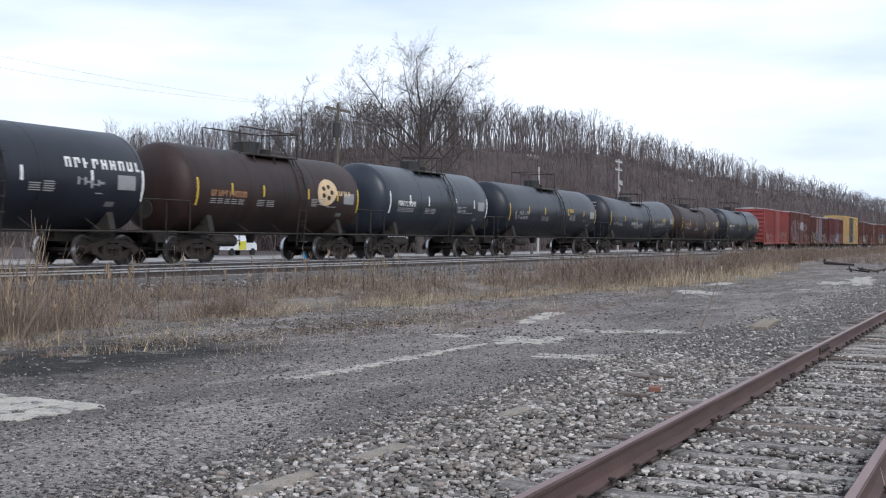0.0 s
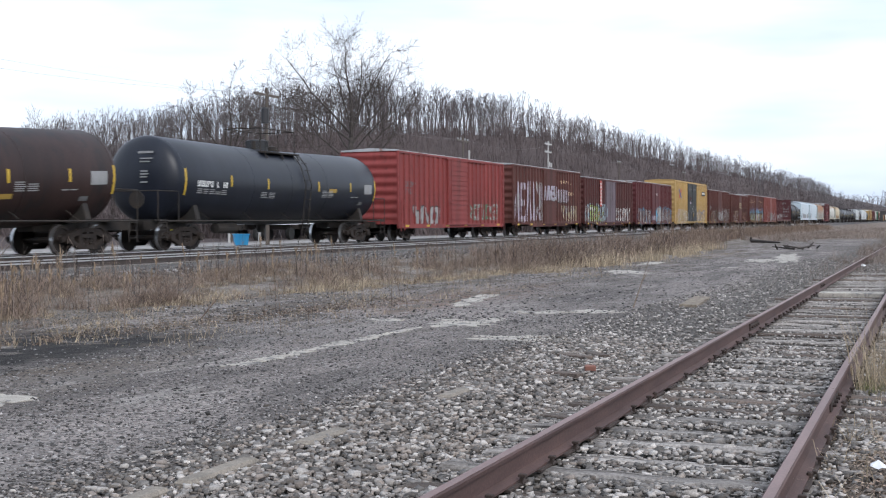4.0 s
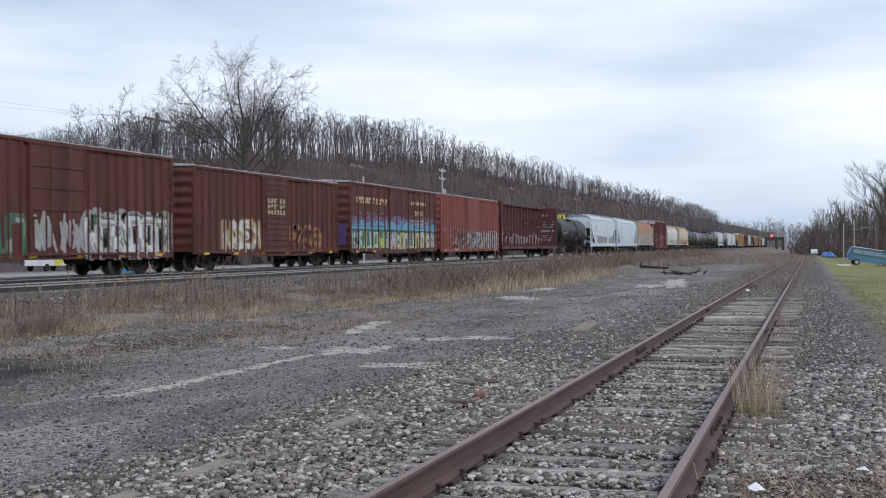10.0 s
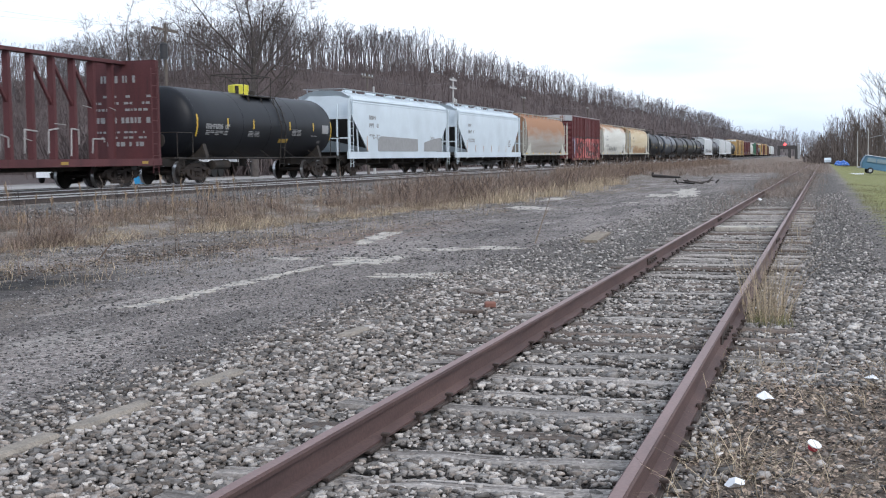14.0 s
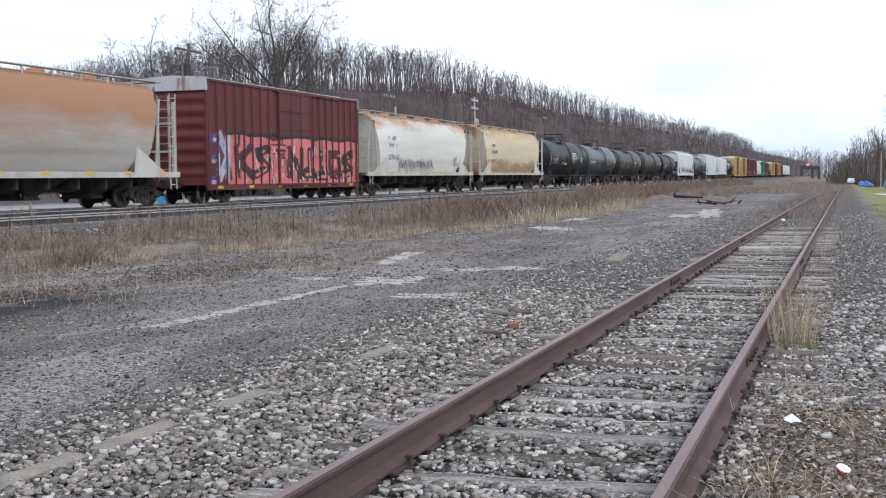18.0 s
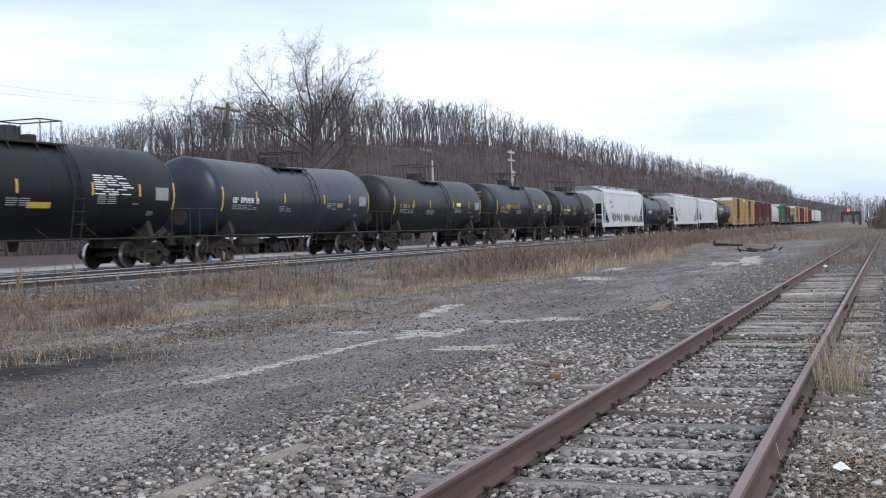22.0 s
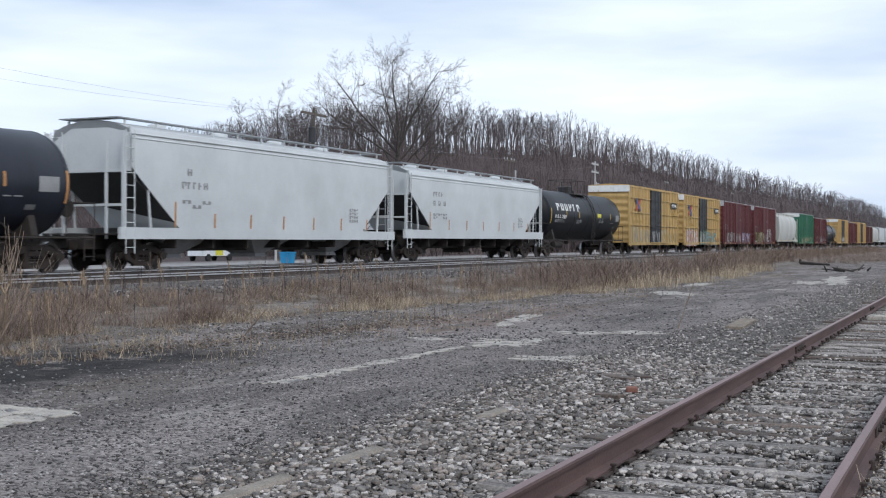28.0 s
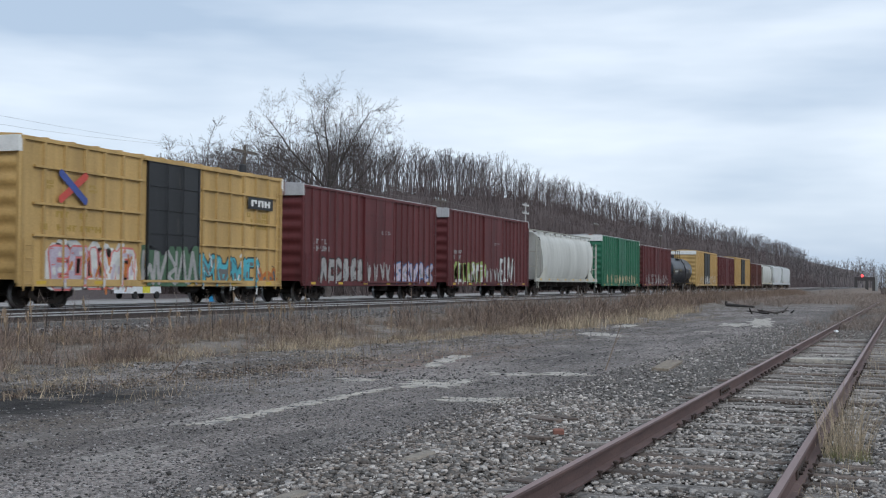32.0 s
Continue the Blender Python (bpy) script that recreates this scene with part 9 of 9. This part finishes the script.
def dead_leaves():
    rs = np.random.RandomState(12)
    n = 15000
    x, y = -0.66 + 1.6 * rs.rand(n) ** 1.5, 3.9 + 5.2 * rs.rand(n) ** 1.3
    s = 0.005 + 0.013 * rs.rand(n) ** 1.6
    a, t, q, bow = rs.rand(n) * 6.283, (rs.rand(n) - 0.5) * 1.0, (rs.rand(n) - 0.5) * 1.0, 0.15 + 0.55 * rs.rand(n)
    P = []
    for u, v, w in ((-1, 0, 0.2), (1, 0, 0.5), (0.45, -0.5, 0.7), (-0.35, -0.6, 0.6), (-0.4, 0.55, 0.6), (0.4, 0.6, 0.7)):
        lx, ly = u * s, v * s
        z = 0.030 + w * s * bow + lx * np.sin(t) + ly * np.sin(q)
        P.append(np.stack([x + lx * np.cos(a) - ly * np.sin(a), y + lx * np.sin(a) + ly * np.cos(a), ground_z(x, y) + z], -1))
    V = np.stack(P, 1).reshape(-1, 3)
    F = np.array([(0, 3, 2, 1), (0, 1, 5, 4)])[None] + 6 * np.arange(n)[:, None, None]
    mass("dead_leaves", V, F.reshape(-1, 4), M["leaf"], "curled brown dead leaves beside the rail", "leaves", "stuff")

    y = 12.6 + 9.4 * rs.rand(1500)
    x = -10.35 + 0.1 * (y - 14.0) + 0.38 * rs.randn(1500)
    a, s = rs.rand(1500) * 6.283, 0.012 + 0.022 * rs.rand(1500)
    P = [np.stack([x + s * u * np.cos(a) - s * v * np.sin(a), y + s * u * np.sin(a) + s * v * np.cos(a), ground_z(x, y) + 0.006 + w * s], -1)
         for u, v, w in ((-1, 0, 0.1), (0, -0.6, 0.7), (1, 0, 0.2), (0, 0.6, 0.6))]
    mass("leaf_litter", np.stack(P, 1).reshape(-1, 3), np.array([(0, 1, 2, 3)]) + 4 * np.arange(1500)[:, None], M["leaf"], "brown leaves matted on the gravel", "leaves", "stuff")
    clumps("dead_vines", 620, lambda y, r: -0.56 + 1.5 * r.rand(len(y)) ** 1.6, 4.0, 9.0, 0.18, 0.5, 16, 0.0055, M["straw"], "pale tangled dead stems by the rail", 33, 1.2, 1.1, 0.5)
    clumps("dead_twigs", 170, lambda y, r: -0.5 + 1.7 * r.rand(len(y)), 3.8, 9.0, 0.2, 0.5, 9, 0.006, M["weed"], "dark dead twigs lying over the leaves", 35, 1.0, 1.5, 0.4)


dead_leaves()


# ---- small things on the ground ----
def litter():
    rnd = random.Random(2)
    for x, y, s in ((-0.30, 7.32, 0.055), (0.33, 8.1, 0.05), (-0.33, 5.3, 0.05), (-2.1, 44.0, 0.10), (-0.6, 12.3, 0.035)):
        g = Geo()
        pts = [(s * math.cos(k * 0.785) * rnd.uniform(0.6, 1.1), s * math.sin(k * 0.785) * rnd.uniform(0.6, 1.1), rnd.uniform(0.0, 0.6) * s) for k in range(8)]
        g.add(pts + [(0, 0, s * 0.9), (0.01, 0, 0.0)], [(k, (k + 1) % 8, 8) for k in range(8)] + [((k + 1) % 8, k, 9) for k in range(8)])
        ob = new("crumpled_paper", g.mesh("crumpled_paper", M["paper"]))
        ob.matrix_basis = pose(x, y, float(ground_z(x, y)) + 0.045)
        tagged(ob, "crumpled white scrap of paper on the ballast", "litter", "scraps of paper")
    cup = thing("paper_cup", "crushed red and white paper cup among leaves", "cup", pose(-0.02, 6.1, float(ground_z(-0.02, 6.1)) + 0.045, 24, 12, 25) @ Matrix.Diagonal((0.78, 0.78, 0.62, 1)))
    part("cup_wall", Geo().turned([(0.0, 0.030), (0.03, 0.036), (0.045, 0.038)], 14, "z"), M["cupred"], cup, "red wall", 40)
    part("cup_lid", Geo().turned([(0.045, 0.044), (0.053, 0.044), (0.056, 0.03)], 14, "z"), M["paper"], cup, "white lid", 40)
    for x, y, l, w, t in ((-4.0, 22.4, 2.5, 0.30, 4), (-3.55, 12.6, 0.42, 0.16, 65), (-3.3, 11.2, 0.40, 0.14, 80), (-3.4, 12.9, 0.35, 0.15, 40), (-2.66, 8.98, 0.34, 0.13, 70), (-2.55, 9.62, 0.3, 0.12, 75)):
        g = Geo().box(-w / 2, w / 2, -l / 2, l / 2, 0.0, 0.055, 0.008)
        ob = new("loose_plank", g.mesh("loose_plank", M["wood"] if l > 1 else M["tierot"]))
        ob.matrix_basis = pose(x, y, float(ground_z(x, y)) - 0.005, 0, 1.5, t)
        tagged(ob, "grey weathered plank lying on the gravel" if l > 1 else "dark rotten piece of tie in the ballast", "plank")
    ob = new("brick", Geo().box(-0.055, 0.055, -0.04, 0.04, 0, 0.05, 0.010).mesh("brick", M["brick"]))
    ob.matrix_basis = pose(-3.15, 11.7, 0.0, 4, 0, 20)
    tagged(ob, "single red brick lying in the ballast", "brick")
    x, y = -11.6, 95.5
    g = Geo().bar((-1.2, 1.6, 0.16), (1.3, -2.6, 0.10), 0.15, 9, 0.08)
    g.bar((-1.25, 1.65, 0.16), (-1.3, 1.7, 0.45), 0.14, 7, 0.09)
    ob = new("fallen_log", g.mesh("fallen_log", M["rotlog"], 40))
    ob.matrix_basis = pose(x, y, float(ground_z(x, y)) - 0.05)
    tagged(ob, "dark fallen log at the lot's far edge", "log")
    root = thing("rubble_heap", "low heap of broken branches and rubble", "rubble", pose(-7.0, 72, float(ground_z(-7.0, 72))))
    for k in range(9):
        a = rnd.uniform(0, 6.28)
        part("branch", Geo().bar((rnd.uniform(-1, 1), rnd.uniform(-2, 2), 0.05), (rnd.uniform(-1.4, 1.4), rnd.uniform(-3, 3), rnd.uniform(0.1, 0.45)), 0.06, 6, 0.03), M["rotlog"], root)
    # planks of a crossing between the rails
    root = thing("crossing_planks", "pale planks laid between the siding rails", "planks", pose(XS, 25.9, 0.0))
    for k in range(2):
        part("plank", Geo().box(-0.62, 0.62, -0.32 + 0.33 * k, -0.02 + 0.33 * k, -0.05, 0.05, 0.012), M["concrete"], root)


litter()


# ---- poles, wires and the yard beyond the train ----
def utility_pole(x, y, top, label, arms=1, gear=None, material="pole", name="utility_pole", arm_turn=90, seed=1, r=0.11):
    z = float(ground_z(x, y))
    root = thing(name, label, "pole", pose(x, y, z), "utility poles")
    H = top - z
    part("mast", Geo().bar((0, 0, -0.5), (0, 0, H), r, 10, r * 0.7), M[material], root, "", 40)
    for k in range(arms):
        g = Geo()
        c, s = math.cos(radians(arm_turn)), math.sin(radians(arm_turn))
        zz = H - 0.35 - 0.9 * k
        g.beam((-1.25 * c, -1.25 * s, zz), (1.25 * c, 1.25 * s, zz), 0.10, 0.13)
        part("crossarm", g, M[material], root)
        for f in (-1.1, -0.45, 0.45, 1.1):
            part("insulator", Geo().bar((f * c, f * s, zz + 0.06), (f * c, f * s, zz + 0.24), 0.05, 7, 0.03), M["metalgrey"], root)
    if gear == "transformer":
        g = Geo().turned([(H - 1.85, 0.20), (H - 1.1, 0.20), (H - 1.03, 0.13)], 14, "z")
        g.v = [(xx + 0.1, yy - 0.35, zz) for xx, yy, zz in g.v]
        part("transformer", g, M["dark"], root, "dark can-shaped transformer", 40)
    if gear == "boxes":
        for k, (dx, dy, dz) in enumerate(((0.2, -0.45, -2.6), (0.2, 0.35, -2.7), (0.1, -0.1, -3.4))):
            part("pale_box", Geo().box(dx - 0.12, dx + 0.12, dy - 0.15, dy + 0.15, H + dz - 0.25, H + dz + 0.25, 0.03), M["polewhite"], root, "pale grey equipment box")
    return root


def wire(name, pts, r, sag, label):
    g = Geo()
    for (a, b) in zip(pts, pts[1:]):
        a, b = Vector(a), Vector(b)
        line = []
        for k in range(13):
            t = k / 12
            p = a.lerp(b, t)
            p.z -= sag * 4 * t * (1 - t)
            line.append(tuple(p))
        g.path(line, r, 4)
    ob = new(name, g.mesh(name, M["wire"]))
    return tagged(ob, label, "wire")


utility_pole(-32.0, 55.5, 8.6, "dark wooden pole with crossarm and transformer", 1, "transformer")
utility_pole(-40.0, 132.5, 10.9, "wooden pole with two crossarms and pale boxes", 2, "boxes", "polewhite")
utility_pole(-34.0, 89.5, 8.4, "dark plain wooden pole", 1)
utility_pole(-34.6, 92.5, 7.5, "slim pale pole beside the yard", 0, None, "polewhite")
utility_pole(-40.0, 166.5, 10.4, "far wooden pole with crossarm", 1)
utility_pole(-40.0, 215.0, 10.8, "farther wooden pole with crossarm", 1)
for _y in (72.8, 76.9):
    utility_pole(-45.0, _y, 6.4, "thin white post in the yard", 0, None, "polewhite", "yard_post", r=0.09)
wire("overhead_wire", [(-32.0, 8.0, 8.9), (-32.0, 56.6, 8.3)], 0.004, 0.9, "thin dark overhead wire")
wire("overhead_wire", [(-32.0, 8.0, 8.5), (-32.0, 54.4, 8.3)], 0.004, 1.1, "thin dark overhead wire")
wire("overhead_wire", [(-32.0, 56.6, 8.3), (-34.0, 89.5, 8.2), (-40.0, 132.5, 10.4), (-40.0, 166.5, 10.1), (-40.0, 215.0, 10.5)], 0.004, 0.6, "thin dark overhead wire")


def yard():
    # white trailers beyond the tracks
    for k, (x, y, l) in enumerate(((-50, 86, 7.5), (-50, 95.5, 9.0))):
        t = thing("box_trailer", "parked white box trailer beyond the tracks", "trailer", pose(x, y, float(ground_z(x, y))), "parked trailers")
        part("box", Geo().box(-1.25, 1.25, -l / 2, l / 2, 1.25, 3.9, 0.04), M["trailer"], t)
        part("chassis", Geo().box(-0.5, 0.5, -l / 2, l / 2, 0.85, 1.25), M["under"], t)
        for yy in (-l / 2 + 1.2, -l / 2 + 2.4, l / 2 - 1.0):
            for xx in (-1.0, 1.0):
                part("wheel", Geo().turned([(xx - 0.14, 0.3), (xx - 0.14, 0.5), (xx + 0.14, 0.5), (xx + 0.14, 0.3)], 18, "x"), M["tyre"], t, "", None, pose(0, yy, 0.5))
    # a white utility truck and a blue bin by the track
    t = thing("utility_truck", "white utility truck with a yellow stripe parked by the tracks", "truck", pose(-49.2, 70.8, float(ground_z(-49.2, 70.8))) @ Matrix.Diagonal((0.66, 0.66, 0.66, 1)))
    part("body", Geo().box(-1.0, 1.0, -2.4, 1.2, 0.55, 1.6, 0.06), M["trailer"], t)
    cab = part("cab", Geo().loft([[(-0.95, 1.2, 0.55), (0.95, 1.2, 0.55), (0.95, 1.2, 2.1), (-0.95, 1.2, 2.1)], [(-0.95, 2.2, 0.55), (0.95, 2.2, 0.55), (0.9, 2.0, 2.1), (-0.9, 2.0, 2.1)], [(-0.95, 3.3, 0.55), (0.95, 3.3, 0.55), (0.95, 3.2, 1.2), (-0.95, 3.2, 1.2)]]), M["trailer"], t)
    part("window", Geo().box(0.93, 0.965, 1.35, 1.95, 1.35, 1.95), M["glass"], cab)
    part("stripe", Geo().box(1.0, 1.01, -0.2, 1.15, 0.6, 1.5), M["yel2"], t, "yellow stripe")
    for yy in (-1.5, 2.4):
        for xx in (-0.95, 0.95):
            part("wheel", Geo().turned([(xx - 0.12, 0.2), (xx - 0.12, 0.38), (xx + 0.12, 0.38), (xx + 0.12, 0.2)], 18, "x"), M["tyre"], t, "", None, pose(0, yy, 0.38))
    b = thing("blue_bin", "blue bin standing beyond the tracks", "bin", pose(-38.0, 62.8, float(ground_z(-38.0, 62.8))) @ Matrix.Diagonal((0.62, 0.62, 0.60, 1)))
    part("bin_body", Geo().loft([[(-0.45, -0.5, 0.1), (0.45, -0.5, 0.1), (0.45, 0.5, 0.1), (-0.45, 0.5, 0.1)], [(-0.55, -0.6, 1.15), (0.55, -0.6, 1.15), (0.55, 0.6, 1.15), (-0.55, 0.6, 1.15)]]), M["bluepaint"], b)
    part("bin_lid", Geo().box(-0.6, 0.6, -0.65, 0.65, 1.15, 1.25, 0.02), M["bluepaint"], b)


yard()


# ---- the far end: signal bridge, van and tarp on the grass ----
def signal_bridge():
    y, z = 640.0, float(ground_z(-17, 640.0))
    root = thing("signal_bridge", "dark steel railway bridge with a red signal", "bridge", pose(0, y, z))
    part("deck", Geo().box(-22.2, -12.6, -2, 2, 4.0, 5.8), M["bridge"], root, "dark girder deck")
    for x in (-21.6, -16.4, -13.2):
        part("pier", Geo().box(x - 0.7, x + 0.7, -2, 2, -1, 4.0), M["bridge"], root)
    part("abutment", Geo().box(-12.6, -11.4, 0, 4, -1, 6.6), M["metalgrey"], root, "pale abutment wall")
    m = part("signal_mast", Geo().bar((-18.6, -2.2, 5.6), (-18.6, -2.2, 9.6), 0.14, 8), M["dark"], root)
    lamp = Geo().turned([(-2.75, 0.4), (-2.7, 0.6), (-2.6, 0.6), (-2.55, 0.3)], 16, "y")
    lamp.v = [(x - 18.6, yy, zz + 6.4) for x, yy, zz in lamp.v]
    part("signal_lamp", lamp, M["signal"], m, "glowing red signal lamp")


signal_bridge()


def van():
    root = thing("passenger_van", "pale blue passenger van parked on the grass", "van", pose(6.95, 157.0, float(ground_z(6.95, 157.0)) - 0.12, -9.0, 0, -84))
    side = [(-2.75, 0.55), (-2.85, 1.2), (-2.55, 2.05), (-2.35, 2.15), (1.25, 2.12), (1.55, 2.02), (2.15, 1.35), (2.95, 1.15), (3.05, 0.9), (3.0, 0.5)]
    body = Geo()
    body.loft([[(-0.88, y, z) for y, z in side], [(-0.99, y, z - (0.0 if z > 1.4 else 0)) for y, z in [(a * 0.995, min(b, 1.3) if b > 1.3 else b) for a, b in side]][:0] or [(-0.98, y * 0.99, z * 0.985 + 0.01) for y, z in side],
               [(0.98, y * 0.99, z * 0.985 + 0.01) for y, z in side], [(0.88, y, z) for y, z in side]])
    b = part("body", body, M["vanblue"], root, "", 40)
    for s in (-1, 1):
        for y0, y1 in ((-2.3, -1.25), (-1.15, 0.05), (0.15, 0.95), (1.05, 1.65)):
            x = s * 0.985
            part("window", Geo().box(min(x, x + s * 0.012), max(x, x + s * 0.012), y0, y1, 1.38, 1.88 if y1 < 1.2 else 1.7), M["vanglass"], root, "side window with the sky's reflection in its colour")
        for y in (-1.75, 2.0):
            w = part("wheel", Geo().turned([(s * 0.98 - 0.13, 0.2), (s * 0.98 - 0.13, 0.37), (s * 0.98 + 0.13, 0.37), (s * 0.98 + 0.13, 0.2)], 20, "x"), M["tyre"], root, "", 40, pose(0, y, 0.37))
            part("hub", Geo().turned([(s * 1.1, 0.02), (s * 1.115, 0.2), (s * 1.12, 0.1)], 14, "x"), M["metalgrey"], w, "grey hub")
    part("roof_rail", Geo().box(-0.9, 0.9, -2.4, 1.2, 2.14, 2.20, 0.02), M["trailer"], root, "pale roof")
    part("bumper", Geo().box(-0.95, 0.95, -2.98, -2.82, 0.5, 0.72, 0.03), M["metalgrey"], root)
    sp = thing("white_plank", "white plank lying on the grass by the van", "plank", pose(3.75, 155.5, float(ground_z(3.75, 155.5)), 0, 0, 10))
    part("board", Geo().box(-0.9, 0.9, -0.2, 0.2, 0.0, 0.16, 0.03), M["trailer"], sp)
    t = thing("covered_car", "low car under a bright blue tarpaulin", "car", pose(3.9, 290.0, float(ground_z(3.9, 290.0))) @ Matrix.Diagonal((0.75, 0.8, 0.8, 1)))
    part("tarpaulin", Geo().loft([[(-2.2, y, 0.3), (-1.7, y - 0.1, 0.8 * h), (-1.0, y, h), (-0.3, y + 0.1, 0.84 * h), (0.5, y, 1.05 * h), (1.2, y - 0.1, 0.8 * h), (1.9, y, 0.62 * h), (2.4, y, 0.3)] for y, h in ((-1.0, 0.7), (-0.5, 1.5), (0.0, 1.75), (0.5, 1.6), (1.0, 0.8))]), M["tarp"], t, "bright blue cover")
    part("wheel", Geo().turned([(-1.9, 0.15), (-1.9, 0.32), (-1.6, 0.32), (-1.6, 0.15)], 14, "x"), M["tyre"], t, "", None, pose(0, -1.0, 0.32))
    c = thing("small_pale_car", "small pale blue car parked on the far grass", "car", pose(0.9, 292.0, float(ground_z(0.9, 292.0)), 0, 0, 0) @ Matrix.Diagonal((0.9, 0.9, 0.9, 1)))
    part("body", Geo().loft([[(-0.85, -1.9, 0.35), (0.85, -1.9, 0.35), (0.85, -1.9, 0.9), (-0.85, -1.9, 0.9)], [(-0.85, -1.2, 0.35), (0.85, -1.2, 0.35), (0.75, -1.2, 1.5), (-0.75, -1.2, 1.5)],
                             [(-0.85, 0.6, 0.35), (0.85, 0.6, 0.35), (0.75, 0.4, 1.5), (-0.75, 0.4, 1.5)], [(-0.85, 1.1, 0.35), (0.85, 1.1, 0.35), (0.85, 1.1, 0.95), (-0.85, 1.1, 0.95)], [(-0.85, 1.95, 0.35), (0.85, 1.95, 0.35), (0.8, 1.9, 0.8), (-0.8, 1.9, 0.8)]]), M["hblue"], c)
    for y in (-1.2, 1.2):
        for x in (-0.85, 0.85):
            part("wheel", Geo().turned([(x - 0.1, 0.15), (x - 0.1, 0.31), (x + 0.1, 0.31), (x + 0.1, 0.15)], 14, "x"), M["tyre"], c, "", None, pose(0, y, 0.31))
    utility_pole(6.5, 260.0, 6.6, "pale pole at the edge of the woods", 0, None, "polewhite")
    utility_pole(8.6, 262.0, 7.2, "pale pole with a street light arm", 0, None, "polewhite")
    g = Geo().bar((0, 0, 0), (2.2, 0, 0.5), 0.05, 6)
    ob = thing("light_arm", "street light arm on a pole", "street lamp", pose(8.6, 262.0, 5.2))
    part("arm", g, M["metalgrey"], ob)
    part("head", Geo().box(2.0, 2.6, -0.15, 0.15, 0.42, 0.56, 0.03), M["metalgrey"], ob)


van()


# ---- what moves ----
def motions():
    """The train rolls by at a steady pace, every car keyed alike."""
    times = [0.0, 4.0, 8.0, 12.0, 16.0, 20.0, 24.0, 28.0, 32.0]
    climb = math.degrees(math.atan(GRADE))
    for car, middle in TRAIN:
        rows = []
        for t in times:
            y = middle - run_at(t)
            rows.append((t, pose(XT, y, rail_z(y), climb, 0, 0)))
        walk(car, rows)


motions()
